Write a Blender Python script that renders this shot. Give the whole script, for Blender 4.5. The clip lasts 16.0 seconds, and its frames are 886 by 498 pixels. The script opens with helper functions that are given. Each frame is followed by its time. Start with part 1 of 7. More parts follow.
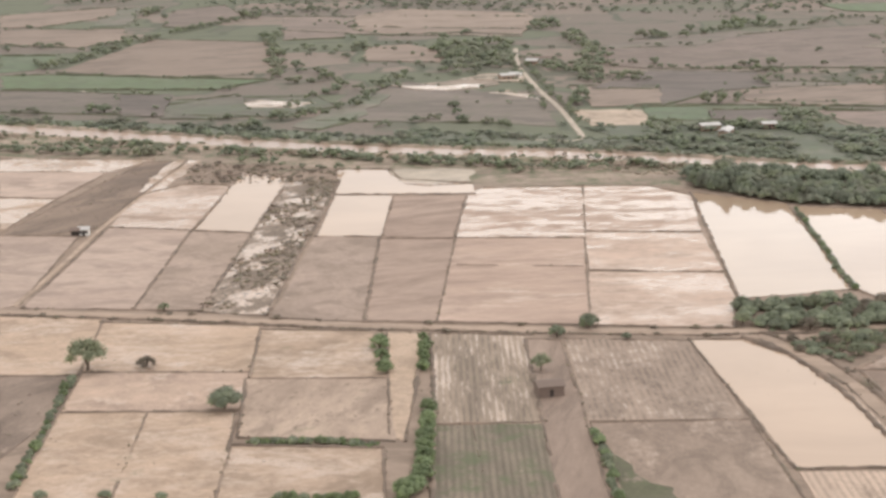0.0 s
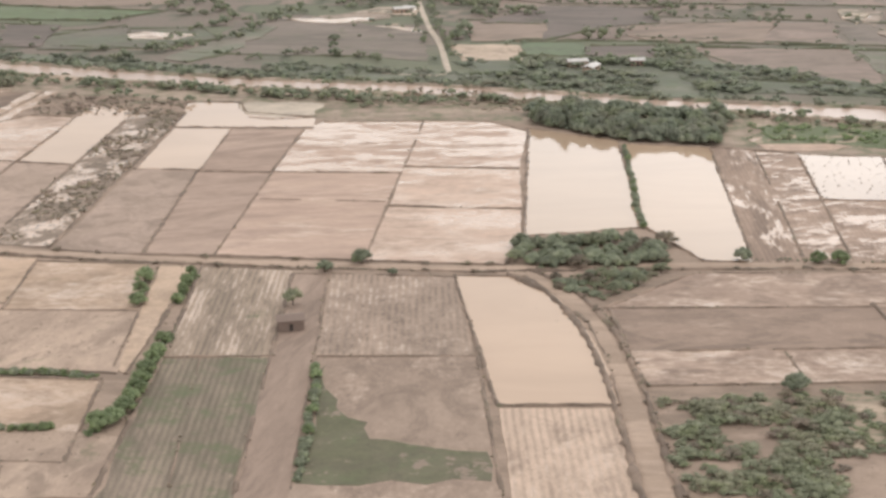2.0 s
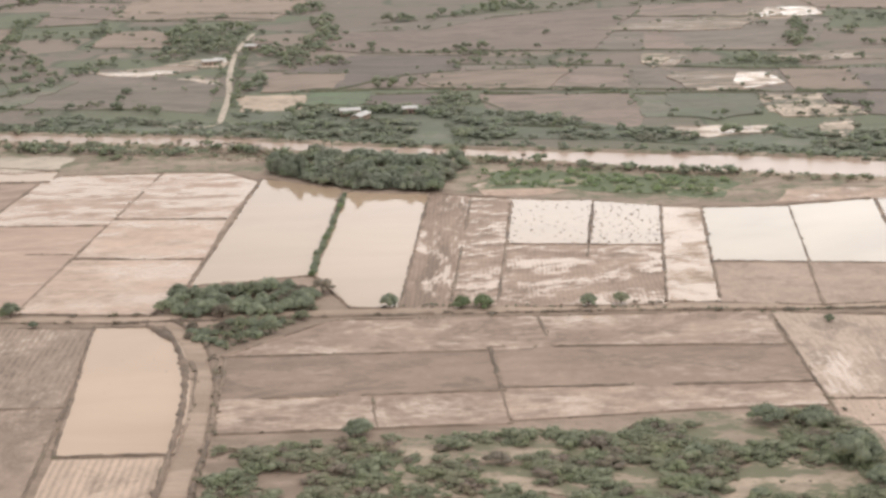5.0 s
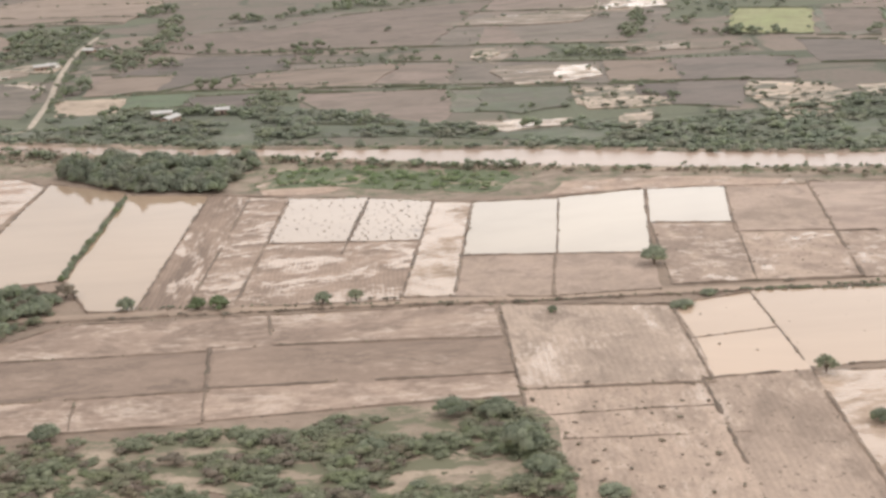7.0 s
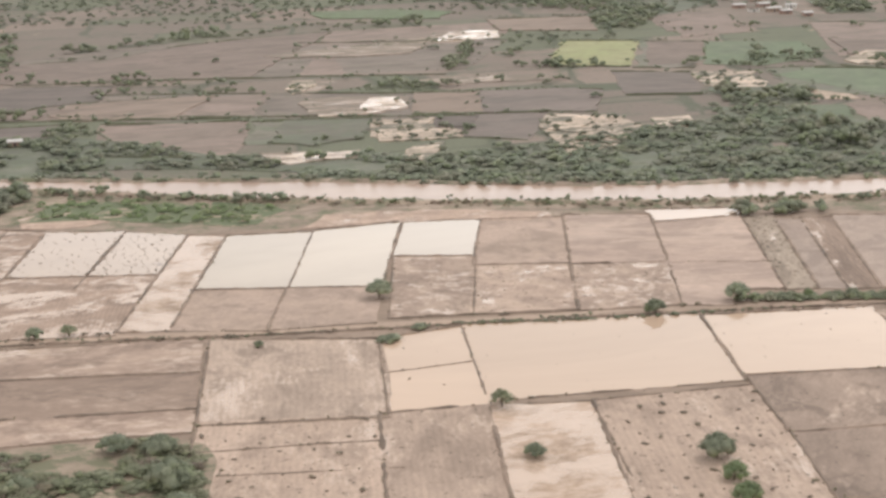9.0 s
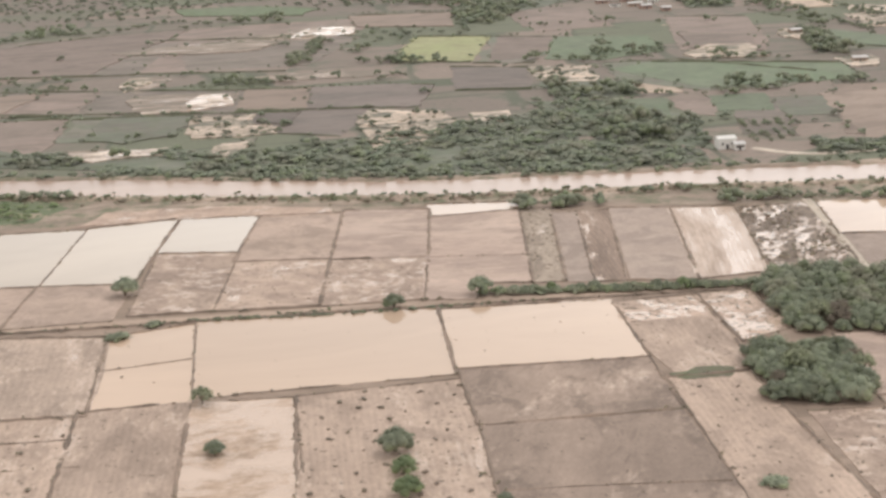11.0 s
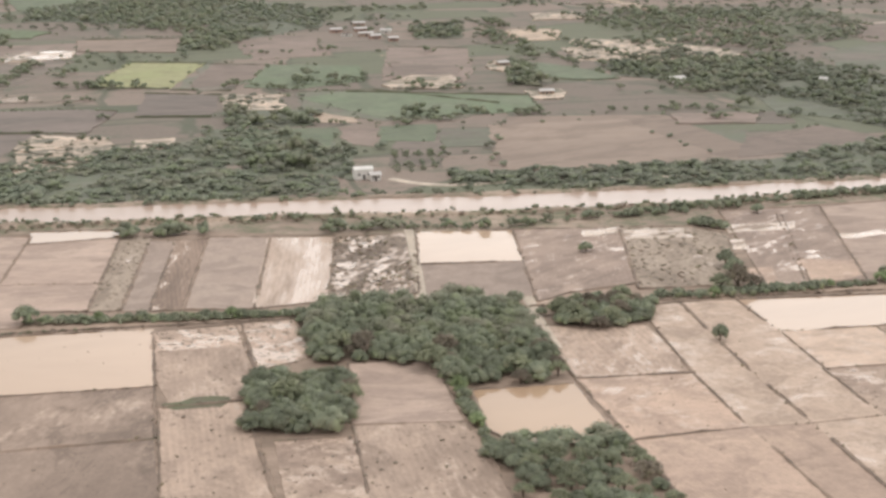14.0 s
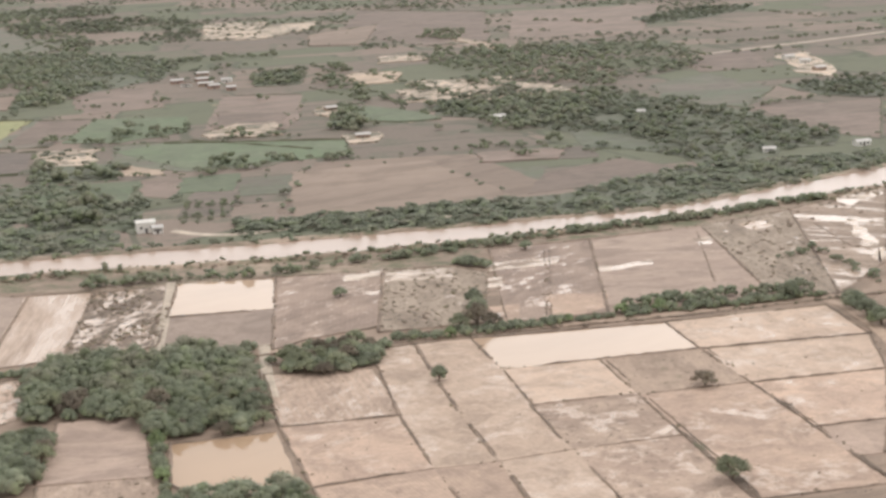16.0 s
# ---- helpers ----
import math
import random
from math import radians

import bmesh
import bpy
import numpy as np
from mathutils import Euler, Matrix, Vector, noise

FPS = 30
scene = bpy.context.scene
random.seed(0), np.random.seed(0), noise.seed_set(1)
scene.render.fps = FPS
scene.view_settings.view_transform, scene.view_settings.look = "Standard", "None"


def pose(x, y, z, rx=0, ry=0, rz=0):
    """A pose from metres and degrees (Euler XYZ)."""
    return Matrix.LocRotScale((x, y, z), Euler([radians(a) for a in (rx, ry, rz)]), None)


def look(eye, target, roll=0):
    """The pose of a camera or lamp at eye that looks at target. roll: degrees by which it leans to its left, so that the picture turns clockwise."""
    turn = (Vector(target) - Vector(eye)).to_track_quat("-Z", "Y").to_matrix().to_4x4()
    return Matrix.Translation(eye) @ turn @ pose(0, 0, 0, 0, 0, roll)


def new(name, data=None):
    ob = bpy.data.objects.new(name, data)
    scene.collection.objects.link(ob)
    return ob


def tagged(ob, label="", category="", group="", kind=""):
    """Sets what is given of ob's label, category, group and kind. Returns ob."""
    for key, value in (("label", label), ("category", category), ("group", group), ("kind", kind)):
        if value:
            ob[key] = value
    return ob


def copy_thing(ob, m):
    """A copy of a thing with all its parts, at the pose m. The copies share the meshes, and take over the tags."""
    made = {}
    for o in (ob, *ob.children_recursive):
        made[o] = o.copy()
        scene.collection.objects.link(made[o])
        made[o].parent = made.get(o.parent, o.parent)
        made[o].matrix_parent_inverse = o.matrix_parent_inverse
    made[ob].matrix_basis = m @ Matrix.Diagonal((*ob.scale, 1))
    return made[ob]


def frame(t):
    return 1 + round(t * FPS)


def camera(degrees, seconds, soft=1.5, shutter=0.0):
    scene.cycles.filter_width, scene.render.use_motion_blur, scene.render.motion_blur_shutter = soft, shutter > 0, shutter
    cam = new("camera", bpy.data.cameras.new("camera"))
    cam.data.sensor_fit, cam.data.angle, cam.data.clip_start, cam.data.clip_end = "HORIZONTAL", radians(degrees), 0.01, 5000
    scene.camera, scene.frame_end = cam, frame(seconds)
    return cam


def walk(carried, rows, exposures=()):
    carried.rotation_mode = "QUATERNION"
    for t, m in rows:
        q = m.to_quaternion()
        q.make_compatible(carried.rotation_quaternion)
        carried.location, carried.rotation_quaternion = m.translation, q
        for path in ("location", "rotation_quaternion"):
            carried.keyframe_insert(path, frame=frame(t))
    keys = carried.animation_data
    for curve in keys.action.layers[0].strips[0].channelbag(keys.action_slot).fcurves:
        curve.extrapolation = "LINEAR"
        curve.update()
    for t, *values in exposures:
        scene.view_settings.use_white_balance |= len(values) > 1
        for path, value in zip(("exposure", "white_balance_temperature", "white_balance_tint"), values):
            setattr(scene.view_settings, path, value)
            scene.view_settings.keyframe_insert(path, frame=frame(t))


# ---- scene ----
cam = camera(31.11, 16.0, soft=3.0)
walk(cam, [
    (0.0, pose(0.00, -0.00, 150.00, 75.122, 0.975, 3.414)),
    (0.5, pose(18.39, 1.24, 149.97, 74.455, 0.599, 3.479)),
    (1.0, pose(36.45, 1.87, 150.18, 74.197, 0.886, 2.941)),
    (1.5, pose(55.58, 2.50, 150.06, 72.880, 0.942, 2.132)),
    (2.0, pose(73.80, 4.00, 149.73, 72.741, 0.509, 4.026)),
    (2.5, pose(92.32, 5.63, 150.20, 74.220, 1.208, 3.596)),
    (3.0, pose(109.71, 6.10, 149.62, 75.715, 1.287, 4.067)),
    (3.5, pose(127.52, 6.80, 149.14, 75.241, 1.331, 3.550)),
    (4.0, pose(144.73, 7.57, 148.96, 74.812, 1.021, 3.791)),
    (4.2, pose(151.53, 7.94, 148.94, 74.419, 0.935, 3.874)),
    (6.3, pose(220.22, 8.03, 149.08, 74.801, 2.776, 1.412)),
    (6.5, pose(226.85, 7.75, 148.91, 74.960, 2.616, 1.232)),
    (7.0, pose(243.44, 7.07, 148.61, 74.214, 2.479, 0.814)),
    (7.5, pose(260.34, 7.25, 148.65, 73.825, 2.189, 0.323)),
    (8.0, pose(276.46, 6.91, 148.81, 74.398, 1.748, -0.488)),
    (8.2, pose(282.93, 6.77, 148.86, 75.150, 1.605, -1.362)),
    (10.3, pose(350.90, 7.40, 145.06, 75.097, 2.219, -2.272)),
    (10.5, pose(357.46, 7.29, 144.71, 74.453, 1.726, -5.110)),
    (11.0, pose(373.35, 6.71, 144.18, 75.001, 2.004, -3.816)),
    (11.5, pose(388.96, 5.63, 144.35, 74.833, 1.207, -5.470)),
    (12.0, pose(404.48, 3.74, 144.43, 76.844, 0.932, -6.941)),
    (12.5, pose(420.20, 1.34, 144.19, 77.508, 0.989, -7.559)),
    (13.0, pose(435.96, -0.99, 144.18, 77.588, 1.267, -8.235)),
    (13.5, pose(451.90, -3.00, 143.76, 77.389, 1.061, -8.774)),
    (14.0, pose(468.00, -5.13, 143.78, 75.854, 0.308, -8.895)),
    (14.5, pose(484.23, -7.86, 143.99, 74.654, 0.937, -9.520)),
    (15.0, pose(499.86, -9.83, 144.22, 76.957, 3.039, -6.780)),
    (15.5, pose(517.37, -13.21, 143.97, 76.619, 2.402, -10.411)),
    (16.0, pose(531.97, -16.43, 144.25, 77.249, 2.252, -11.924)),
])

# ---- light ----
SUN_ELEVATION, SUN_TURN = radians(58), radians(50)
world = bpy.data.worlds.new("overcast_sky")
scene.world = world
world.use_nodes = True
wn, wl = world.node_tree.nodes, world.node_tree.links
wn.clear()
w_out, w_back = wn.new("ShaderNodeOutputWorld"), wn.new("ShaderNodeBackground")
w_sky, w_mix = wn.new("ShaderNodeTexSky"), wn.new("ShaderNodeMixRGB")
w_sky.sky_type, w_sky.sun_disc = "NISHITA", False
w_sky.sun_elevation, w_sky.sun_rotation = SUN_ELEVATION, SUN_TURN
w_sky.dust_density = 4.0
w_co, w_noise, w_ramp = wn.new("ShaderNodeTexCoord"), wn.new("ShaderNodeTexNoise"), wn.new("ShaderNodeValToRGB")
w_map = wn.new("ShaderNodeMapping")
w_map.inputs["Scale"].default_value = (1.6, 1.6, 5.0)
w_noise.inputs["Scale"].default_value, w_noise.inputs["Detail"].default_value = 2.2, 6.0
w_ramp.color_ramp.elements[0].position, w_ramp.color_ramp.elements[0].color = 0.28, (0.45, 0.45, 0.45, 1)
w_ramp.color_ramp.elements[1].position, w_ramp.color_ramp.elements[1].color = 0.42, (1, 1, 1, 1)
w_mix.inputs[2].default_value = (11.1, 10.95, 10.85, 1)
wl.new(w_co.outputs["Generated"], w_map.inputs[0])
wl.new(w_map.outputs[0], w_noise.inputs["Vector"])
wl.new(w_noise.outputs["Fac"], w_ramp.inputs[0])
wl.new(w_ramp.outputs[0], w_mix.inputs[0])
wl.new(w_sky.outputs[0], w_mix.inputs[1])
# the cloud is thinner, and so brighter, on the sun's side
w_dot, w_side, w_gain = wn.new("ShaderNodeVectorMath"), wn.new("ShaderNodeMapRange"), wn.new("ShaderNodeVectorMath")
w_dot.operation, w_gain.operation = "DOT_PRODUCT", "SCALE"
w_dot.inputs[1].default_value = (math.sin(SUN_TURN), math.cos(SUN_TURN), -1.2)
for k, v in enumerate((0.12, 0.52, 0.90, 1.85)):
    w_side.inputs[k + 1].default_value = v
wl.new(w_co.outputs["Generated"], w_dot.inputs[0])
wl.new(w_dot.outputs["Value"], w_side.inputs[0])
wl.new(w_mix.outputs[0], w_gain.inputs[0])
wl.new(w_side.outputs[0], w_gain.inputs["Scale"])
wl.new(w_gain.outputs[0], w_back.inputs[0])
wl.new(w_back.outputs[0], w_out.inputs[0])
w_back.inputs[1].default_value = 0.0965

sun = new("sun", bpy.data.lights.new("sun", "SUN"))
sun.data.energy, sun.data.angle, sun.data.color = 0.55, radians(16), (1.0, 0.97, 0.93)
sun.matrix_basis = look((0, 0, 300), (0.53 * 300 * math.sin(SUN_TURN) * -1, -0.53 * 300 * math.cos(SUN_TURN), 0))


# ---- materials ----
class Nodes:
    """A material's node tree, with short calls for the nodes that the soils and plants share."""

    def __init__(self, name):
        self.mat = bpy.data.materials.new(name)
        self.mat.use_nodes = True
        self.n, self.l = self.mat.node_tree.nodes, self.mat.node_tree.links
        self.bsdf = self.n["Principled BSDF"]
        self.pos = self.n.new("ShaderNodeTexCoord").outputs["Object"]

    def put(self, value, socket):
        if isinstance(value, bpy.types.NodeSocket):
            self.l.new(value, socket)
        else:
            socket.default_value = value

    def stretch(self, angle, sx, sy, sz=1.0):
        node = self.n.new("ShaderNodeMapping")
        node.vector_type = "TEXTURE"
        node.inputs["Rotation"].default_value = (0, 0, radians(angle))
        node.inputs["Scale"].default_value = (sx, sy, sz)
        self.l.new(self.pos, node.inputs[0])
        return node.outputs[0]

    def noise(self, scale, detail=4.0, vector=None, rough=0.55, warp=0.0):
        node = self.n.new("ShaderNodeTexNoise")
        node.inputs["Scale"].default_value, node.inputs["Detail"].default_value = scale, detail
        node.inputs["Roughness"].default_value, node.inputs["Distortion"].default_value = rough, warp
        self.l.new(vector or self.pos, node.inputs["Vector"])
        return node.outputs["Fac"]

    def wave(self, scale, vector, warp=2.0):
        node = self.n.new("ShaderNodeTexWave")
        node.bands_direction = "X"
        node.inputs["Scale"].default_value, node.inputs["Distortion"].default_value = scale, warp
        node.inputs["Detail"].default_value, node.inputs["Detail Scale"].default_value = 3.0, 0.6
        self.l.new(vector, node.inputs["Vector"])
        return node.outputs["Fac"]

    def step(self, value, low, high, to_low=0.0, to_high=1.0):
        node = self.n.new("ShaderNodeMapRange")
        node.interpolation_type = "SMOOTHSTEP"
        self.put(value, node.inputs[0])
        for i, v in enumerate((low, high, to_low, to_high)):
            node.inputs[i + 1].default_value = v
        return node.outputs[0]

    def calc(self, how, a, b):
        node = self.n.new("ShaderNodeMath")
        node.operation = how
        node.use_clamp = how != "SUBTRACT"
        self.put(a, node.inputs[0])
        self.put(b, node.inputs[1])
        return node.outputs[0]

    def mix(self, fac, a, b):
        node = self.n.new("ShaderNodeMixRGB")
        self.put(fac, node.inputs[0])
        self.put(a if isinstance(a, bpy.types.NodeSocket) else (*a, 1), node.inputs[1])
        self.put(b if isinstance(b, bpy.types.NodeSocket) else (*b, 1), node.inputs[2])
        return node.outputs[0]

    def vary(self, colour, amount, value=None):
        """The colour made lighter or darker by the object's own random number, or by a value of 0 to 1."""
        node = self.n.new("ShaderNodeHueSaturation")
        if value is None:
            value = self.n.new("ShaderNodeObjectInfo").outputs["Random"]
        self.l.new(self.step(value, 0, 1, 1 - amount, 1 + amount), node.inputs["Value"])
        self.put(colour, node.inputs["Color"])
        return node.outputs[0]

    def bump(self, height, strength, distance):
        node = self.n.new("ShaderNodeBump")
        node.inputs["Strength"].default_value, node.inputs["Distance"].default_value = strength, distance
        self.l.new(height, node.inputs["Height"])
        self.l.new(node.outputs[0], self.bsdf.inputs["Normal"])

    def done(self, colour, rough, specular=0.5):
        self.put(colour, self.bsdf.inputs["Base Color"])
        self.put(rough, self.bsdf.inputs["Roughness"])
        self.bsdf.inputs["Specular IOR Level"].default_value = specular
        return self.mat


SILT = (0.638, 0.476, 0.37)


def soil(name, dry, damp, film=0.0, patch=0.035, run=(0, 1, 1), furrow=None, specks=0.0, weeds=0.0, grain=0.12, soft=0.0, ragged=0.0, under=(0.225, 0.182, 0.142)):
    """Mud, with damp patches, a film of silty water over part of it (film, 0 to 1), plough lines and dark specks."""
    s = Nodes(name)
    vec = s.stretch(*run)
    big = s.noise(patch, 5, vec, 0.6, 0.4)
    mid = s.noise(0.16, 4, vec, 0.6)
    fine = s.noise(1.7, 4)
    body = s.mix(s.step(big, 0.35, 0.65), dry, damp)
    blot = s.noise(0.06, 8, vec, 0.7, 0.8)
    body = s.mix(s.calc("MULTIPLY", s.step(blot, 0.47, 0.60), 0.75), body, tuple(c * 0.78 for c in damp))
    body = s.vary(body, 0.10)
    body = s.vary(body, grain * 1.5, mid)
    body = s.vary(body, grain * 1.4, s.noise(0.6, 5, vec, 0.7))
    body = s.vary(body, grain, fine)
    height = fine
    wet = 0.0
    if furrow:
        lines = s.wave(0.314 / furrow[0], s.stretch(furrow[1], 1, 1), 1.0)
        patchy = s.step(s.noise(0.035, 4, None, 0.6), 0.38, 0.62, 0.4, 1.0)
        lines = s.calc("ADD", s.calc("MULTIPLY", lines, patchy), s.calc("MULTIPLY", fine, 0.5))
        body = s.vary(body, furrow[2], lines)
        height = lines
    if film:
        lo = (0.735 if furrow else 0.78) - 0.5 * film
        mask = s.calc("ADD", s.calc("MULTIPLY", s.noise(patch * 1.7, 8, vec, 0.7, 0.6), 0.66), s.calc("MULTIPLY", s.noise(0.3, 5, vec, 0.65), 0.34))
        if furrow:
            mask = s.calc("SUBTRACT", mask, s.calc("MULTIPLY", lines, 0.14 if furrow[2] > 0.2 else 0.05))
        wet = s.step(mask, lo - 0.03 - soft, lo + 0.05 + soft)
        body = s.mix(wet, body, SILT)
    if weeds:
        body = s.mix(s.calc("MULTIPLY", s.step(s.noise(0.075, 9, None, 0.76), 0.60 - weeds * 0.3, 0.76 - weeds * 0.3), 0.85), body, (0.132, 0.145, 0.076))
    if specks:
        body = s.mix(s.step(s.noise(0.45, 3, None, 0.7), 0.72 - specks * 0.2, 0.78 - specks * 0.2), body, (0.11, 0.085, 0.06))
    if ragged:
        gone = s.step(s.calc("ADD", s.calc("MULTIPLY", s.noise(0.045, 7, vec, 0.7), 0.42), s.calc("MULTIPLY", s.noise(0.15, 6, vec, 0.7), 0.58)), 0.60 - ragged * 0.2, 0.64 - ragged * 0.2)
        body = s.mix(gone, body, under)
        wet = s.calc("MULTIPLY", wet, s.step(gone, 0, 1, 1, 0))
    s.bump(height, 0.5, 0.06)
    return s.done(body, s.step(wet, 0, 1, 0.82, 0.09) if film else 0.8, 0.5)


def water(name, colour, rough=0.06, shoals=0.0, gloss=0.5):
    """Silty flood water: opaque brown, with slow drifts of silt and a faint ripple."""
    s = Nodes(name)
    drift = s.noise(0.02, 5, s.stretch(12, 2.5, 1), 0.6, 0.6)
    body = s.mix(s.step(drift, 0.3, 0.7), colour, tuple(c * 0.87 for c in colour))
    body = s.vary(body, 0.05)
    if shoals:
        mud = s.step(s.noise(0.09, 7, None, 0.72, 0.3), 0.76 - shoals * 0.25, 0.80 - shoals * 0.25)
        body = s.mix(mud, body, (0.34, 0.25, 0.19))
        clods = s.step(s.noise(0.55, 3, None, 0.7), 0.70, 0.76)
        body = s.mix(s.calc("MULTIPLY", clods, 0.6), body, (0.30, 0.22, 0.17))
    s.bump(s.noise(0.9, 3, s.stretch(20, 3, 1)), 0.12, 0.03)
    return s.done(body, rough, gloss)


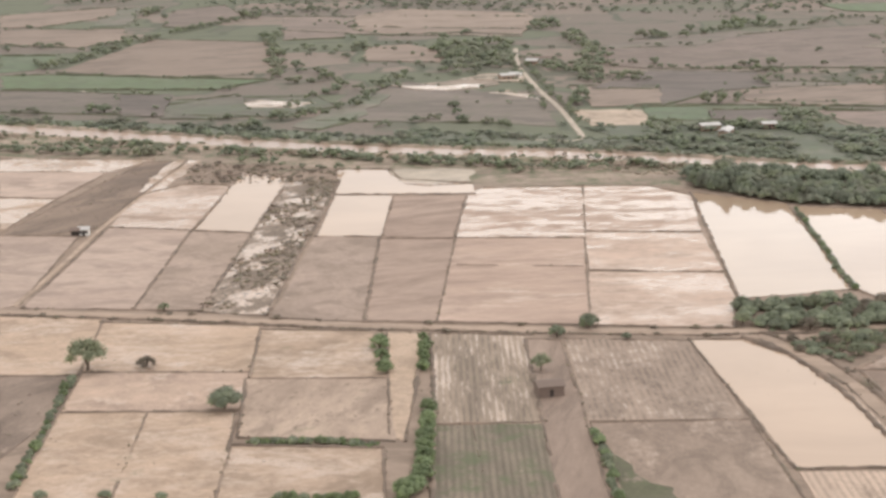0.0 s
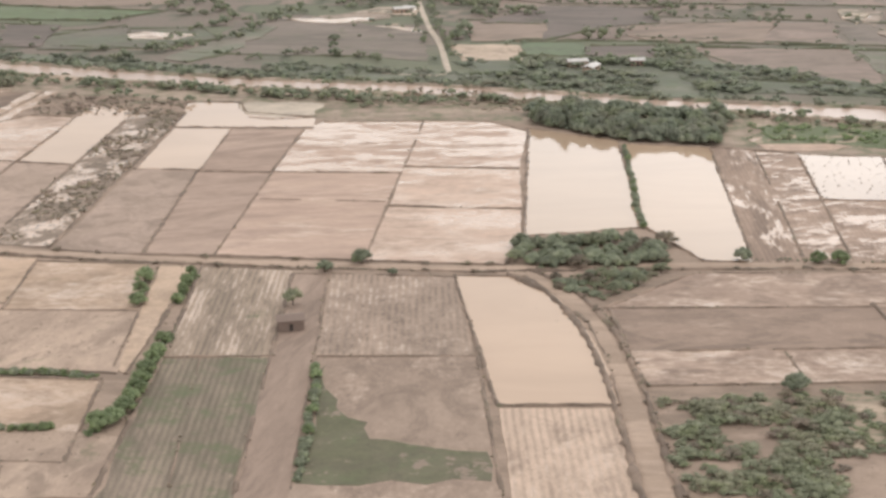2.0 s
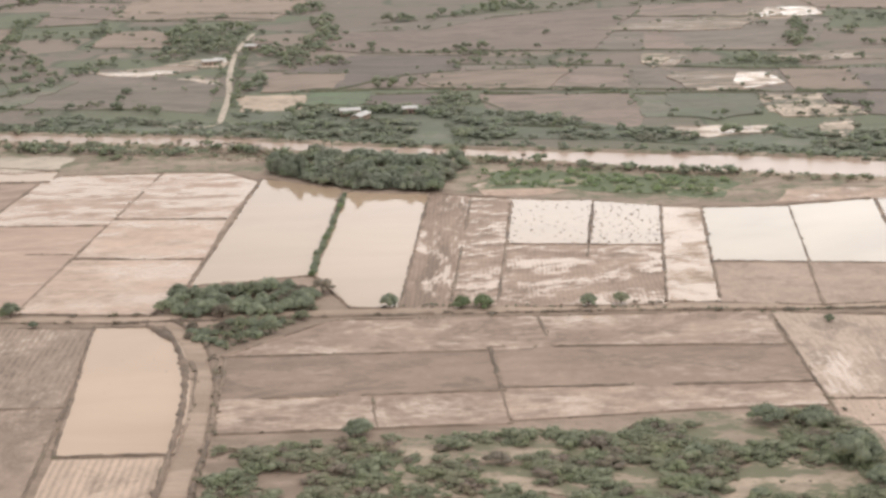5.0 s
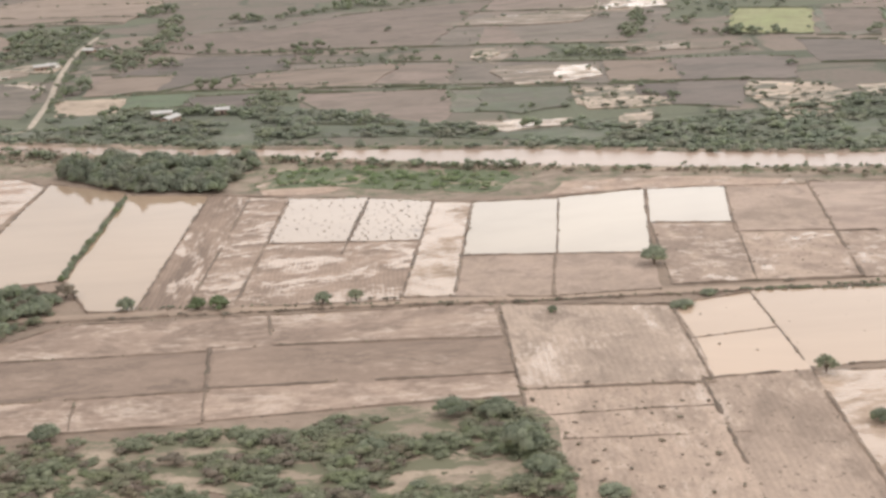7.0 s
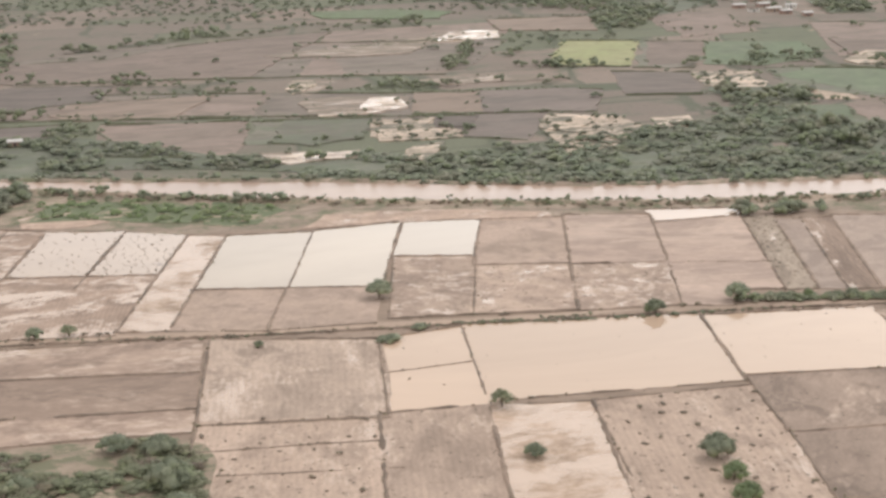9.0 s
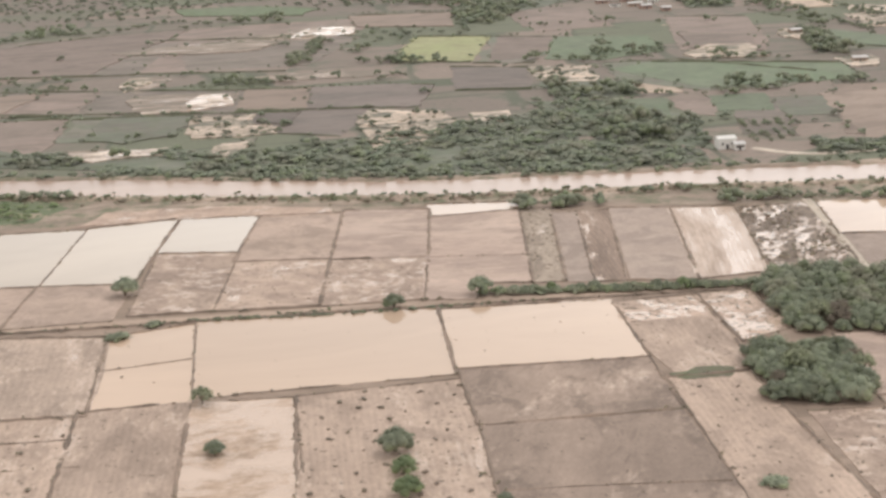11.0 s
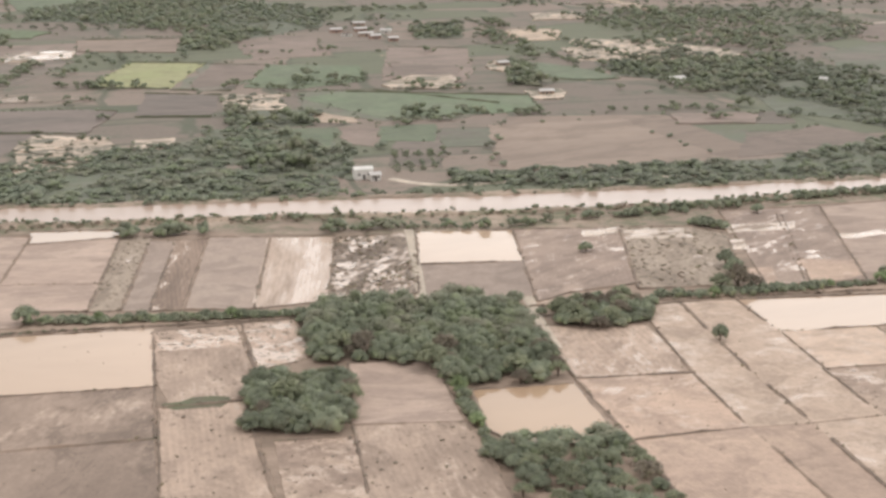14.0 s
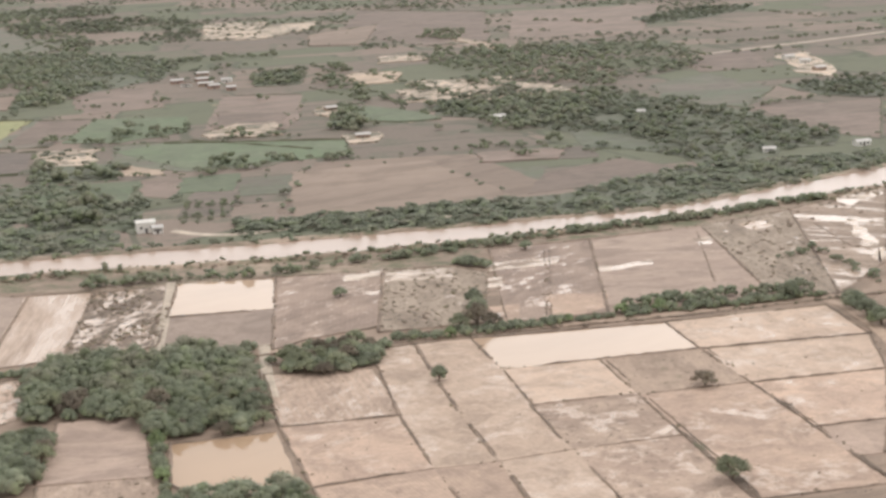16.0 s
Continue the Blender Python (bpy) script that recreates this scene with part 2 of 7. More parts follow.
MATS = {
    "water": water("flood_water", (0.585, 0.43, 0.32), 0.08, 0.14),
    "shallow": soil("shallow_silty_water", (0.484, 0.351, 0.262), (0.402, 0.288, 0.210), 0.64, 0.03, (5, 1.5, 1), soft=0.06),
    "bright": water("bright_shallow_water", (0.575, 0.466, 0.364), 0.03, 0.02, 0.62),
    "pond": water("pond_water", (0.56, 0.405, 0.290), 0.015, 0.03, 0.8),
    "brownpond": water("brown_pond_water", (0.545, 0.378, 0.256), 0.03, 0.06, 0.28),
    "siltpond": water("silty_pond_water", (0.635, 0.462, 0.342), 0.04, 0.06, 0.25),
    "river": water("river_water", (0.515, 0.368, 0.285), 0.24, 0.0, 0.4),
    "mudpink": soil("pink_mud", (0.500, 0.378, 0.308), (0.430, 0.318, 0.258), 0.24, 0.02, (0, 2, 1), soft=0.04),
    "mudpale": soil("pale_mud", (0.601, 0.434, 0.333), (0.502, 0.361, 0.282), 0.42, specks=0.15, soft=0.05),
    "mudgrey": soil("grey_mud", (0.453, 0.336, 0.271), (0.381, 0.283, 0.223), 0.24, 0.04),
    "mudbrown": soil("brown_mud", (0.470, 0.342, 0.272), (0.405, 0.290, 0.228), 0.20, 0.02, (20, 3, 1), soft=0.05),
    "wetfilm": soil("silt_film", (0.51, 0.368, 0.292), (0.43, 0.306, 0.24), 0.61, 0.035, (5, 3.0, 1), soft=0.03),
    "mudbrown2": soil("brown_wet_mud", (0.410, 0.306, 0.238), (0.310, 0.226, 0.174), 0.32, 0.022, (94, 1.5, 1), soft=0.10),
    "muddark": soil("dark_mud", (0.335, 0.240, 0.185), (0.258, 0.185, 0.142), 0.28, 0.016, (3, 1.8, 1), soft=0.10),
    "mudspot": soil("spotted_mud", (0.49, 0.365, 0.285), (0.39, 0.283, 0.223), 0.46, 0.05, specks=0.5, soft=0.05),
    "mudwet": soil("wet_mud", (0.586, 0.441, 0.345), (0.535, 0.398, 0.308), 0.46, 0.03, specks=0.12, soft=0.09),
    "mudstripe": soil("striped_mud", (0.515, 0.375, 0.290), (0.453, 0.327, 0.257), 0.22, 0.03, furrow=(1.2, 14, 0.05)),
    "mudstreakb": soil("streaked_mud", (0.405, 0.294, 0.230), (0.290, 0.206, 0.160), 0.47, 0.026, (3, 1.6, 1), soft=0.08),
    "streak": soil("streaked_silt", (0.500, 0.362, 0.288), (0.420, 0.298, 0.234), 0.38, 0.03, (8, 4, 1), soft=0.05),
    "streakpale": soil("pale_streaked_silt", (0.560, 0.410, 0.325), (0.470, 0.340, 0.268), 0.54, 0.024, (6, 2.0, 1), soft=0.09),
    "mottlepale": soil("blotched_mud", (0.485, 0.362, 0.280), (0.375, 0.275, 0.212), 0.24, 0.04, (80, 2, 1), specks=0.45, weeds=0.10, soft=0.05),
    "combed": soil("combed_wet_mud", (0.435, 0.330, 0.262), (0.330, 0.248, 0.195), 0.40, 0.022, (95, 2, 1), furrow=(1.9, 3, 0.05), specks=0.3, soft=0.05),
    "peach": soil("peach_silt", (0.515, 0.372, 0.275), (0.43, 0.308, 0.222), 0.45, 0.03, (5, 1.5, 1), specks=0.26, weeds=0.06, soft=0.10),
    "mottle": soil("mottled_mud", (0.385, 0.285, 0.224), (0.262, 0.192, 0.150), 0.32, 0.03, (75, 2, 1), specks=0.4, soft=0.09),
    "furrowwet": soil("wet_furrowed_silt", (0.50, 0.375, 0.295), (0.41, 0.30, 0.235), 0.48, 0.03, (70, 2, 1), furrow=(2.2, 4, 0.09), specks=0.4, soft=0.04),
    "smooth": soil("smooth_grey_soil", (0.397, 0.307, 0.252), (0.371, 0.283, 0.233), 0.0, 0.02, furrow=(0.9, 0, 0.04)),
    "drydark": soil("dark_dry_soil", (0.295, 0.212, 0.16), (0.205, 0.146, 0.11), 0.06, 0.05, (60, 3, 1), specks=0.5),
    "drypath": soil("worn_soil", (0.410, 0.300, 0.236), (0.315, 0.228, 0.178), 0.20, 0.04, (83, 4, 1)),
    # whitish matte colour stands for the sky's shine on thin water
    "wetstreak": soil("shallow_water_shine", (0.68, 0.575, 0.48), (0.58, 0.475, 0.385), 0.60, 0.06, (8, 2, 1), ragged=0.42, under=(0.34, 0.262, 0.208)),
    "sand": soil("pale_sand", (0.577, 0.429, 0.323), (0.494, 0.361, 0.266), 0.25, 0.05),
    "furrow": soil("furrowed_soil", (0.330, 0.250, 0.194), (0.262, 0.200, 0.150), 0.47, 0.03, (94, 4, 1), furrow=(1.75, 4, 0.26), weeds=0.10, soft=0.05),
    "furrowgreen": soil("weedy_furrows", (0.285, 0.222, 0.170), (0.210, 0.168, 0.124), 0.26, 0.03, (94, 4, 1), furrow=(1.75, 4, 0.20), weeds=0.42, soft=0.05),
    "furrowpale": soil("flooded_furrows", (0.40, 0.300, 0.234), (0.290, 0.214, 0.166), 0.43, 0.018, (94, 1.5, 1), furrow=(1.9, 5, 0.26), soft=0.12),
    "furrowsilt": soil("silted_furrows", (0.47, 0.352, 0.274), (0.36, 0.265, 0.204), 0.44, 0.025, (94, 2, 1), furrow=(1.9, 5, 0.16), specks=0.2, soft=0.08),
    "stripedark": soil("dark_furrowed_mud", (0.335, 0.240, 0.184), (0.262, 0.186, 0.142), 0.425, 0.05, (89, 3.5, 1), furrow=(1.5, 2, 0.10), specks=0.25),
    "stripepale": soil("wet_furrowed_mud", (0.385, 0.278, 0.216), (0.285, 0.204, 0.156), 0.49, 0.035, (20, 1.5, 1), furrow=(1.5, 2, 0.10), specks=0.3),
    "stripewet": soil("silt_over_furrows", (0.53, 0.40, 0.318), (0.475, 0.356, 0.283), 0.54, 0.04, (83, 6, 1), furrow=(1.8, -7, 0.03), soft=0.16),
    "stripegrey": soil("grey_furrowed_mud", (0.412, 0.307, 0.247), (0.350, 0.258, 0.209), 0.42, 0.05, (40, 2, 1), furrow=(1.6, -9, 0.03)),
    "wetspeck": water("speckled_shallow_water", (0.62, 0.475, 0.372), 0.05, 0.55, 0.7),
    "speck": soil("speckled_mud", (0.567, 0.419, 0.332), (0.474, 0.351, 0.275), 0.55, 0.05, specks=0.8),
    "debris": soil("debris_flat", (0.31, 0.235, 0.185), (0.25, 0.19, 0.145), 0.53, 0.05, (60, 2, 1), specks=0.8),
    "debrislight": soil("weedy_mud_flat", (0.38, 0.30, 0.235), (0.31, 0.24, 0.185), 0.38, 0.06, (80, 2, 1), specks=0.75),
    "wash": soil("river_wash", (0.45, 0.34, 0.265), (0.36, 0.27, 0.21), 0.50, 0.04, (-40, 4, 1), specks=0.6),
    "spots": soil("stubbly_mud", (0.492, 0.366, 0.288), (0.405, 0.298, 0.232), 0.36, 0.03, (92, 2, 1), furrow=(1.7, 2, 0.05), specks=0.5, soft=0.07),
    # extra blue in the far ploughland, crop and grass colours stands for haze
    "pink": soil("pink_ploughland", (0.324, 0.243, 0.192), (0.274, 0.206, 0.163), 0.0, 0.01, (20, 3, 1), grain=0.08),
    "pinkfar": soil("far_ploughland", (0.286, 0.214, 0.178), (0.238, 0.184, 0.151), 0.10, 0.016, (10, 2, 1), specks=0.12, weeds=0.10, grain=0.10),
    "mudfar": soil("far_mud", (0.238, 0.192, 0.160), (0.202, 0.166, 0.136), 0.20, 0.018, (0, 3, 1), weeds=0.2, specks=0.2),
    "sandfar": soil("far_sand", (0.56, 0.44, 0.34), (0.47, 0.36, 0.275), 0.3, 0.02, ragged=0.12),
    "sandscrub": soil("sandy_scrub_ground", (0.72, 0.58, 0.465), (0.56, 0.44, 0.345), 0.3, 0.03, (10, 2, 1), specks=0.5, weeds=0.2, ragged=0.55, under=(0.190, 0.172, 0.130)),
    "wetfar": soil("far_flooded_soil", (0.40, 0.315, 0.25), (0.32, 0.25, 0.198), 0.52, 0.05, (0, 4, 1), weeds=0.1, specks=0.2, ragged=0.62, soft=0.03),
    "darkfar": soil("dark_ploughland", (0.220, 0.174, 0.150), (0.184, 0.150, 0.128), 0.06, 0.015, (0, 3, 1)),
    "green": soil("green_crop", (0.148, 0.186, 0.108), (0.172, 0.192, 0.126), 0.0, 0.02, furrow=(2.5, 70, 0.10), weeds=0.2),
    "greendark": soil("dark_green_crop", (0.15, 0.19, 0.103), (0.18, 0.20, 0.127), 0.0, 0.015, weeds=0.4),
    "greenpale": soil("weedy_pasture", (0.166, 0.177, 0.124), (0.222, 0.189, 0.154), 0.0, 0.020, (5, 2, 1), weeds=0.3),
    "lime": soil("lime_green_crop", (0.33, 0.335, 0.165), (0.35, 0.335, 0.18), 0.0, 0.02, furrow=(3, 60, 0.05)),
    "sandground": soil("scrub_sand", (0.46, 0.355, 0.27), (0.34, 0.262, 0.196), 0.15, 0.04, (0, 2, 1), specks=0.35, weeds=0.3, ragged=0.55, under=(0.185, 0.175, 0.108)),
    "grass": soil("bank_grass", (0.142, 0.160, 0.108), (0.188, 0.185, 0.142), 0.0, 0.05, (0, 2, 1), specks=0.2, weeds=0.4),
    "bankgreen": soil("grassy_bank", (0.50, 0.395, 0.30), (0.40, 0.31, 0.235), 0.1, 0.05, (0, 2, 1), specks=0.2, ragged=0.86, under=(0.150, 0.172, 0.094)),
    "mosspatch": soil("mossy_wet_soil", (0.128, 0.124, 0.070), (0.165, 0.146, 0.096), 0.0, 0.05, specks=0.3, weeds=0.45, ragged=0.30, under=(0.270, 0.206, 0.160)),
    "plain": soil("flood_plain_mud", (0.391, 0.288, 0.223), (0.319, 0.234, 0.176), 0.18, 0.03, (0, 2, 1), specks=0.4),
    "bund": soil("bund_earth", (0.300, 0.218, 0.166), (0.200, 0.146, 0.110), 0.0, 0.06, specks=0.4, weeds=0.14),
    "bank": soil("bank_earth", (0.45, 0.345, 0.268), (0.31, 0.235, 0.18), 0.14, 0.05, (5, 3, 1), weeds=0.50, specks=0.5),
    "hedgebank": soil("weedy_field_edge", (0.150, 0.138, 0.092), (0.118, 0.122, 0.074), 0.0, 0.06, specks=0.4, weeds=0.4),
    "road": soil("dirt_road_earth", (0.474, 0.351, 0.271), (0.412, 0.302, 0.228), 0.12, 0.05, (0, 5, 1)),
    "track": soil("pale_track_earth", (0.62, 0.52, 0.42), (0.54, 0.45, 0.36), 0.1, 0.05),
}


def ground_material():
    s = Nodes("open_land")
    vec = s.stretch(4, 1.6, 1)
    warped = s.n.new("ShaderNodeVectorMath")
    warped.operation = "ADD"
    sway = s.n.new("ShaderNodeTexNoise")
    sway.inputs["Scale"].default_value = 0.01
    s.l.new(s.pos, sway.inputs["Vector"])
    gain = s.n.new("ShaderNodeVectorMath")
    gain.operation = "SCALE"
    gain.inputs["Scale"].default_value = 26.0
    s.l.new(sway.outputs["Color"], gain.inputs[0])
    s.l.new(vec, warped.inputs[0])
    s.l.new(gain.outputs[0], warped.inputs[1])
    cells = []
    for feature in ("F1", "F2"):
        plots = s.n.new("ShaderNodeTexVoronoi")
        plots.feature, plots.distance = feature, "CHEBYCHEV"
        plots.inputs["Scale"].default_value, plots.inputs["Randomness"].default_value = 0.015, 0.75
        s.l.new(warped.outputs[0], plots.inputs["Vector"])
        cells.append(plots)
    tone = s.calc("ADD", s.calc("MULTIPLY", s.noise(0.006, 6, s.stretch(0, 2, 1), 0.6, 0.5), 0.35), s.calc("MULTIPLY", cells[0].outputs["Color"], 0.65))
    body = s.mix(s.step(tone, 0.30, 0.46), (0.290, 0.229, 0.190), (0.228, 0.188, 0.157))
    # the green tone carries added blue for distance haze
    body = s.mix(s.step(tone, 0.52, 0.60), body, (0.182, 0.186, 0.130))
    body = s.mix(s.calc("MULTIPLY", s.step(s.noise(0.03, 6, None, 0.65), 0.52, 0.68), 0.8), body, (0.160, 0.165, 0.120))
    edge = s.calc("SUBTRACT", cells[1].outputs["Distance"], cells[0].outputs["Distance"])
    edge = s.calc("ADD", edge, s.calc("MULTIPLY", s.noise(0.08, 4), 0.06))
    body = s.mix(s.step(edge, 0.045, 0.075, 0.75, 0.0), body, (0.124, 0.132, 0.094))
    body = s.mix(s.calc("MULTIPLY", s.step(s.noise(0.11, 8, s.stretch(0, 2, 1), 0.75), 0.56, 0.68), 0.6), body, (0.130, 0.124, 0.086))
    body = s.mix(s.step(s.noise(0.017, 6, None, 0.7), 0.65, 0.71), body, (0.46, 0.36, 0.275))
    c = s.noise(0.5, 4)
    body = s.vary(body, 0.16, c)
    s.bump(c, 0.5, 0.2)
    return s.done(body, 0.9, 0.3)


def foliage(name, dark, light):
    s = Nodes(name)
    info = s.n.new("ShaderNodeNewGeometry").outputs["Random Per Island"]
    body = s.mix(info, dark, light)
    old = s.step(s.noise(0.06, 5), 0.42, 0.66)
    body = s.mix(s.calc("MULTIPLY", old, 0.5), body, (light[0] * 0.98, light[1] * 0.80, light[2] * 0.86))
    body = s.mix(s.calc("MULTIPLY", s.step(s.noise(0.16, 3), 0.50, 0.62), 0.45), body, (light[0] * 0.92, light[1] * 1.0, light[2] * 0.74))
    body = s.vary(body, 0.18, s.noise(0.22, 2))
    body = s.vary(body, 0.22)
    return s.done(body, 0.7, 0.22)


GROUND = ground_material()
# leaf colours are lightened to stand in for haze over dark tones
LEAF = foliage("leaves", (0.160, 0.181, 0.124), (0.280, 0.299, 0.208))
# the bluish tint of distance haze is mixed into this leaf colour
LEAF_HAZED = foliage("haze_tinted_leaves", (0.142, 0.162, 0.120), (0.246, 0.262, 0.190))
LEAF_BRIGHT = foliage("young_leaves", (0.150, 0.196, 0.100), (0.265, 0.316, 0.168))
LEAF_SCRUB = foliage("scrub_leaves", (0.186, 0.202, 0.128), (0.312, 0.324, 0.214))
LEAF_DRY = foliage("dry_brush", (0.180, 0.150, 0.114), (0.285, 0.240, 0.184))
_bark = Nodes("bark")
BARK = _bark.done(_bark.vary((0.17, 0.13, 0.10, 1), 0.25, _bark.noise(2.5, 5)), 0.9, 0.2)


def plain(name, colour, rough=0.8, spread=0.12, scale=1.2):
    s = Nodes(name)
    body = s.vary((*colour, 1), spread, s.noise(scale, 6, None, 0.65))
    return s.done(s.vary(body, spread * 0.6, s.noise(scale * 0.2, 3)), rough, 0.3)


WHITEWASH = plain("whitewash", (0.80, 0.765, 0.715))
ADOBE = plain("adobe", (0.42, 0.31, 0.24))
BRICK_WALL = plain("brick_plaster", (0.40, 0.27, 0.22))
TIN = plain("rusty_tin_sheet", (0.62, 0.585, 0.555), 0.5, 0.2, 0.8)
ROOF_BROWN = plain("old_roofing", (0.24, 0.18, 0.15))
# near-black colour painted for the shade inside doorways, windows and the shelter
DARK_OPENING = plain("opening_shade", (0.06, 0.05, 0.045))


# ---- builders ----
def link(name, verts, faces, material, parent=None, label="", smooth=False):
    me = bpy.data.meshes.new(name)
    me.from_pydata(verts, [], faces)
    me.materials.append(material)
    if smooth:
        me.polygons.foreach_set("use_smooth", [True] * len(me.polygons))
    ob = new(name, me)
    if parent:
        ob.parent = parent
    return tagged(ob, label=label)


def inside(x, y, poly):
    hit, j = False, len(poly) - 1
    for i in range(len(poly)):
        (xi, yi), (xj, yj) = poly[i], poly[j]
        if (yi > y) != (yj > y) and x < (xj - xi) * (y - yi) / (yj - yi) + xi:
            hit = not hit
        j = i
    return hit


def scatter(poly, gap, rng, tries=30):
    """Points in a polygon, at least gap metres apart."""
    xs, ys = [p[0] for p in poly], [p[1] for p in poly]
    area = abs(sum(poly[i - 1][0] * poly[i][1] - poly[i][0] * poly[i - 1][1] for i in range(len(poly)))) / 2
    got, cells = [], {}
    for _ in range(int(area / gap / gap * 4) + tries):
        x, y = rng.uniform(min(xs), max(xs)), rng.uniform(min(ys), max(ys))
        cx, cy = int(x // gap), int(y // gap)
        if not inside(x, y, poly):
            continue
        if any((x - a) ** 2 + (y - b) ** 2 < gap * gap for i in (-1, 0, 1) for j in (-1, 0, 1) for a, b in cells.get((cx + i, cy + j), ())):
            continue
        cells.setdefault((cx, cy), []).append((x, y))
        got.append((x, y))
    return got


FIELD_TEXT = {
    "water": ("flooded field under smooth pale silty water", "flooded field"),
    "bright": ("flooded field under bright whitish still water", "flooded field"),
    "pond": ("flooded field under brown water that mirrors clouds", "flooded field"),
    "siltpond": ("flooded field under smooth pale pinkish water", "flooded field"),
    "wetstreak": ("pale streaks painted for shallow water shining on wet mud", "flooded field"),
    "brownpond": ("flooded field under still orange-brown water", "flooded field"),
    "wetspeck": ("flooded field with bright water and mud specks", "flooded field"),
    "debris": ("debris-strewn flat with dark brush and pale water", "mud flat"),
    "furrow": ("ploughed field of dark earth with straight furrows", "ploughed field"),
    "furrowgreen": ("furrowed field with weeds and green patches", "ploughed field"),
    "furrowpale": ("furrowed field half covered by pale flood silt", "ploughed field"),
    "green": ("field of low green crop beyond the river", "crop field"),
    "lime": ("field of lime green crop beyond the river", "crop field"),
    "greenpale": ("weedy pasture of dull green beyond the river", "pasture"),
    "greendark": ("dark green crop field beyond the river", "crop field"),
    "sandscrub": ("pale sandy ground dotted with dark scrub", "sandy ground"),
    "smooth": ("smooth grey field of fresh level mud", "mud field"),
    "muddark": ("field of dark wet mud between earth bunds", "mud field"),
    "pinkfar": ("ploughed pinkish field far beyond the river", "ploughed field"),
    "pink": ("ploughed pinkish field far beyond the river", "ploughed field"),
    "mudfar": ("bare grey-brown field beyond the river", "mud field"),
    "wetfar": ("flooded patch that shines beyond the river", "flooded field"),
}
FIELDS = {}
EDGES = []
FAR_PLOTS = []


def field(key, kind, *corners):
    """A field as a low slab of earth or water, its outline slightly uneven."""
    rng = random.Random(key)
    far = key[0] == "E"
    if not far:
        turn = 1 if sum(corners[i - 1][0] * corners[i][1] - corners[i][0] * corners[i - 1][1] for i in range(len(corners))) > 0 else -1
        grown = []
        for i, (x, y) in enumerate(corners):
            d1 = (Vector((x, y)) - Vector(corners[i - 1])).normalized()
            d2 = (Vector(corners[(i + 1) % len(corners)]) - Vector((x, y))).normalized()
            n = Vector((d1.y + d2.y, -d1.x - d2.x)) * turn
            n = n / max(0.5, n.length) * (0.9 / max(0.45, math.cos(d1.angle(d2) / 2)))
            grown.append((x + n.x, y + n.y))
        corners = grown
    rough = 0.0 if key.startswith("G belt") else 4.5 if kind in ("wetfar", "sandscrub") or far and kind == "wetstreak" else 3.5 if kind in ("sandfar", "sandground", "grass", "greenpale", "greendark", "bankgreen") else 2.0 if key[0] == "G" else 1.5 if far else 0.35
    pts = []
    for i, (x0, y0) in enumerate(corners):
        x1, y1 = corners[(i + 1) % len(corners)]
        n = max(2, int(math.hypot(x1 - x0, y1 - y0) / max(8 if far else 4, 3.2 * rough)))
        for k in range(n):
            u = k / n
            j = 0.0 if k == 0 else min(rough, 0.3 * math.hypot(x1 - x0, y1 - y0) / n)
            pts.append((x0 + (x1 - x0) * u + rng.uniform(-j, j), y0 + (y1 - y0) * u + rng.uniform(-j, j)))
    wet = kind in ("water", "bright", "pond", "wetspeck", "brownpond", "siltpond")
    z = (0.10 if wet else 0.14) + (0.08 if far and kind in ("wetfar", "water", "sandscrub", "lime", "green") else 0.0) + (0.06 if key[0] == "G" else 0.0) + (0.12 + 0.004 * len(FIELDS) % 0.6 if key[:2] == "EF" else 0.0) + rng.uniform(0, 0.03)
    n = len(pts)
    verts = [(x, y, z) for x, y in pts] + [(x, y, -0.2) for x, y in pts]
    faces = [tuple(range(n))] + [(i, i + n, (i + 1) % n + n, (i + 1) % n) for i in range(n)]
    if sum(pts[i - 1][0] * pts[i][1] - pts[i][0] * pts[i - 1][1] for i in range(n)) < 0:
        faces = [tuple(reversed(f)) for f in faces]
    ob = link("field_water" if wet else "field_soil", verts, faces, MATS[kind])
    label, category = FIELD_TEXT.get(kind, ("field of drying pale mud left by the flood", "mud field"))
    tagged(ob, label, category, "far fields" if far else "flooded fields", "structure")
    FIELDS[key] = list(corners)
    if far and kind in ("pink", "pinkfar", "mudfar", "darkfar", "green", "greenpale", "lime", "greendark"):
        FAR_PLOTS.append(list(corners))
    if key[0] not in "EG":
        for i in range(len(corners)):
            EDGES.append((corners[i], corners[(i + 1) % len(corners)], key))
    return ob


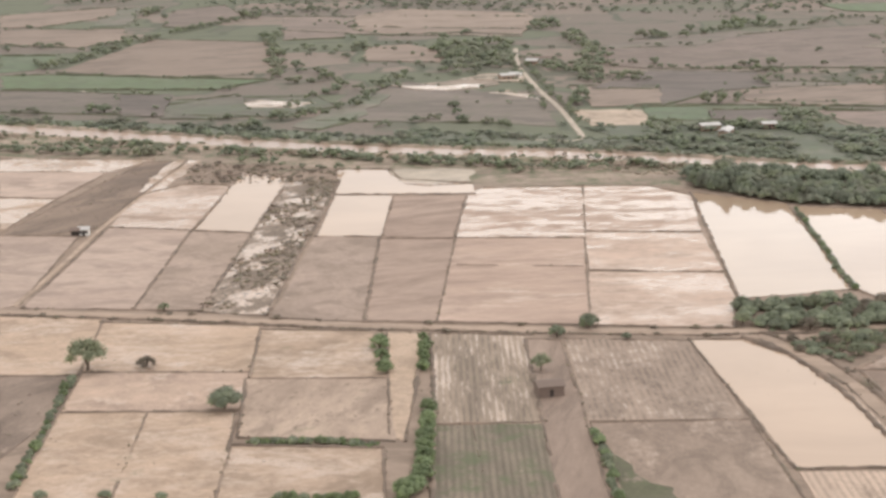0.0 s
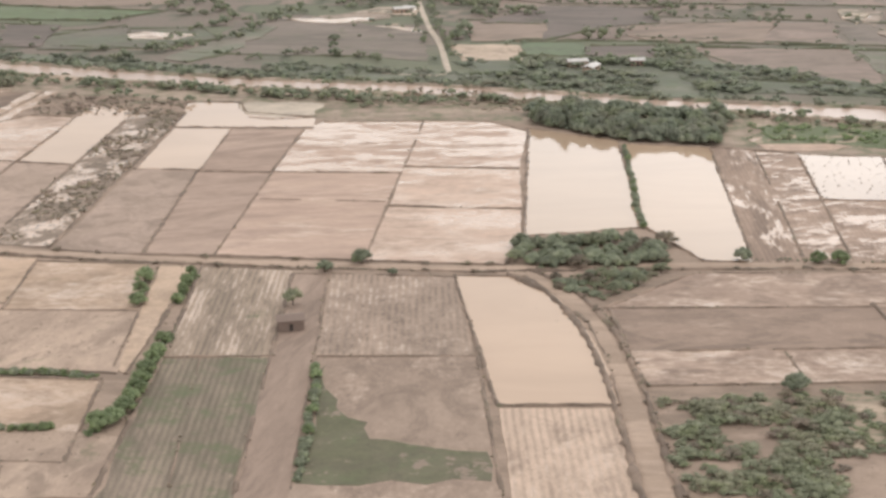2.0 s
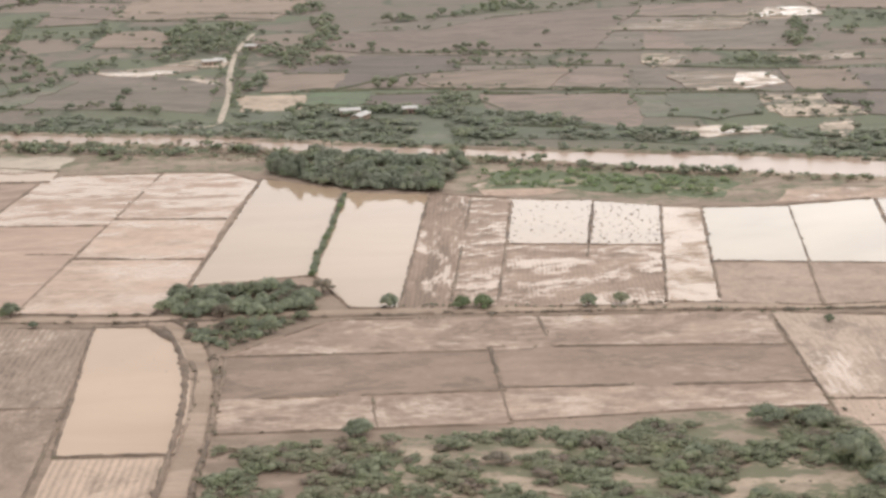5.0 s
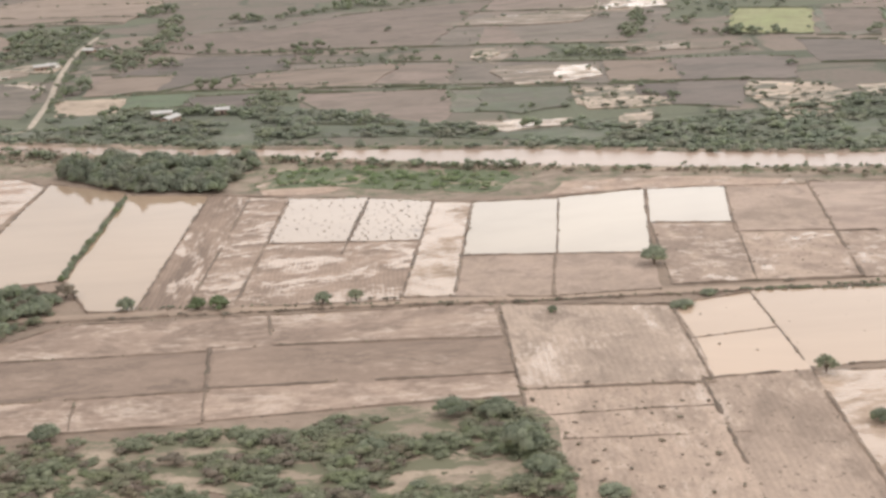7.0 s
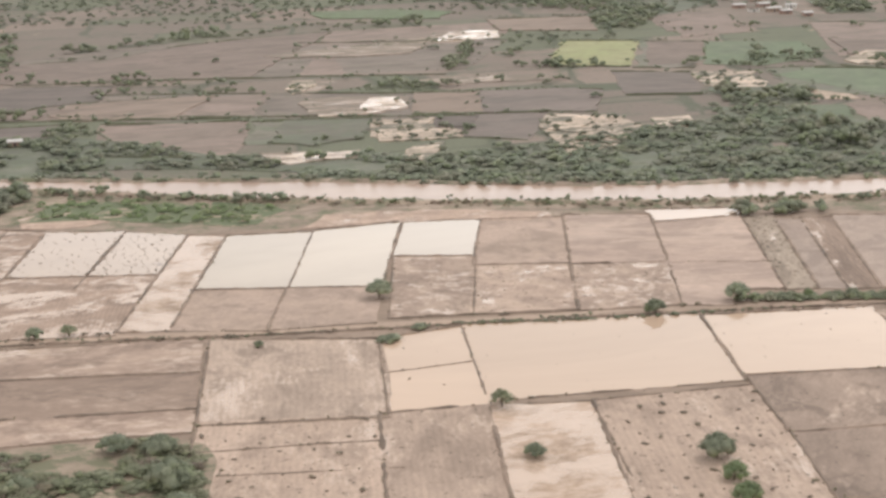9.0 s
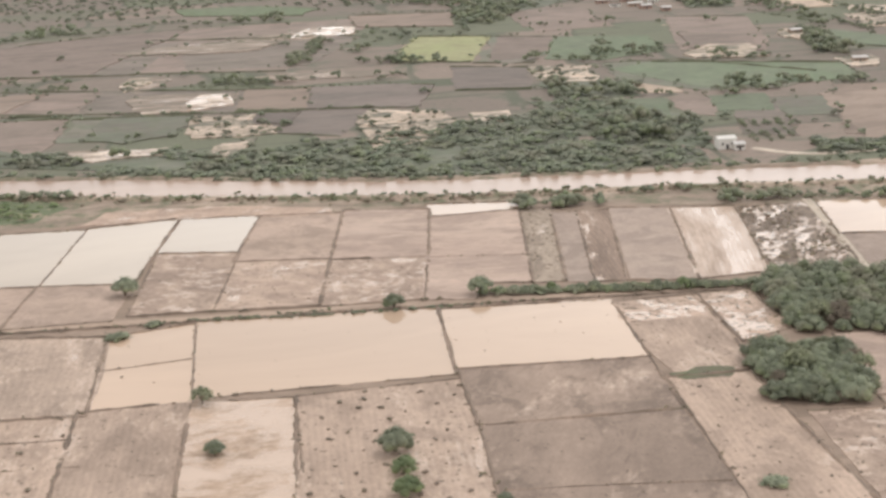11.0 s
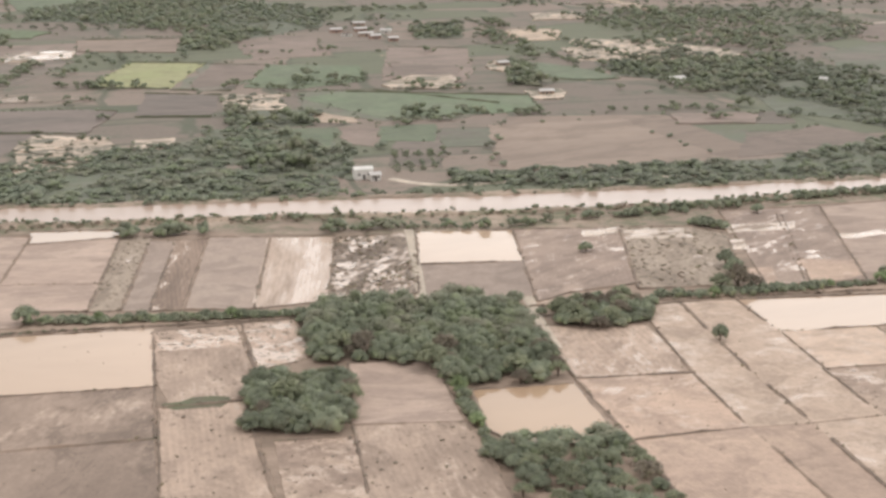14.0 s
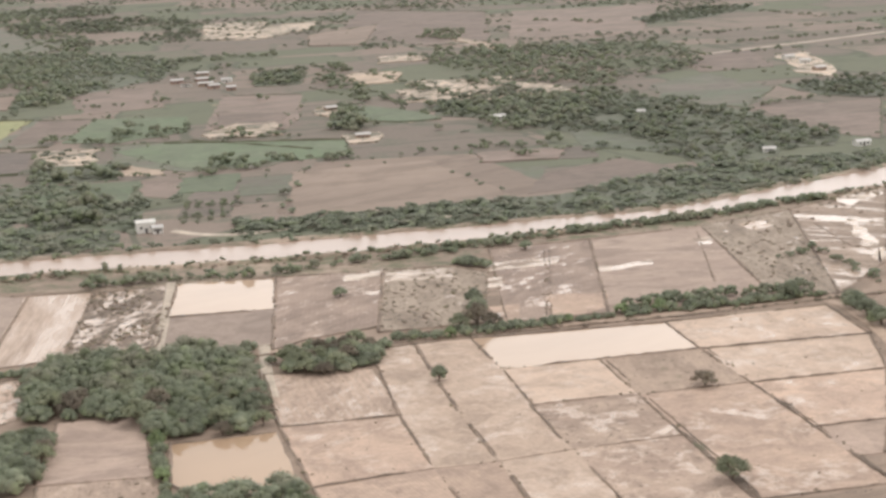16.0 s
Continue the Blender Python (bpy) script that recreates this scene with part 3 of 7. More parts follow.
def ridge(name, line, width, height, material, rng, lean=0.25, z=0.0, step=2.5, breach=0.0):
    """A bank of earth along a line: rounded top, uneven height and width."""
    path = []
    for (x0, y0), (x1, y1) in zip(line, line[1:]):
        n = max(1, int(math.hypot(x1 - x0, y1 - y0) / step))
        path += [(x0 + (x1 - x0) * k / n, y0 + (y1 - y0) * k / n) for k in range(n)]
    path.append(line[-1])
    verts, faces = [], []
    prof = ((-0.5, 0.0), (-0.3, 0.75), (0.0, 1.0), (0.3, 0.72), (0.5, 0.0))
    for i, (x, y) in enumerate(path):
        ax, ay = path[max(0, i - 1)]
        bx, by = path[min(len(path) - 1, i + 1)]
        d = math.hypot(bx - ax, by - ay) or 1.0
        nx, ny = -(by - ay) / d, (bx - ax) / d
        w, h = width * rng.uniform(1 - lean, 1 + lean), height * rng.uniform(1 - lean, 1 + lean)
        off = rng.uniform(-0.15, 0.15) * width
        swell = noise.noise((x * 0.05, y * 0.05, 0.4))
        w *= 1 + 0.5 * swell
        if breach and noise.noise((x * 0.035, y * 0.035, 6.1)) < -breach:
            h *= 0.22
        for u, v in prof:
            verts.append((x + nx * (u * w + off), y + ny * (u * w + off), z + v * h - (0.05 if v == 0 else 0)))
    m = len(prof)
    for i in range(len(path) - 1):
        for k in range(m - 1):
            a = i * m + k
            faces.append((a, a + m, a + m + 1, a + 1))
    return link(name, verts, faces, material, smooth=True)


def ribbon(name, left, right, z, material):
    n = len(left)
    verts = [(x, y, z) for x, y in left] + [(x, y, z) for x, y in right]
    return link(name, verts, [(i, i + n, i + n + 1, i + 1) for i in range(n - 1)], material)


def smooth_line(pts, step=6.0):
    """Catmull-Rom through the points, sampled about every step metres."""
    out = []
    for i in range(len(pts) - 1):
        p = [Vector(pts[max(0, min(len(pts) - 1, i + k))]) for k in (-1, 0, 1, 2)]
        n = max(1, int((p[2] - p[1]).length / step))
        for k in range(n):
            u = k / n
            q = 0.5 * (2 * p[1] + (p[2] - p[0]) * u + (2 * p[0] - 5 * p[1] + 4 * p[2] - p[3]) * u * u + (3 * p[1] - p[0] - 3 * p[2] + p[3]) * u ** 3)
            out.append((q.x, q.y))
    return out + [tuple(pts[-1])]


def offset(line, d):
    out = []
    for i, (x, y) in enumerate(line):
        ax, ay = line[max(0, i - 1)]
        bx, by = line[min(len(line) - 1, i + 1)]
        n = math.hypot(bx - ax, by - ay) or 1.0
        out.append((x - (by - ay) / n * d, y + (bx - ax) / n * d))
    return out


def ico_ball(level):
    bm = bmesh.new()
    bmesh.ops.create_icosphere(bm, subdivisions=level, radius=1.0)
    bm.verts.ensure_lookup_table()
    v = np.array([p.co[:] for p in bm.verts])
    f = np.array([[p.index for p in face.verts] for face in bm.faces])
    bm.free()
    return v, f


BALL = {0: ico_ball(1), 1: ico_ball(2)}


def foliage_mass(rng, lobes, per_lobe, leaf, core=0.9, level=1):
    """Many small leaf clumps over lumpy lobes (x, y, z, radius, flatness): vertices and triangles as arrays."""
    r = np.random.RandomState(rng.randrange(1 << 30))
    V, T, n = [], [], 0
    for lx, ly, lz, rad, flat in lobes:
        if core:
            v, f = BALL[level]
            turn = r.rand() * 6.28
            c, s = math.cos(turn), math.sin(turn)
            v = v @ np.array([[c, s, 0], [-s, c, 0], [0, 0, 1]])
            lump = 1 + 0.16 * np.sin(v[:, :1] * 5 + lx * 3) * np.sin(v[:, 1:2] * 4.3 + ly * 2) + r.uniform(-0.10, 0.10, (len(v), 1))
            V.append(v * lump * np.array([rad, rad, rad * flat]) * core + (lx, ly, lz))
            T.append(f + n)
            n += len(v)
        u = r.uniform(-0.45, 1, per_lobe)
        a = r.uniform(0, 6.2832, per_lobe)
        w = np.sqrt(np.maximum(0, 1 - u * u))
        d = np.stack([w * np.cos(a), w * np.sin(a), u], 1)
        spot = d * (rad * r.uniform(core * 0.95 if core else 0.35, 1.30, (per_lobe, 1))) * (1, 1, flat) + (lx, ly, lz)
        nrm = d * 0.8 + r.uniform(-0.5, 0.5, (per_lobe, 3)) + (0, 0, 0.45)
        nrm /= np.linalg.norm(nrm, axis=1, keepdims=True)
        t = np.cross(nrm, r.normal(size=(per_lobe, 3)))
        t /= np.linalg.norm(t, axis=1, keepdims=True) + 1e-9
        q = np.cross(nrm, t)
        wide, tall = leaf * r.uniform(0.5, 1.1, (per_lobe, 1)), leaf * r.uniform(0.5, 1.0, (per_lobe, 1))
        V.append(np.stack([spot + t * wide * 0.6 - q * tall * 0.35, spot + q * tall * 0.75, spot - t * wide * 0.6 - q * tall * 0.35], 1).reshape(-1, 3))
        T.append(np.arange(3 * per_lobe).reshape(-1, 3) + n)
        n += 3 * per_lobe
    return np.concatenate(V), np.concatenate(T)


def mesh_of(name, V, T, material, parent=None):
    """A smooth mesh from arrays of vertices and triangles."""
    me = bpy.data.meshes.new(name)
    me.vertices.add(len(V))
    me.vertices.foreach_set("co", np.ascontiguousarray(V, dtype=np.float32).ravel())
    me.loops.add(T.size)
    me.loops.foreach_set("vertex_index", np.ascontiguousarray(T, dtype=np.int32).ravel())
    me.polygons.add(len(T))
    me.polygons.foreach_set("loop_start", np.arange(0, T.size, 3, dtype=np.int32))
    me.polygons.foreach_set("use_smooth", [True] * len(T))
    me.update(calc_edges=True)
    me.materials.append(material)
    ob = new(name, me)
    if parent:
        ob.parent = parent
    return ob


def join(*pieces):
    verts, faces = [], []
    for v, f in pieces:
        o = len(verts)
        verts += v
        faces += [tuple(i + o for i in face) for face in f]
    return verts, faces


def limb(p0, p1, r0, r1, sides=6):
    d = (Vector(p1) - Vector(p0)).normalized()
    t = d.orthogonal().normalized()
    b = d.cross(t)
    verts = []
    for p, r in ((p0, r0), (p1, r1)):
        for k in range(sides):
            a = 2 * math.pi * k / sides
            verts.append(tuple(Vector(p) + (t * math.cos(a) + b * math.sin(a)) * r))
    return verts, [(k, (k + 1) % sides, sides + (k + 1) % sides, sides + k) for k in range(sides)] + [tuple(range(2 * sides - 1, sides - 1, -1))]


PROTOS = {}
TREE_TEXT = {
    "tree": ("broad green tree with a rounded uneven crown", "tree"),
    "thin": ("small tree with a thin open grey-green crown", "tree"),
    "bush": ("low dark green bush with dense small leaves", "bush"),
    "grove": ("leafy grey-green tree in a close grove", "tree"),
    "bright": ("fresh green bushy tree with a dense crown", "tree"),
    "bare": ("half-bare tree with brown open twigs", "tree"),
}


def build_plant(kind, variant):
    """A plant one metre wide at unit scale times ten: crown 10 wide, to be scaled."""
    rng = random.Random(f"{kind}{variant}")
    root = new("bush" if kind == "bush" else "tree")
    tall = {"tree": 7.6, "grove": 7.0, "thin": 7.8, "bush": 5.0, "bright": 7.5, "bare": 7.4}[kind]
    low = {"tree": 1.0, "grove": -0.6, "thin": 1.8, "bush": 0.1, "bright": 0.3, "bare": 0.9}[kind]
    lobes = []
    count = {"tree": 17, "grove": 16, "thin": 18, "bush": 13, "bright": 15, "bare": 18}[kind]
    for k in range(count):
        a, q = k * 2.4 + rng.uniform(-0.4, 0.4), math.sqrt((k + 0.4) / count)
        r = rng.uniform(1.1, 2.3) * (0.75 if kind in ("thin", "bare") else 1.0)
        z = low + r * 0.6 + (tall - low - 1.6 * r) * (1 - q * q * rng.uniform(0.6, 1.0)) * rng.uniform(0.7, 1.0)
        lobes.append((math.cos(a) * q * (5.0 - r * 0.8), math.sin(a) * q * (5.0 - r * 0.8), z, r, rng.uniform(0.75, 0.95)))
    wood = [limb((0, 0, -0.3), (rng.uniform(-0.3, 0.3), rng.uniform(-0.3, 0.3), low + 1.0), 0.42, 0.28)]
    arms = [limb((0, 0, low * rng.uniform(0.5, 1.0)), (lx * 0.85, ly * 0.85, lz), 0.2, 0.06, 5) for lx, ly, lz, r, _ in lobes[:9]]
    open_crown = kind in ("thin", "bare")
    trunk = link("trunk", *join(*wood, *([] if open_crown else arms)), BARK, root)
    if open_crown:
        for v, f in arms:
            link("limb", v, f, BARK, trunk)
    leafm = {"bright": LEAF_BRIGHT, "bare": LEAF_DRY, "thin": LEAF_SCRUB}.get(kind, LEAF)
    n = {"tree": 75, "grove": 80, "thin": 90, "bush": 60, "bright": 60, "bare": 120}[kind]
    core = {"thin": 0.55, "bare": 0.30}.get(kind, 0.80)
    mesh_of("crown", *foliage_mass(rng, lobes, n, 0.55, core, 1 if kind in ("tree", "grove") else 0), leafm, root)
    tagged(root, *TREE_TEXT[kind])
    return root


def plant(kind, x, y, width, tall=1.0, group="", z=0.0):
    rng = random.Random(f"{x:.1f},{y:.1f}")
    variant = rng.randrange(4)
    s = width / 10.0
    m = pose(x, y, z, 0, 0, rng.uniform(0, 360))
    if (kind, variant) not in PROTOS:
        ob = build_plant(kind, variant)
        PROTOS[kind, variant] = (ob, s, s * tall)
        ob.matrix_basis = m @ Matrix.Diagonal((s, s, s * tall, 1))
    else:
        proto, ps, pz = PROTOS[kind, variant]
        ob = copy_thing(proto, m @ Matrix.Diagonal((s / ps, s / ps, s * tall / pz, 1)))
    return tagged(ob, group=group)


# lobes, leaf clumps a lobe, leaf size, level of the lobes' bodies
MASSES = {"near": (8, 50, 0.085, 0), "mid": (5, 44, 0.080, 0), "far": (4, 9, 0.13, 0), "tuft": (2, 8, 0.20, 0)}
TEMPLATES = {}


def template(detail, variant):
    """A bush one metre wide and high, of the detail that its distance asks for."""
    if (detail, variant) not in TEMPLATES:
        rng = random.Random(f"{detail}{variant}")
        count, per, leaf, level = MASSES[detail]
        lobes = []
        for k in range(count):
            a, q = k * 2.4 + rng.uniform(-0.5, 0.5), math.sqrt((k + 0.3) / count) * 0.5
            r = rng.uniform(0.17, 0.27) if count > 3 else rng.uniform(0.24, 0.36)
            z = r + (0.92 - 2 * r) * (1 - (q * 1.7) ** 2) * rng.uniform(0.55, 1.0)
            reach = q * (1 - r)
            lobes.append((math.cos(a) * reach, math.sin(a) * reach, z, r, rng.uniform(0.8, 1.15)))
        TEMPLATES[detail, variant] = foliage_mass(rng, lobes, per, leaf, 0.74 if detail == "mid" else 0.86, level)
    return TEMPLATES[detail, variant]


def thicket(name, places, material, label, rng, detail="far", category="scrub"):
    """Brush that nobody could count, as one mesh. places: x, y, width, height."""
    V, T, n = [], [], 0
    for x, y, w, h in places:
        v, f = template(detail, rng.randrange(7))
        a = rng.uniform(0, 6.28)
        c, s = math.cos(a) * w, math.sin(a) * w
        squash = rng.uniform(0.8, 1.2)
        V.append(v @ np.array([[c, s, 0], [-s * squash, c * squash, 0], [0, 0, h * 1.05]]) + (x, y, -0.04 * h))
        T.append(f + n)
        n += len(v)
    return tagged(mesh_of(name, np.concatenate(V), np.concatenate(T), material), label, category, "", "stuff")


# ---- ground, river, roads ----
def build_ground():
    n, size = 60, 9000.0
    verts = [(350 + (i / n - 0.5) * size, 600 + (j / n - 0.5) * size, -0.02) for j in range(n + 1) for i in range(n + 1)]
    faces = [(j * (n + 1) + i, j * (n + 1) + i + 1, (j + 1) * (n + 1) + i + 1, (j + 1) * (n + 1) + i) for j in range(n) for i in range(n)]
    tagged(link("ground", verts, faces, GROUND), "flat river plain of brown earth and thin weeds", "ground", "", "structure")


build_ground()


def build_plain():
    """The low land south of the river that the flood has covered with mud."""
    n = 50
    verts = [(-420 + i * 27.0, 150 + (820 - 0.27 * (i * 27.0) * (1 if i < 24 else 0) - (175 if i >= 24 else 0) - 150) * j / 12, 0.03) for j in range(13) for i in range(n + 1)]
    faces = [(j * (n + 1) + i, j * (n + 1) + i + 1, (j + 1) * (n + 1) + i + 1, (j + 1) * (n + 1) + i) for j in range(12) for i in range(n)]
    tagged(link("ground_plain", verts, faces, MATS["plain"]), "brown flood plain mud between the fields", "ground", "", "structure")


build_plain()


def build_river():
    far = smooth_line([(-520, 905), (-420, 862), (-288, 821), (-158, 780), (-70, 756), (11, 744), (88, 722), (154, 708), (256, 690), (351, 666), (411, 656), (510, 651), (598, 648), (696, 649), (776, 654), (845, 684), (906, 708), (1000, 745), (1150, 800)], 8)
    near = smooth_line([(-520, 880), (-420, 838), (-280, 797), (-154, 758), (-69, 737), (11, 726), (87, 706), (151, 691), (255, 657), (346, 638), (408, 627), (505, 624), (590, 617), (690, 622), (783, 636), (844, 654), (900, 668), (1000, 700), (1150, 740)], 8)
    rng = random.Random(5)
    n = max(len(far), len(near))

    def even(line, m):
        return [line[round(i * (len(line) - 1) / (m - 1))] for i in range(m)]

    tagged(ribbon("water_river", even(near, n), even(far, n), 0.16, MATS["river"]), "wide muddy river in flood, pinkish brown", "river", "", "structure")
    for line, side in ((near, -1), (far, 1)):
        tagged(ridge("river_bank", offset(line, side * 2.5), 7.0, 1.1, MATS["bank"], rng, 0.35, 0.0, 5), "low earthen river bank with sparse weeds", "river bank", "", "structure")
    return near, far


NEAR_BANK, FAR_BANK = build_river()


def build_bank_strip():
    """Sandy, weedy land between the river and the first row of fields."""
    south = smooth_line([(-420, 800), (-260, 738), (-92, 707), (-26, 668), (46, 670), (99, 642), (137, 628), (223, 603), (304, 611), (369, 608), (435, 612), (518, 588), (587, 586), (656, 578), (677, 602), (771, 612), (820, 631), (860, 648), (960, 676)], 10)
    north = [min(NEAR_BANK, key=lambda p: abs(p[0] - x)) for x, y in south]
    tagged(ribbon("ground_bank", south, north, 0.07, MATS["bank"]), "sandy river bank with weeds", "ground", "", "structure")


build_bank_strip()


def lane(name, pts, width, material, label, z=0.22):
    """A dirt road: a slightly raised bed with a crown and low shoulders."""
    rng = random.Random(label)
    line = smooth_line(pts, 5)
    rows, verts, faces = (-0.62, -0.5, -0.27, 0.0, 0.27, 0.5, 0.62), [], []
    high = (-0.25, 0.85, 0.72, 1.0, 0.72, 0.85, -0.25)
    for i, (x, y) in enumerate(line):
        ax, ay = line[max(0, i - 1)]
        bx, by = line[min(len(line) - 1, i + 1)]
        d = math.hypot(bx - ax, by - ay) or 1.0
        nx, ny = -(by - ay) / d, (bx - ax) / d
        w = width * rng.uniform(0.92, 1.08)
        for u, v in zip(rows, high):
            verts.append((x + nx * u * w, y + ny * u * w, v * z))
    m = len(rows)
    for i in range(len(line) - 1):
        for k in range(m - 1):
            a = i * m + k
            faces.append((a, a + m, a + m + 1, a + 1))
    return tagged(link(name, verts, faces, material, smooth=True), label, "dirt road", "", "structure")


MAIN_ROAD = [(-320, 492), (-175, 484), (-119, 479), (-63, 471), (-10, 467), (50, 465), (94, 469), (146, 472), (198, 474), (251, 474), (303, 476), (345, 478), (410, 480), (492, 481), (608, 482), (713, 481), (777, 485), (850, 490)]
BRANCH = [(50, 465), (63, 462), (75, 446), (84, 420), (89, 394), (92, 371), (94, 346), (97, 310), (101, 270)]
lane("road_main", MAIN_ROAD, 5.0, MATS["road"], "pale dirt farm road on a low bank between flooded fields")
lane("road_branch", BRANCH, 5.0, MATS["road"], "curved dirt road round a flooded field", 0.26)
lane("road_far", [(-12, 774), (10, 769), (20, 774), (17, 808), (10, 862), (2, 905), (-6, 955), (-14, 1014), (-17, 1060), (-18, 1105)], 2.8, MATS["track"], "pale dirt road that leaves the river northwards", 0.3)
lane("track_canal", [(-160, 724), (-167, 690), (-172, 600), (-172, 540), (-173, 490)], 1.6, MATS["road"], "pale dirt track beside a dry strip", 0.3)
lane("track_bank", [(-120, 700), (-60, 716), (60, 692), (70, 690)], 3.0, MATS["bank"], "rough dirt track along the river bank", 0.3)
lane("track_house", [(552, 690), (575, 672), (640, 676), (700, 668)], 4.0, MATS["track"], "pale dirt track beside the river house", 0.3)
lane("track_east", [(766, 486), (769, 465), (763, 425), (745, 385)], 3.5, MATS["road"], "dirt track between wet fields", 0.25)
lane("track_distant", [(1231, 1344), (1146, 1303), (1070, 1274), (992, 1241)], 5.0, MATS["track"], "pale dirt track on the far plain", 0.3)
PALE_PATHS = [[(547, 591), (543, 544), (538, 489)], [(573, 490), (571, 465), (570, 433)]]
for line in PALE_PATHS:
    lane("track_wet", line, 3.2, MATS["track"], "pale wet mud path between fields and trees", 0.3)

# ---- fields ----
field("A0a", "shallow", (-257.6, 729.8), (-183.7, 726.9), (-197.8, 700.6), (-248.1, 701.5))
field("A0b", "mudpink", (-247.7, 700.3), (-198.0, 699.3), (-205.5, 647.2), (-230.8, 649.7))
field("A0c", "shallow", (-230.1, 647.6), (-205.7, 646.2), (-210.7, 596.3), (-212.0, 593.6))
field("A0d", "drydark", (-209.3, 585.5), (-184.1, 721.7), (-166.9, 723.9), (-175.3, 595.1), (-187.6, 587.2))
field("A0e", "mudpink", (-208.2, 582.0), (-178.3, 581.8), (-172.5, 492.5), (-177.2, 489.3))
field("A1", "streakpale", (-168.8, 597.8), (-170.0, 653.1), (-156.0, 672.7), (-136.2, 670.2), (-136.8, 593.0))
field("A2", "mudpink", (-168.7, 489.4), (-168.5, 595.0), (-136.6, 590.3), (-133.2, 487.6))
field("A3", "siltpond", (-133.9, 592.1), (-133.8, 692.1), (-112.4, 685.8), (-111.6, 588.4))
field("A4", "mudgrey", (-131.3, 487.6), (-133.6, 588.5), (-112.2, 585.8), (-110.1, 486.5))
field("A5", "debris", (-109.3, 485.2), (-110.8, 678.8), (-89.5, 680.7), (-88.5, 481.7))
field("A6", "siltpond", (-91.8, 703.4), (-69.1, 702.9), (-63.0, 682.6), (-30.9, 672.9), (-28.7, 654.3), (-86.5, 654.0))
field("A7", "siltpond", (-84.4, 583.8), (-85.9, 649.8), (-63.0, 649.5), (-61.5, 583.7))
field("A8", "mudgrey", (-85.0, 479.3), (-85.3, 580.4), (-62.0, 580.3), (-56.6, 475.8))
field("A9", "mudbrown", (-59.7, 582.8), (-61.9, 648.4), (-32.3, 649.0), (-33.8, 580.9))
field("A10", "mudbrown", (-55.5, 475.8), (-60.7, 577.7), (-34.2, 577.5), (-33.7, 474.8))
field("A11", "wetfilm", (-31.2, 580.9), (-30.8, 649.0), (-24.3, 663.9), (16.7, 666.6), (16.1, 621.3), (15.3, 580.6))
field("A11b", "streak", (-31.9, 474.8), (-31.3, 578.4), (15.2, 578.1), (14.2, 472.1))
field("A12", "wetfilm", (18.4, 667.6), (46.0, 666.1), (61.0, 649.8), (59.4, 588.9), (17.5, 590.1))
field("A12b", "streakpale", (17.6, 586.6), (59.5, 585.4), (61.5, 532.8), (17.3, 535.0))
field("A12c", "streakpale", (17.4, 531.4), (61.4, 530.0), (61.9, 499.7), (58.1, 469.6), (15.2, 472.2))
field("A13", "pond", (63.3, 653.9), (98.4, 634.2), (101.4, 511.5), (64.9, 501.0))
field("A14", "pond", (102.3, 628.2), (134.8, 623.2), (135.4, 476.0), (120.4, 476.1), (105.1, 510.1))
field("A15", "stripedark", (135.7, 623.2), (151.0, 618.9), (149.9, 475.8), (135.9, 474.8))
field("A16", "stripepale", (151.6, 617.9), (167.1, 614.6), (164.6, 476.8), (150.4, 475.8))
field("A17", "wetspeck", (168.3, 612.7), (198.7, 609.9), (195.0, 548.9), (167.3, 549.5))
field("A18", "wetspeck", (199.6, 608.1), (224.3, 600.1), (220.6, 546.1), (195.9, 548.1))
field("A19", "stripepale", (167.5, 546.6), (220.5, 543.9), (217.2, 476.7), (165.3, 476.2))
field("A20", "shallow", (225.6, 598.8), (238.8, 595.8), (233.1, 480.3), (218.3, 479.8))
field("A21", "bright", (240.1, 596.5), (271.8, 597.7), (267.2, 522.3), (236.3, 524.4))
field("A22", "mudgrey", (236.2, 522.4), (266.8, 519.6), (264.5, 475.2), (233.8, 479.6))
field("A23", "bright", (273.2, 599.2), (305.6, 607.7), (298.9, 521.4), (268.6, 523.5))
field("A24", "mudgrey", (268.2, 520.8), (298.7, 518.0), (297.3, 479.4), (265.4, 475.7))
field("A25", "bright", (308.5, 606.3), (336.6, 606.3), (332.0, 555.7), (304.5, 559.1))
field("A26", "mudspot", (304.3, 555.9), (331.9, 552.6), (327.7, 483.9), (303.0, 483.4))
field("A27", "mudgrey", (338.3, 606.0), (369.2, 604.6), (364.2, 539.5), (331.9, 541.9))
field("A28", "mudspot", (332.5, 539.6), (363.9, 537.3), (360.7, 483.9), (328.2, 483.8))
field("A29", "mudpink", (370.4, 608.4), (402.0, 603.5), (397.8, 537.2), (365.8, 538.2))
field("A30", "mudspot", (365.2, 536.1), (397.2, 534.3), (393.8, 485.3), (362.1, 483.2))
field("A31", "mudpink", (402.5, 590.5), (436.2, 596.2), (432.0, 531.9), (398.7, 535.5))
field("A31b", "water", (402.7, 611.9), (437.1, 609.3), (436.1, 599.0), (404.1, 594.7))
field("A32", "mudpink", (398.2, 533.3), (432.3, 529.6), (429.1, 498.0), (413.9, 500.2), (409.5, 481.8), (394.7, 484.5))
field("A33", "debrislight", (437.8, 598.5), (447.5, 592.8), (440.1, 497.1), (431.1, 496.9))
field("A34", "smooth", (447.9, 589.1), (457.6, 587.1), (450.1, 495.2), (440.6, 497.0))
field("A35", "stripedark", (458.6, 588.7), (469.3, 588.3), (460.5, 494.5), (450.9, 495.0))
field("A36", "smooth", (470.7, 591.7), (492.4, 587.3), (482.4, 491.6), (461.4, 494.3))
field("A37", "stripewet", (493.2, 587.1), (516.8, 584.1), (506.9, 496.2), (483.5, 492.0))
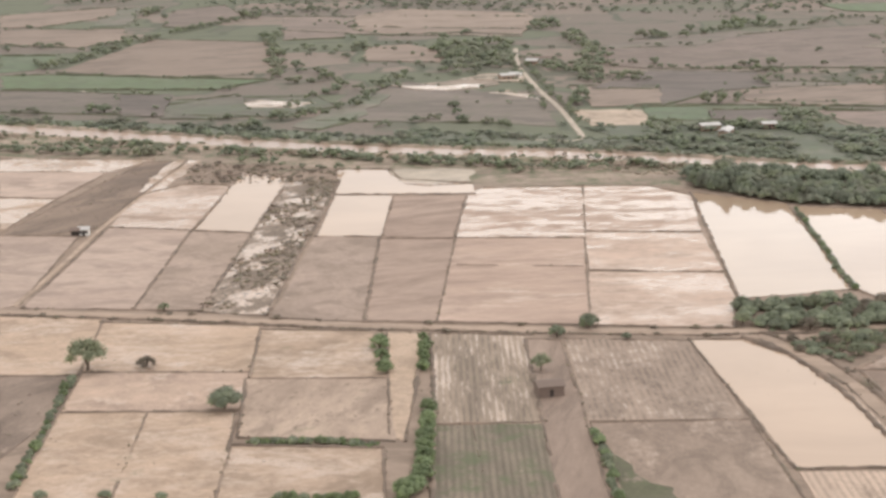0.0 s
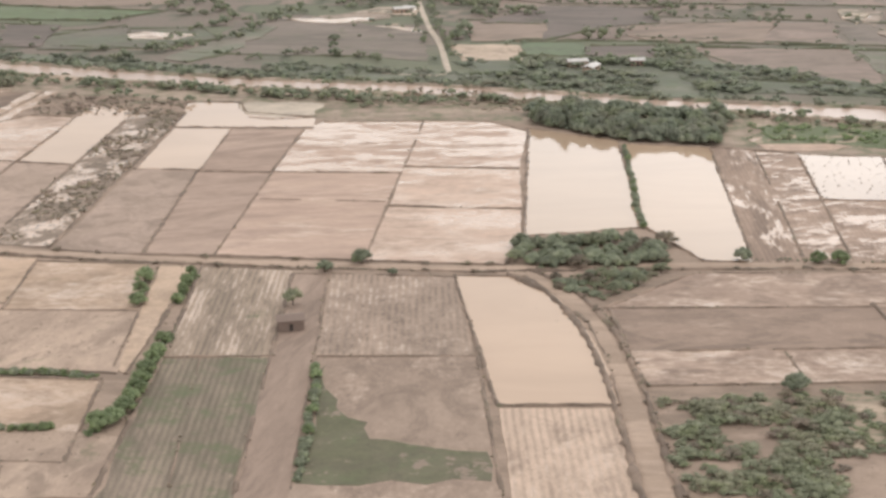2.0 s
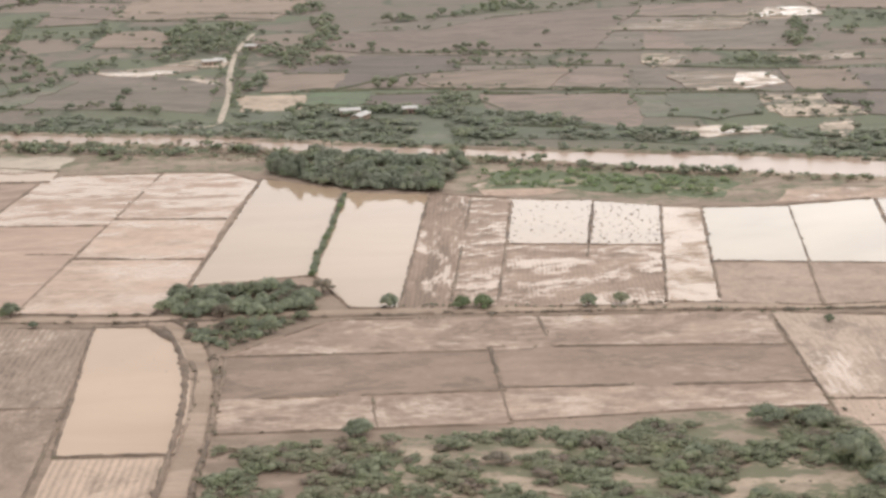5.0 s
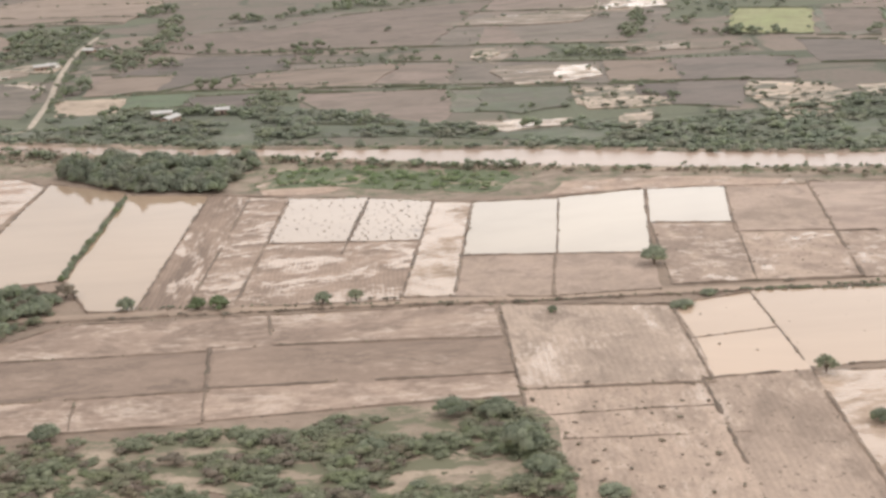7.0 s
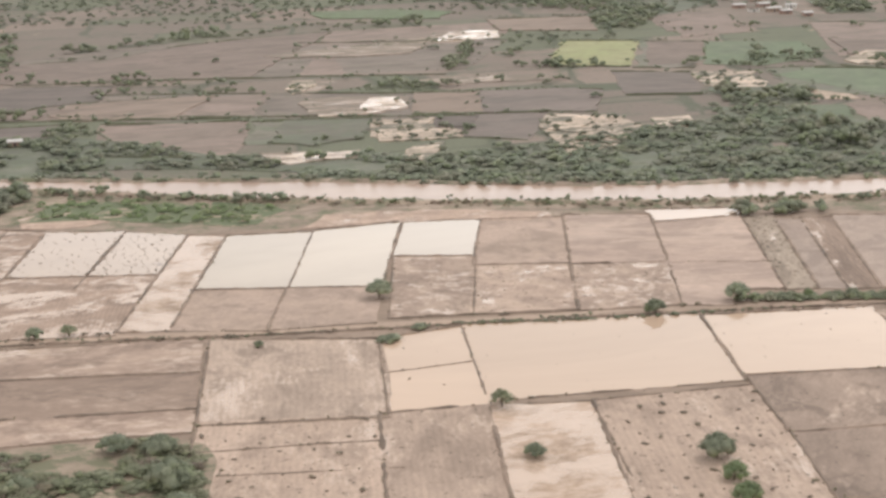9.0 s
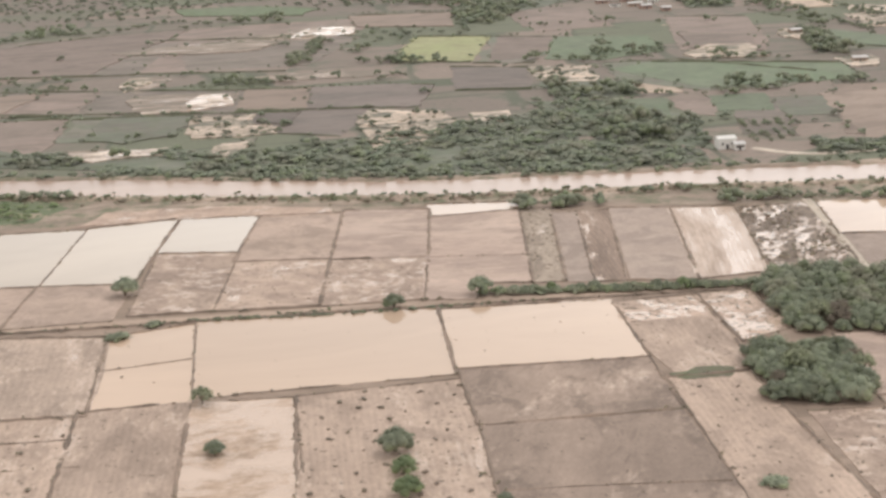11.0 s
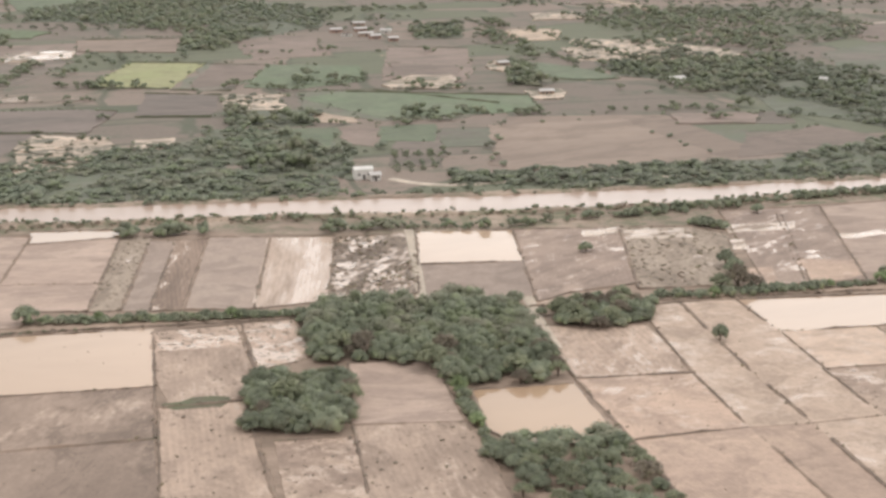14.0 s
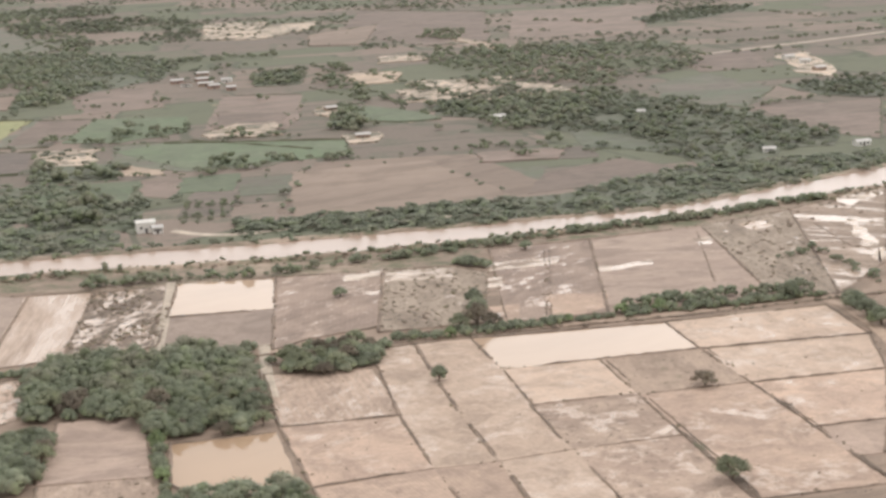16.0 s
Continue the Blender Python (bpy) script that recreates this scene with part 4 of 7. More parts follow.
field("A38", "debris", (518.2, 582.0), (548.3, 585.1), (537.4, 500.7), (508.8, 499.3))
field("A39", "siltpond", (549.7, 585.8), (585.0, 582.3), (579.9, 537.2), (545.0, 538.5))
field("A40", "smooth", (544.7, 535.4), (579.5, 534.0), (575.1, 489.8), (538.9, 490.0))
field("A41", "stripegrey", (587.5, 582.8), (627.9, 578.9), (613.5, 500.5), (587.7, 493.3), (575.9, 484.8))
field("A42", "debrislight", (629.0, 579.6), (655.7, 576.2), (665.1, 562.4), (647.2, 492.8), (612.7, 493.3))
field("A43", "stripegrey", (676.7, 600.4), (718.0, 601.9), (690.6, 490.5), (656.6, 490.6))
field("A44", "mudpink", (718.9, 601.6), (769.8, 609.4), (751.2, 487.4), (692.1, 490.7))
field("A45", "debrislight", (771.0, 610.1), (818.9, 627.5), (774.0, 488.0), (753.3, 488.2))
field("A46", "wash", (819.8, 628.5), (880.2, 658.8), (813.1, 527.4), (776.2, 488.0))
field("B1", "peach", (-173.6, 478.8), (-139.9, 475.4), (-133.2, 423.8), (-155.0, 423.1))
field("B2", "mottle", (-154.4, 421.1), (-134.7, 421.4), (-130.0, 390.5), (-134.4, 361.5))
field("B3", "peach", (-138.7, 472.4), (-89.0, 469.2), (-84.6, 427.3), (-131.0, 426.7))
field("B4", "mudpale", (-130.8, 424.8), (-84.5, 425.8), (-81.6, 396.3), (-128.0, 393.9))
field("B5", "peach", (-128.0, 391.8), (-105.9, 393.0), (-99.5, 322.0), (-120.9, 322.0))
field("B6", "peach", (-104.3, 392.6), (-81.8, 392.9), (-75.0, 322.0), (-98.1, 322.0))
field("B7", "peach", (-86.0, 465.2), (-53.2, 464.3), (-44.0, 423.4), (-81.8, 422.5))
field("B8", "mottlepale", (-82.4, 420.1), (-43.9, 421.0), (-37.9, 375.6), (-76.7, 376.8))
field("B9", "peach", (-77.0, 369.9), (-40.3, 369.1), (-35.4, 322.0), (-73.1, 322.0))
field("B10", "sand", (-46.4, 462.1), (-36.8, 461.6), (-35.6, 408.3), (-35.3, 376.0), (-38.0, 379.0))
field("B11", "furrow", (-33.1, 462.2), (-3.6, 460.2), (0.6, 388.0), (-26.7, 386.8))
field("B12", "furrowgreen", (-27.0, 385.3), (0.8, 387.6), (8.6, 285.0), (-21.6, 285.0))
field("B13", "drypath", (-4.1, 457.0), (4.9, 455.8), (19.5, 285.0), (9.1, 285.0))
field("B14", "furrowpale", (7.6, 457.0), (43.5, 455.6), (52.4, 392.8), (12.8, 390.6))
field("B15", "mudbrown2", (13.5, 387.5), (53.4, 390.2), (65.4, 285.0), (19.7, 285.0))
field("B16", "siltpond", (45.0, 456.8), (64.6, 456.7), (74.6, 439.1), (82.4, 417.7), (87.1, 390.0), (89.2, 360.7), (61.3, 359.4))
field("B17", "furrowsilt", (62.2, 355.7), (88.0, 357.1), (94.4, 285.0), (69.0, 285.0))
field("B18", "mudstreakb", (89.9, 431.2), (116.4, 462.2), (176.8, 465.4), (180.5, 438.5), (165.2, 435.6))
field("B19", "muddark", (90.6, 428.3), (165.0, 433.2), (168.2, 403.0), (94.4, 397.0))
field("B19b", "mudstreakb", (94.6, 395.6), (168.4, 401.4), (170.4, 380.2), (98.2, 373.6))
field("B20", "mudstreakb", (177.3, 464.9), (244.9, 468.0), (247.1, 440.2), (181.0, 440.1))
field("B21", "muddark", (164.9, 436.5), (247.0, 437.7), (249.6, 408.6), (168.8, 404.8))
field("B22", "mudstreakb", (168.7, 403.5), (249.8, 407.3), (250.6, 391.8), (222.3, 389.7), (171.5, 382.1))
field("C1", "combed", (248.7, 467.5), (298.9, 461.5), (301.4, 430.7), (301.8, 396.9), (252.7, 396.5))
field("C2", "siltpond", (299.8, 461.9), (323.3, 470.3), (327.8, 402.7), (302.8, 398.9))
field("C3", "spots", (252.8, 397.9), (299.3, 397.1), (303.1, 300.0), (256.9, 300.0))
field("C3b", "spots", (300.5, 398.2), (327.6, 401.9), (330.1, 300.0), (304.2, 300.0))
field("C4", "siltpond", (325.3, 472.4), (397.0, 473.6), (398.1, 413.3), (328.7, 406.1))
field("C5", "shallow", (329.6, 400.8), (355.3, 400.8), (358.2, 300.0), (332.2, 300.0))
field("C6", "spots", (356.8, 401.6), (399.6, 408.0), (402.6, 372.0), (402.4, 300.0), (359.5, 300.0))
field("C7", "siltpond", (399.2, 472.2), (450.8, 473.0), (452.1, 420.0), (400.8, 419.0))
field("C8", "mottle", (400.7, 415.8), (452.0, 417.6), (452.9, 379.0), (402.4, 375.1))
field("C9", "mottle", (402.8, 372.8), (452.6, 376.2), (457.0, 300.0), (403.3, 300.0))
field("C10", "spots", (451.9, 470.4), (477.5, 473.4), (479.0, 429.3), (476.8, 405.4), (457.5, 405.3), (453.7, 429.0))
field("C11", "speck", (479.7, 474.2), (494.7, 476.3), (497.4, 438.0), (482.2, 428.8))
field("C12", "spots", (455.2, 400.4), (476.2, 401.7), (483.2, 300.0), (457.5, 300.0))
field("C13", "mudspot", (484.2, 370.3), (502.5, 370.4), (502.7, 300.0), (485.3, 300.0))
field("C14", "mudpink", (508.6, 428.9), (530.9, 429.3), (532.3, 378.2), (504.6, 381.2))
field("C15", "spots", (504.8, 378.2), (533.8, 376.2), (535.0, 296.0), (503.1, 296.0))
field("C16", "brownpond", (539.3, 400.2), (566.6, 401.1), (568.1, 359.4), (545.0, 355.1), (538.2, 371.1))
field("D1", "furrowwet", (570.5, 455.7), (601.8, 451.5), (602.4, 405.9), (569.8, 406.7))
field("D2", "mudpale", (570.0, 404.1), (602.4, 404.2), (603.0, 362.2), (572.6, 357.9))
field("D3", "mudstripe", (572.8, 355.6), (603.2, 359.6), (606.6, 285.0), (574.4, 285.0))
field("D4", "mudwet", (606.5, 473.0), (619.2, 473.5), (618.2, 398.0), (619.6, 361.6), (604.4, 361.6), (603.6, 405.0))
field("D5", "mudstripe", (604.6, 359.4), (619.8, 359.4), (621.3, 285.0), (607.8, 285.0))
field("D6", "mudwet", (620.9, 474.0), (638.4, 474.0), (640.0, 438.0), (639.8, 400.0), (640.2, 364.4), (621.4, 361.9), (619.9, 400.0))
field("D7", "mudwet", (621.6, 359.6), (640.4, 362.2), (643.0, 285.0), (622.9, 285.0))
field("D8", "siltpond", (639.6, 473.9), (704.6, 471.3), (704.4, 440.2), (641.2, 439.2))
field("D9", "mudwet", (641.2, 437.4), (671.4, 437.2), (671.4, 403.6), (641.0, 402.9))
field("D10", "mottlepale", (672.7, 438.2), (704.6, 438.6), (705.6, 402.8), (672.7, 402.4))
field("D11", "mudspot", (641.0, 401.4), (671.6, 401.9), (672.0, 365.8), (641.6, 364.4))
field("D12", "mudpale", (673.0, 401.0), (705.8, 401.2), (707.4, 318.0), (673.4, 318.0))
field("D13", "mudwet", (706.2, 471.2), (763.2, 473.1), (761.0, 438.4), (706.0, 439.6))
field("D15", "mudwet", (706.2, 437.8), (760.5, 436.8), (749.0, 402.4), (706.8, 402.6))
field("D16", "mudpale", (707.0, 401.0), (748.0, 400.8), (728.4, 361.4), (707.6, 361.0))
field("D17", "mudgrey", (707.8, 359.4), (727.4, 359.6), (715.2, 337.6), (708.2, 337.6))
field("D19", "mudspot", (641.8, 362.8), (671.8, 364.2), (673.0, 300.0), (643.2, 300.0))
field("E1", "pink", (-314.2, 1010.8), (-289.5, 1172.4), (-198.7, 1150.1), (-170.8, 998.4), (-232.4, 978.2))
field("E2", "green", (-377.3, 1087.8), (-336.4, 1085.3), (-331.7, 1019.2), (-350.6, 1007.9))
field("E3", "greendark", (-346.5, 995.7), (-310.5, 998.6), (-166.9, 970.4), (-194.7, 932.6), (-327.4, 938.6))
field("E4", "wetstreak", (-295.4, 930.8), (-273.4, 931.9), (-248.1, 920.5), (-249.4, 906.4), (-287.4, 910.0))
field("E5", "mudfar", (-326.0, 934.3), (-297.8, 933.0), (-214.2, 912.9), (-218.2, 847.4), (-300.9, 859.3))
field("E6", "greenpale", (-210.6, 896.9), (-130.4, 909.3), (-112.4, 870.3), (-145.4, 839.6), (-205.6, 847.0))
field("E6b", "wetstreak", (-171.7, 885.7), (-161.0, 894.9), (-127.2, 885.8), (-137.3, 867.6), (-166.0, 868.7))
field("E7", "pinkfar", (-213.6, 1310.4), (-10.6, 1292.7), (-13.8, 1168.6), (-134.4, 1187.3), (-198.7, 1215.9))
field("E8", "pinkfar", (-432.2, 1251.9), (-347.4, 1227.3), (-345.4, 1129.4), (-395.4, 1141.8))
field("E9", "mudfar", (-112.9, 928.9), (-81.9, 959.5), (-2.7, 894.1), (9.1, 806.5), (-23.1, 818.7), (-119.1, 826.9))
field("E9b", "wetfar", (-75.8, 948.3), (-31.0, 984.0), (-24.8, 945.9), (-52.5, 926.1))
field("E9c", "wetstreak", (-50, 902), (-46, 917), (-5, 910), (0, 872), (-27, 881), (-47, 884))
field("E10", "pinkfar", (16.2, 938.0), (66.9, 933.8), (70.1, 871.5), (28.6, 870.9))
field("E11", "sandfar", (18.3, 857.3), (53.4, 854.9), (56.4, 800.5), (25.5, 805.5))
field("E12", "green", (54.2, 863.7), (87.5, 864.9), (89.3, 823.8), (56.9, 822.6))
field("E13", "mudfar", (91.7, 852.2), (126.6, 853.3), (125.1, 805.6), (93.3, 810.7))
field("E14", "pinkfar", (63.8, 1012.5), (139.0, 1005.4), (133.2, 934.6), (115.8, 868.2), (73.8, 871.2))
field("E15", "pinkfar", (113.3, 936.2), (232.8, 930.4), (226.8, 854.9), (117.3, 868.1))
field("E16", "pinkfar", (150.6, 848.1), (226.4, 846.3), (224.3, 779.8), (177.0, 768.2), (148.7, 831.4))
field("E17", "mudfar", (47.4, 1121.0), (141.2, 1191.5), (256.5, 1145.4), (243.4, 995.6), (52.9, 1013.5))
field("E18", "pinkfar", (-173.1, 1361.0), (-21.3, 1331.1), (-12.5, 1210.4), (-150.3, 1234.4))
field("E19", "wetfar", (333.6, 1180.8), (369.1, 1176.4), (358.7, 1124.3), (327.9, 1124.9))
field("E20", "pinkfar", (147.8, 851.9), (226.9, 845.9), (230.5, 778.7), (225.4, 748.8), (165.2, 760.9), (152.0, 810.4))
field("E21", "greenpale", (228.4, 842.1), (292.7, 841.0), (289.4, 788.5), (230.5, 778.7))
field("E22", "wetfar", (239.3, 758.3), (265.7, 754.3), (287.3, 745.8), (265.0, 732.9), (241.4, 735.0))
field("E23", "mudfar", (106.5, 956.5), (229.1, 935.8), (229.2, 859.2), (116.3, 881.9))
field("E24", "pinkfar", (235.3, 1159.2), (355.8, 1142.3), (336.5, 984.6), (239.2, 999.7))
field("E25", "lime", (422.2, 1120.5), (475.2, 1106.2), (451.2, 988.0), (401.6, 1002.4))
field("E26", "greenpale", (477.1, 1102.5), (517.9, 1089.2), (488.8, 972.3), (451.9, 983.0))
field("E27", "mudfar", (230.8, 935.4), (348.4, 909.4), (338.5, 837.2), (232.8, 858.4))
field("E28", "wetfar", (255.2, 912.9), (312.9, 906.4), (309.0, 858.2), (260.5, 866.1))
field("E29", "sandscrub", (293.9, 835.6), (324.8, 833.5), (338.5, 777.8), (302.4, 775.2), (292.2, 787.9))
field("E30", "darkfar", (319.6, 841.6), (387.7, 839.4), (369.3, 763.8), (338.5, 777.8))
field("E31", "sandscrub", (382.0, 823.6), (419.7, 823.2), (429.9, 780.5), (394.9, 730.5), (378.6, 740.7), (378.2, 784.3))
field("E32", "mudfar", (258.4, 1123.1), (346.4, 1161.2), (385.3, 1134.8), (350.0, 1005.9), (274.9, 1000.8))
field("E33", "pinkfar", (245.1, 1222.2), (404.2, 1250.3), (384.5, 1167.2), (296.1, 1128.0), (259.2, 1117.1))
field("E34", "wetfar", (344.9, 1188.0), (381.8, 1191.5), (382.7, 1157.9), (349.0, 1150.9))
field("E35", "darkfar", (437.0, 972.1), (482.6, 956.0), (475.5, 876.6), (433.4, 882.8))
field("E36", "pinkfar", (481.5, 1109.0), (529.7, 1096.1), (490.7, 995.0), (462.0, 989.9))
field("E37", "green", (497.1, 985.9), (517.4, 1090.2), (578.0, 1074.0), (574.2, 999.3), (531.0, 972.4))
field("E38", "greenpale", (529.6, 960.7), (575.3, 961.2), (640.7, 894.2), (609.5, 844.5), (565.7, 845.4), (525.2, 894.9))
field("E39", "sandfar", (532.0, 897.4), (556.7, 887.2), (553.7, 844.4), (531.9, 847.8))
field("E40", "green", (484.2, 762.7), (496.3, 830.5), (541.2, 827.1), (532.0, 775.1))
field("E41", "pinkfar", (541.2, 827.1), (571.1, 823.7), (554.0, 770.0), (540.1, 781.2))
field("E42", "green", (562.6, 827.5), (593.7, 829.3), (586.0, 778.8), (557.6, 782.1))
field("E43", "greenpale", (593.7, 814.7), (625.2, 812.7), (612.0, 759.9), (588.2, 762.2))
field("E44", "pink", (635.7, 847.9), (722.3, 836.8), (735.8, 744.2), (718.4, 702.5), (633.1, 700.5), (601.2, 711.7))
field("E45", "mudfar", (576.0, 833.5), (593.7, 829.3), (579.9, 712.3), (555.0, 722.1))
field("E46", "pinkfar", (609.9, 1173.8), (666.8, 1157.9), (650.1, 1034.3), (636.9, 983.1), (584.7, 996.6))
field("E47", "greenpale", (698.3, 786.6), (751.9, 782.7), (735.8, 744.2), (714.4, 749.1))
field("E48", "sandscrub", (484.3, 955.6), (521.6, 950.9), (513.5, 891.5), (482.3, 905.4))
field("E49", "green", (281.7, 1657.6), (378.6, 1969.4), (461.6, 1756.5), (435.1, 1607.4), (308.4, 1514.1))
field("E50", "pinkfar", (510.6, 1258.9), (556.3, 1265.9), (566.4, 1134.1), (507.9, 1117.5))
field("E51", "sandscrub", (757.2, 1195.8), (837.0, 1184.5), (802.7, 1062.8), (731.5, 1082.3))
field("E52", "sandfar", (721.8, 1272.2), (759.0, 1269.9), (742.8, 1192.1), (712.0, 1193.3))
field("E53", "sandscrub", (648.5, 1888.0), (718.4, 1880.3), (679.8, 1638.1), (626.0, 1656.4))
field("E54", "pinkfar", (840.1, 1970.4), (969.2, 1841.6), (888.7, 1476.9), (823.8, 1462.4), (768.8, 1664.7))
field("E55", "pinkfar", (1000.0, 1829.9), (1179.0, 1808.8), (1038.2, 1470.5), (907.4, 1483.0))
field("E56", "pink", (620.1, 821.4), (696.2, 824.7), (713.5, 711.9), (654.4, 697.3), (606.0, 699.6))
field("E58", "mudfar", (724.9, 846.2), (792.6, 835.2), (784.1, 797.5), (719.8, 804.0))
field("E59", "pinkfar", (718.1, 747.0), (794.0, 788.8), (814.5, 745.3), (787.0, 722.9), (717.3, 710.2))
field("E60", "greenpale", (911.3, 1081.0), (971.5, 1124.7), (982.0, 1022.1), (926.9, 939.3), (886.6, 976.0))
field("E61", "pinkfar", (930.0, 937.6), (1018.8, 934.9), (944.9, 789.4), (929.0, 820.0))
field("E62", "sandscrub", (735.3, 1144.4), (811.9, 1158.1), (852.0, 1096.5), (820.5, 1044.1), (729.9, 1070.6))
field("E63", "sandfar", (718.0, 1268.6), (748.3, 1268.3), (742.8, 1198.5), (713.5, 1195.4))
field("E64", "green", (527.6, 935.8), (558.1, 955.6), (663.8, 920.6), (658.4, 862.9), (566.5, 855.4))
field("E65", "pinkfar", (500.1, 1239.1), (564.7, 1241.1), (553.2, 1139.7), (501.5, 1151.0))
field("E66", "greenpale", (406.1, 1915.3), (498.9, 1698.0), (456.8, 1597.2), (422.6, 1631.6))
field("G1", "bankgreen", (155.1, 661.6), (183.7, 663.0), (222.3, 647.9), (240.9, 627.8), (222.9, 621.2), (176.8, 633.6))
field("G2", "bankgreen", (160.6, 656.4), (190.9, 656.2), (205.4, 641.3), (179.7, 632.3), (152.6, 631.3))
field("G5", "track", (-68.3, 700.1), (-61.0, 704.8), (-31.3, 700.6), (-31.7, 679.4), (-48.7, 674.0), (-61.5, 679.9), (-65.8, 691.7))
field("G6", "mosspatch", (15.5, 382.0), (21.2, 354.4), (29.8, 346.0), (31.4, 336.4), (42.8, 333.3), (58.6, 330.6), (60.0, 317.2), (19.7, 314.0))
field("G7", "sandground", (123.6, 366.0), (143.6, 369.5), (177.9, 373.7), (195.0, 372.1), (208.1, 384.0), (241.1, 387.9), (255.3, 381.5), (258.7, 341.2), (246.9, 330.6), (131.2, 339.3))
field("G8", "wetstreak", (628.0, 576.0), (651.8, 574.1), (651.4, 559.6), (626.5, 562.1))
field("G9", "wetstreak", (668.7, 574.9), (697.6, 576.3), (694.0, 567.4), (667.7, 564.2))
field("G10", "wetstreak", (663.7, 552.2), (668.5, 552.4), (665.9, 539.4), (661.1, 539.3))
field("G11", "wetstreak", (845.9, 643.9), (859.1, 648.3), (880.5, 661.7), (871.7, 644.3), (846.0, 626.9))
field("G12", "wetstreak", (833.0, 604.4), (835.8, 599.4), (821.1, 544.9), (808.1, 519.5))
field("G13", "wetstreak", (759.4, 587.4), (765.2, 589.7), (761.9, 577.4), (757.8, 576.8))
field("G14", "shallow", (787.2, 607.1), (798.6, 609.9), (798.3, 600.0), (788.1, 596.9))
field("G15", "wetstreak", (613.7, 576.4), (625.1, 576.9), (623.5, 569.6), (612.3, 568.2))
field("G0t", "shallow", (-172.1, 659.6), (-163.2, 659.5), (-160.4, 723.7), (-170.2, 726.5), (-172.9, 701.3))
field("G20", "mudpale", (276.9, 624.7), (321.8, 625.0), (364.3, 613.9), (366.7, 604.1), (319.9, 610.0), (293.3, 606.9), (269.1, 603.5))
field("G21", "bankgreen", (229.2, 655.1), (245.7, 650.1), (259.2, 635.6), (249.7, 614.0), (229.7, 617.3))
field("G22", "mudpale", (152.4, 637.6), (166.1, 647.3), (178.4, 641.2), (188.7, 627.8), (173.5, 619.8), (157.6, 621.4))
field("G23", "speck", (452.8, 468.5), (476.5, 471.2), (477.7, 453.9), (453.3, 450.1))
field("G24", "mosspatch", (456.5, 403.4), (463.6, 406.9), (472.3, 405.5), (470.1, 399.5), (459.2, 399.4))
field("G25", "mottlepale", (-53.8, 335.5), (-37.7, 337.3), (-26.3, 334.6), (-23.7, 304.7), (-42.9, 303.7))
field("E90", "sandscrub", (1064.9, 1213.8), (1094.9, 1225.1), (1066.2, 1101.0), (1044.7, 1060.5), (1032.2, 1096.4))
field("E91", "wetfar", (851.6, 1508.8), (896.4, 1439.1), (890.8, 1406.3), (846.8, 1460.6))
field("E92", "pinkfar", (986.4, 1254.5), (1066.6, 1265.4), (1032.6, 1139.2), (970.4, 1133.8))
field("G26", "mudpale", (679.3, 520.3), (697.1, 516.2), (692.1, 497.1), (673.4, 492.1))
field("G27", "mudpale", (654.6, 511.0), (664.4, 511.5), (658.2, 490.0), (650.1, 489.1))
field("G28", "wetstreak", (708.1, 554.6), (729.8, 558.1), (728.4, 552.6), (707.2, 549.0))
field("E93", "wetfar", (289.5, 1161.7), (327.3, 1171.1), (329.5, 1138.8), (293.5, 1135.9))
field("E94", "wetfar", (246.0, 933.6), (247.2, 984.8), (265.8, 985.0), (264.4, 954.4), (253.2, 915.9))
field("E95", "wetfar", (316.6, 964.1), (353.3, 973.5), (401.1, 969.1), (399.0, 949.2), (357.3, 948.0), (321.1, 945.6))
field("E96", "sandscrub", (435.6, 810.8), (456.2, 813.0), (449.0, 779.2), (434.2, 779.2))

field("EF0", "pink", (-427, 1236), (-328, 1236), (-305, 1165), (-332, 1126), (-398, 1149))
field("EF1", "pink", (-460, 1335), (-374, 1394), (-358, 1326), (-398, 1250), (-432, 1253))
field("EF2", "pinkfar", (-316, 1363), (-279, 1402), (-247, 1317), (-277, 1237), (-299, 1247))
field("EF3", "greenpale", (-359, 1252), (-368, 1368), (-351, 1388), (-328, 1258))
field("EF4", "greenpale", (-205, 835), (-210, 878), (-177, 914), (-154, 841), (-174, 834))
field("EF5", "darkfar", (-248, 917), (-216, 915), (-205, 843), (-229, 844))
field("EF6", "pink", (-152, 1308), (-118, 1355), (-12, 1315), (-5, 1277), (-15, 1176), (-64, 1195), (-116, 1186), (-144, 1218))
field("EF7", "pinkfar", (-202, 1240), (-153, 1253), (-145, 1170), (-189, 1157))
field("EF8", "pink", (-125, 1116), (-95, 1129), (-66, 1092), (-66, 1040), (-118, 1049))
field("EF10", "wetstreak", (-92, 945), (-56, 940), (-34, 947), (-35, 933), (-54, 924), (-75, 929))
field("EF75", "sandscrub", (-41, 965), (-36, 987), (-14, 986), (-11, 956), (-24, 953))
field("EF11", "greenpale", (-129, 808), (-99, 920), (-87, 910), (-101, 823), (-116, 800))
field("EF12", "darkfar", (67, 994), (132, 984), (133, 929), (103, 916), (66, 867), (67, 922), (29, 929), (38, 944))
field("EF13", "pinkfar", (45, 1098), (109, 1108), (146, 1164), (202, 1199), (258, 1220), (213, 1000), (153, 1003), (69, 1002), (44, 1021))
field("EF14", "pink", (116, 920), (200, 936), (185, 862), (127, 865), (113, 883))
field("EF15", "pink", (27, 924), (68, 926), (66, 869), (27, 864))
field("EF16", "darkfar", (89, 849), (125, 852), (121, 808), (89, 825))
field("EF17", "sandscrub", (293, 827), (326, 833), (323, 791), (338, 795), (337, 777), (297, 773))
field("EF18", "sandscrub", (310, 752), (329, 768), (324, 723), (309, 725))
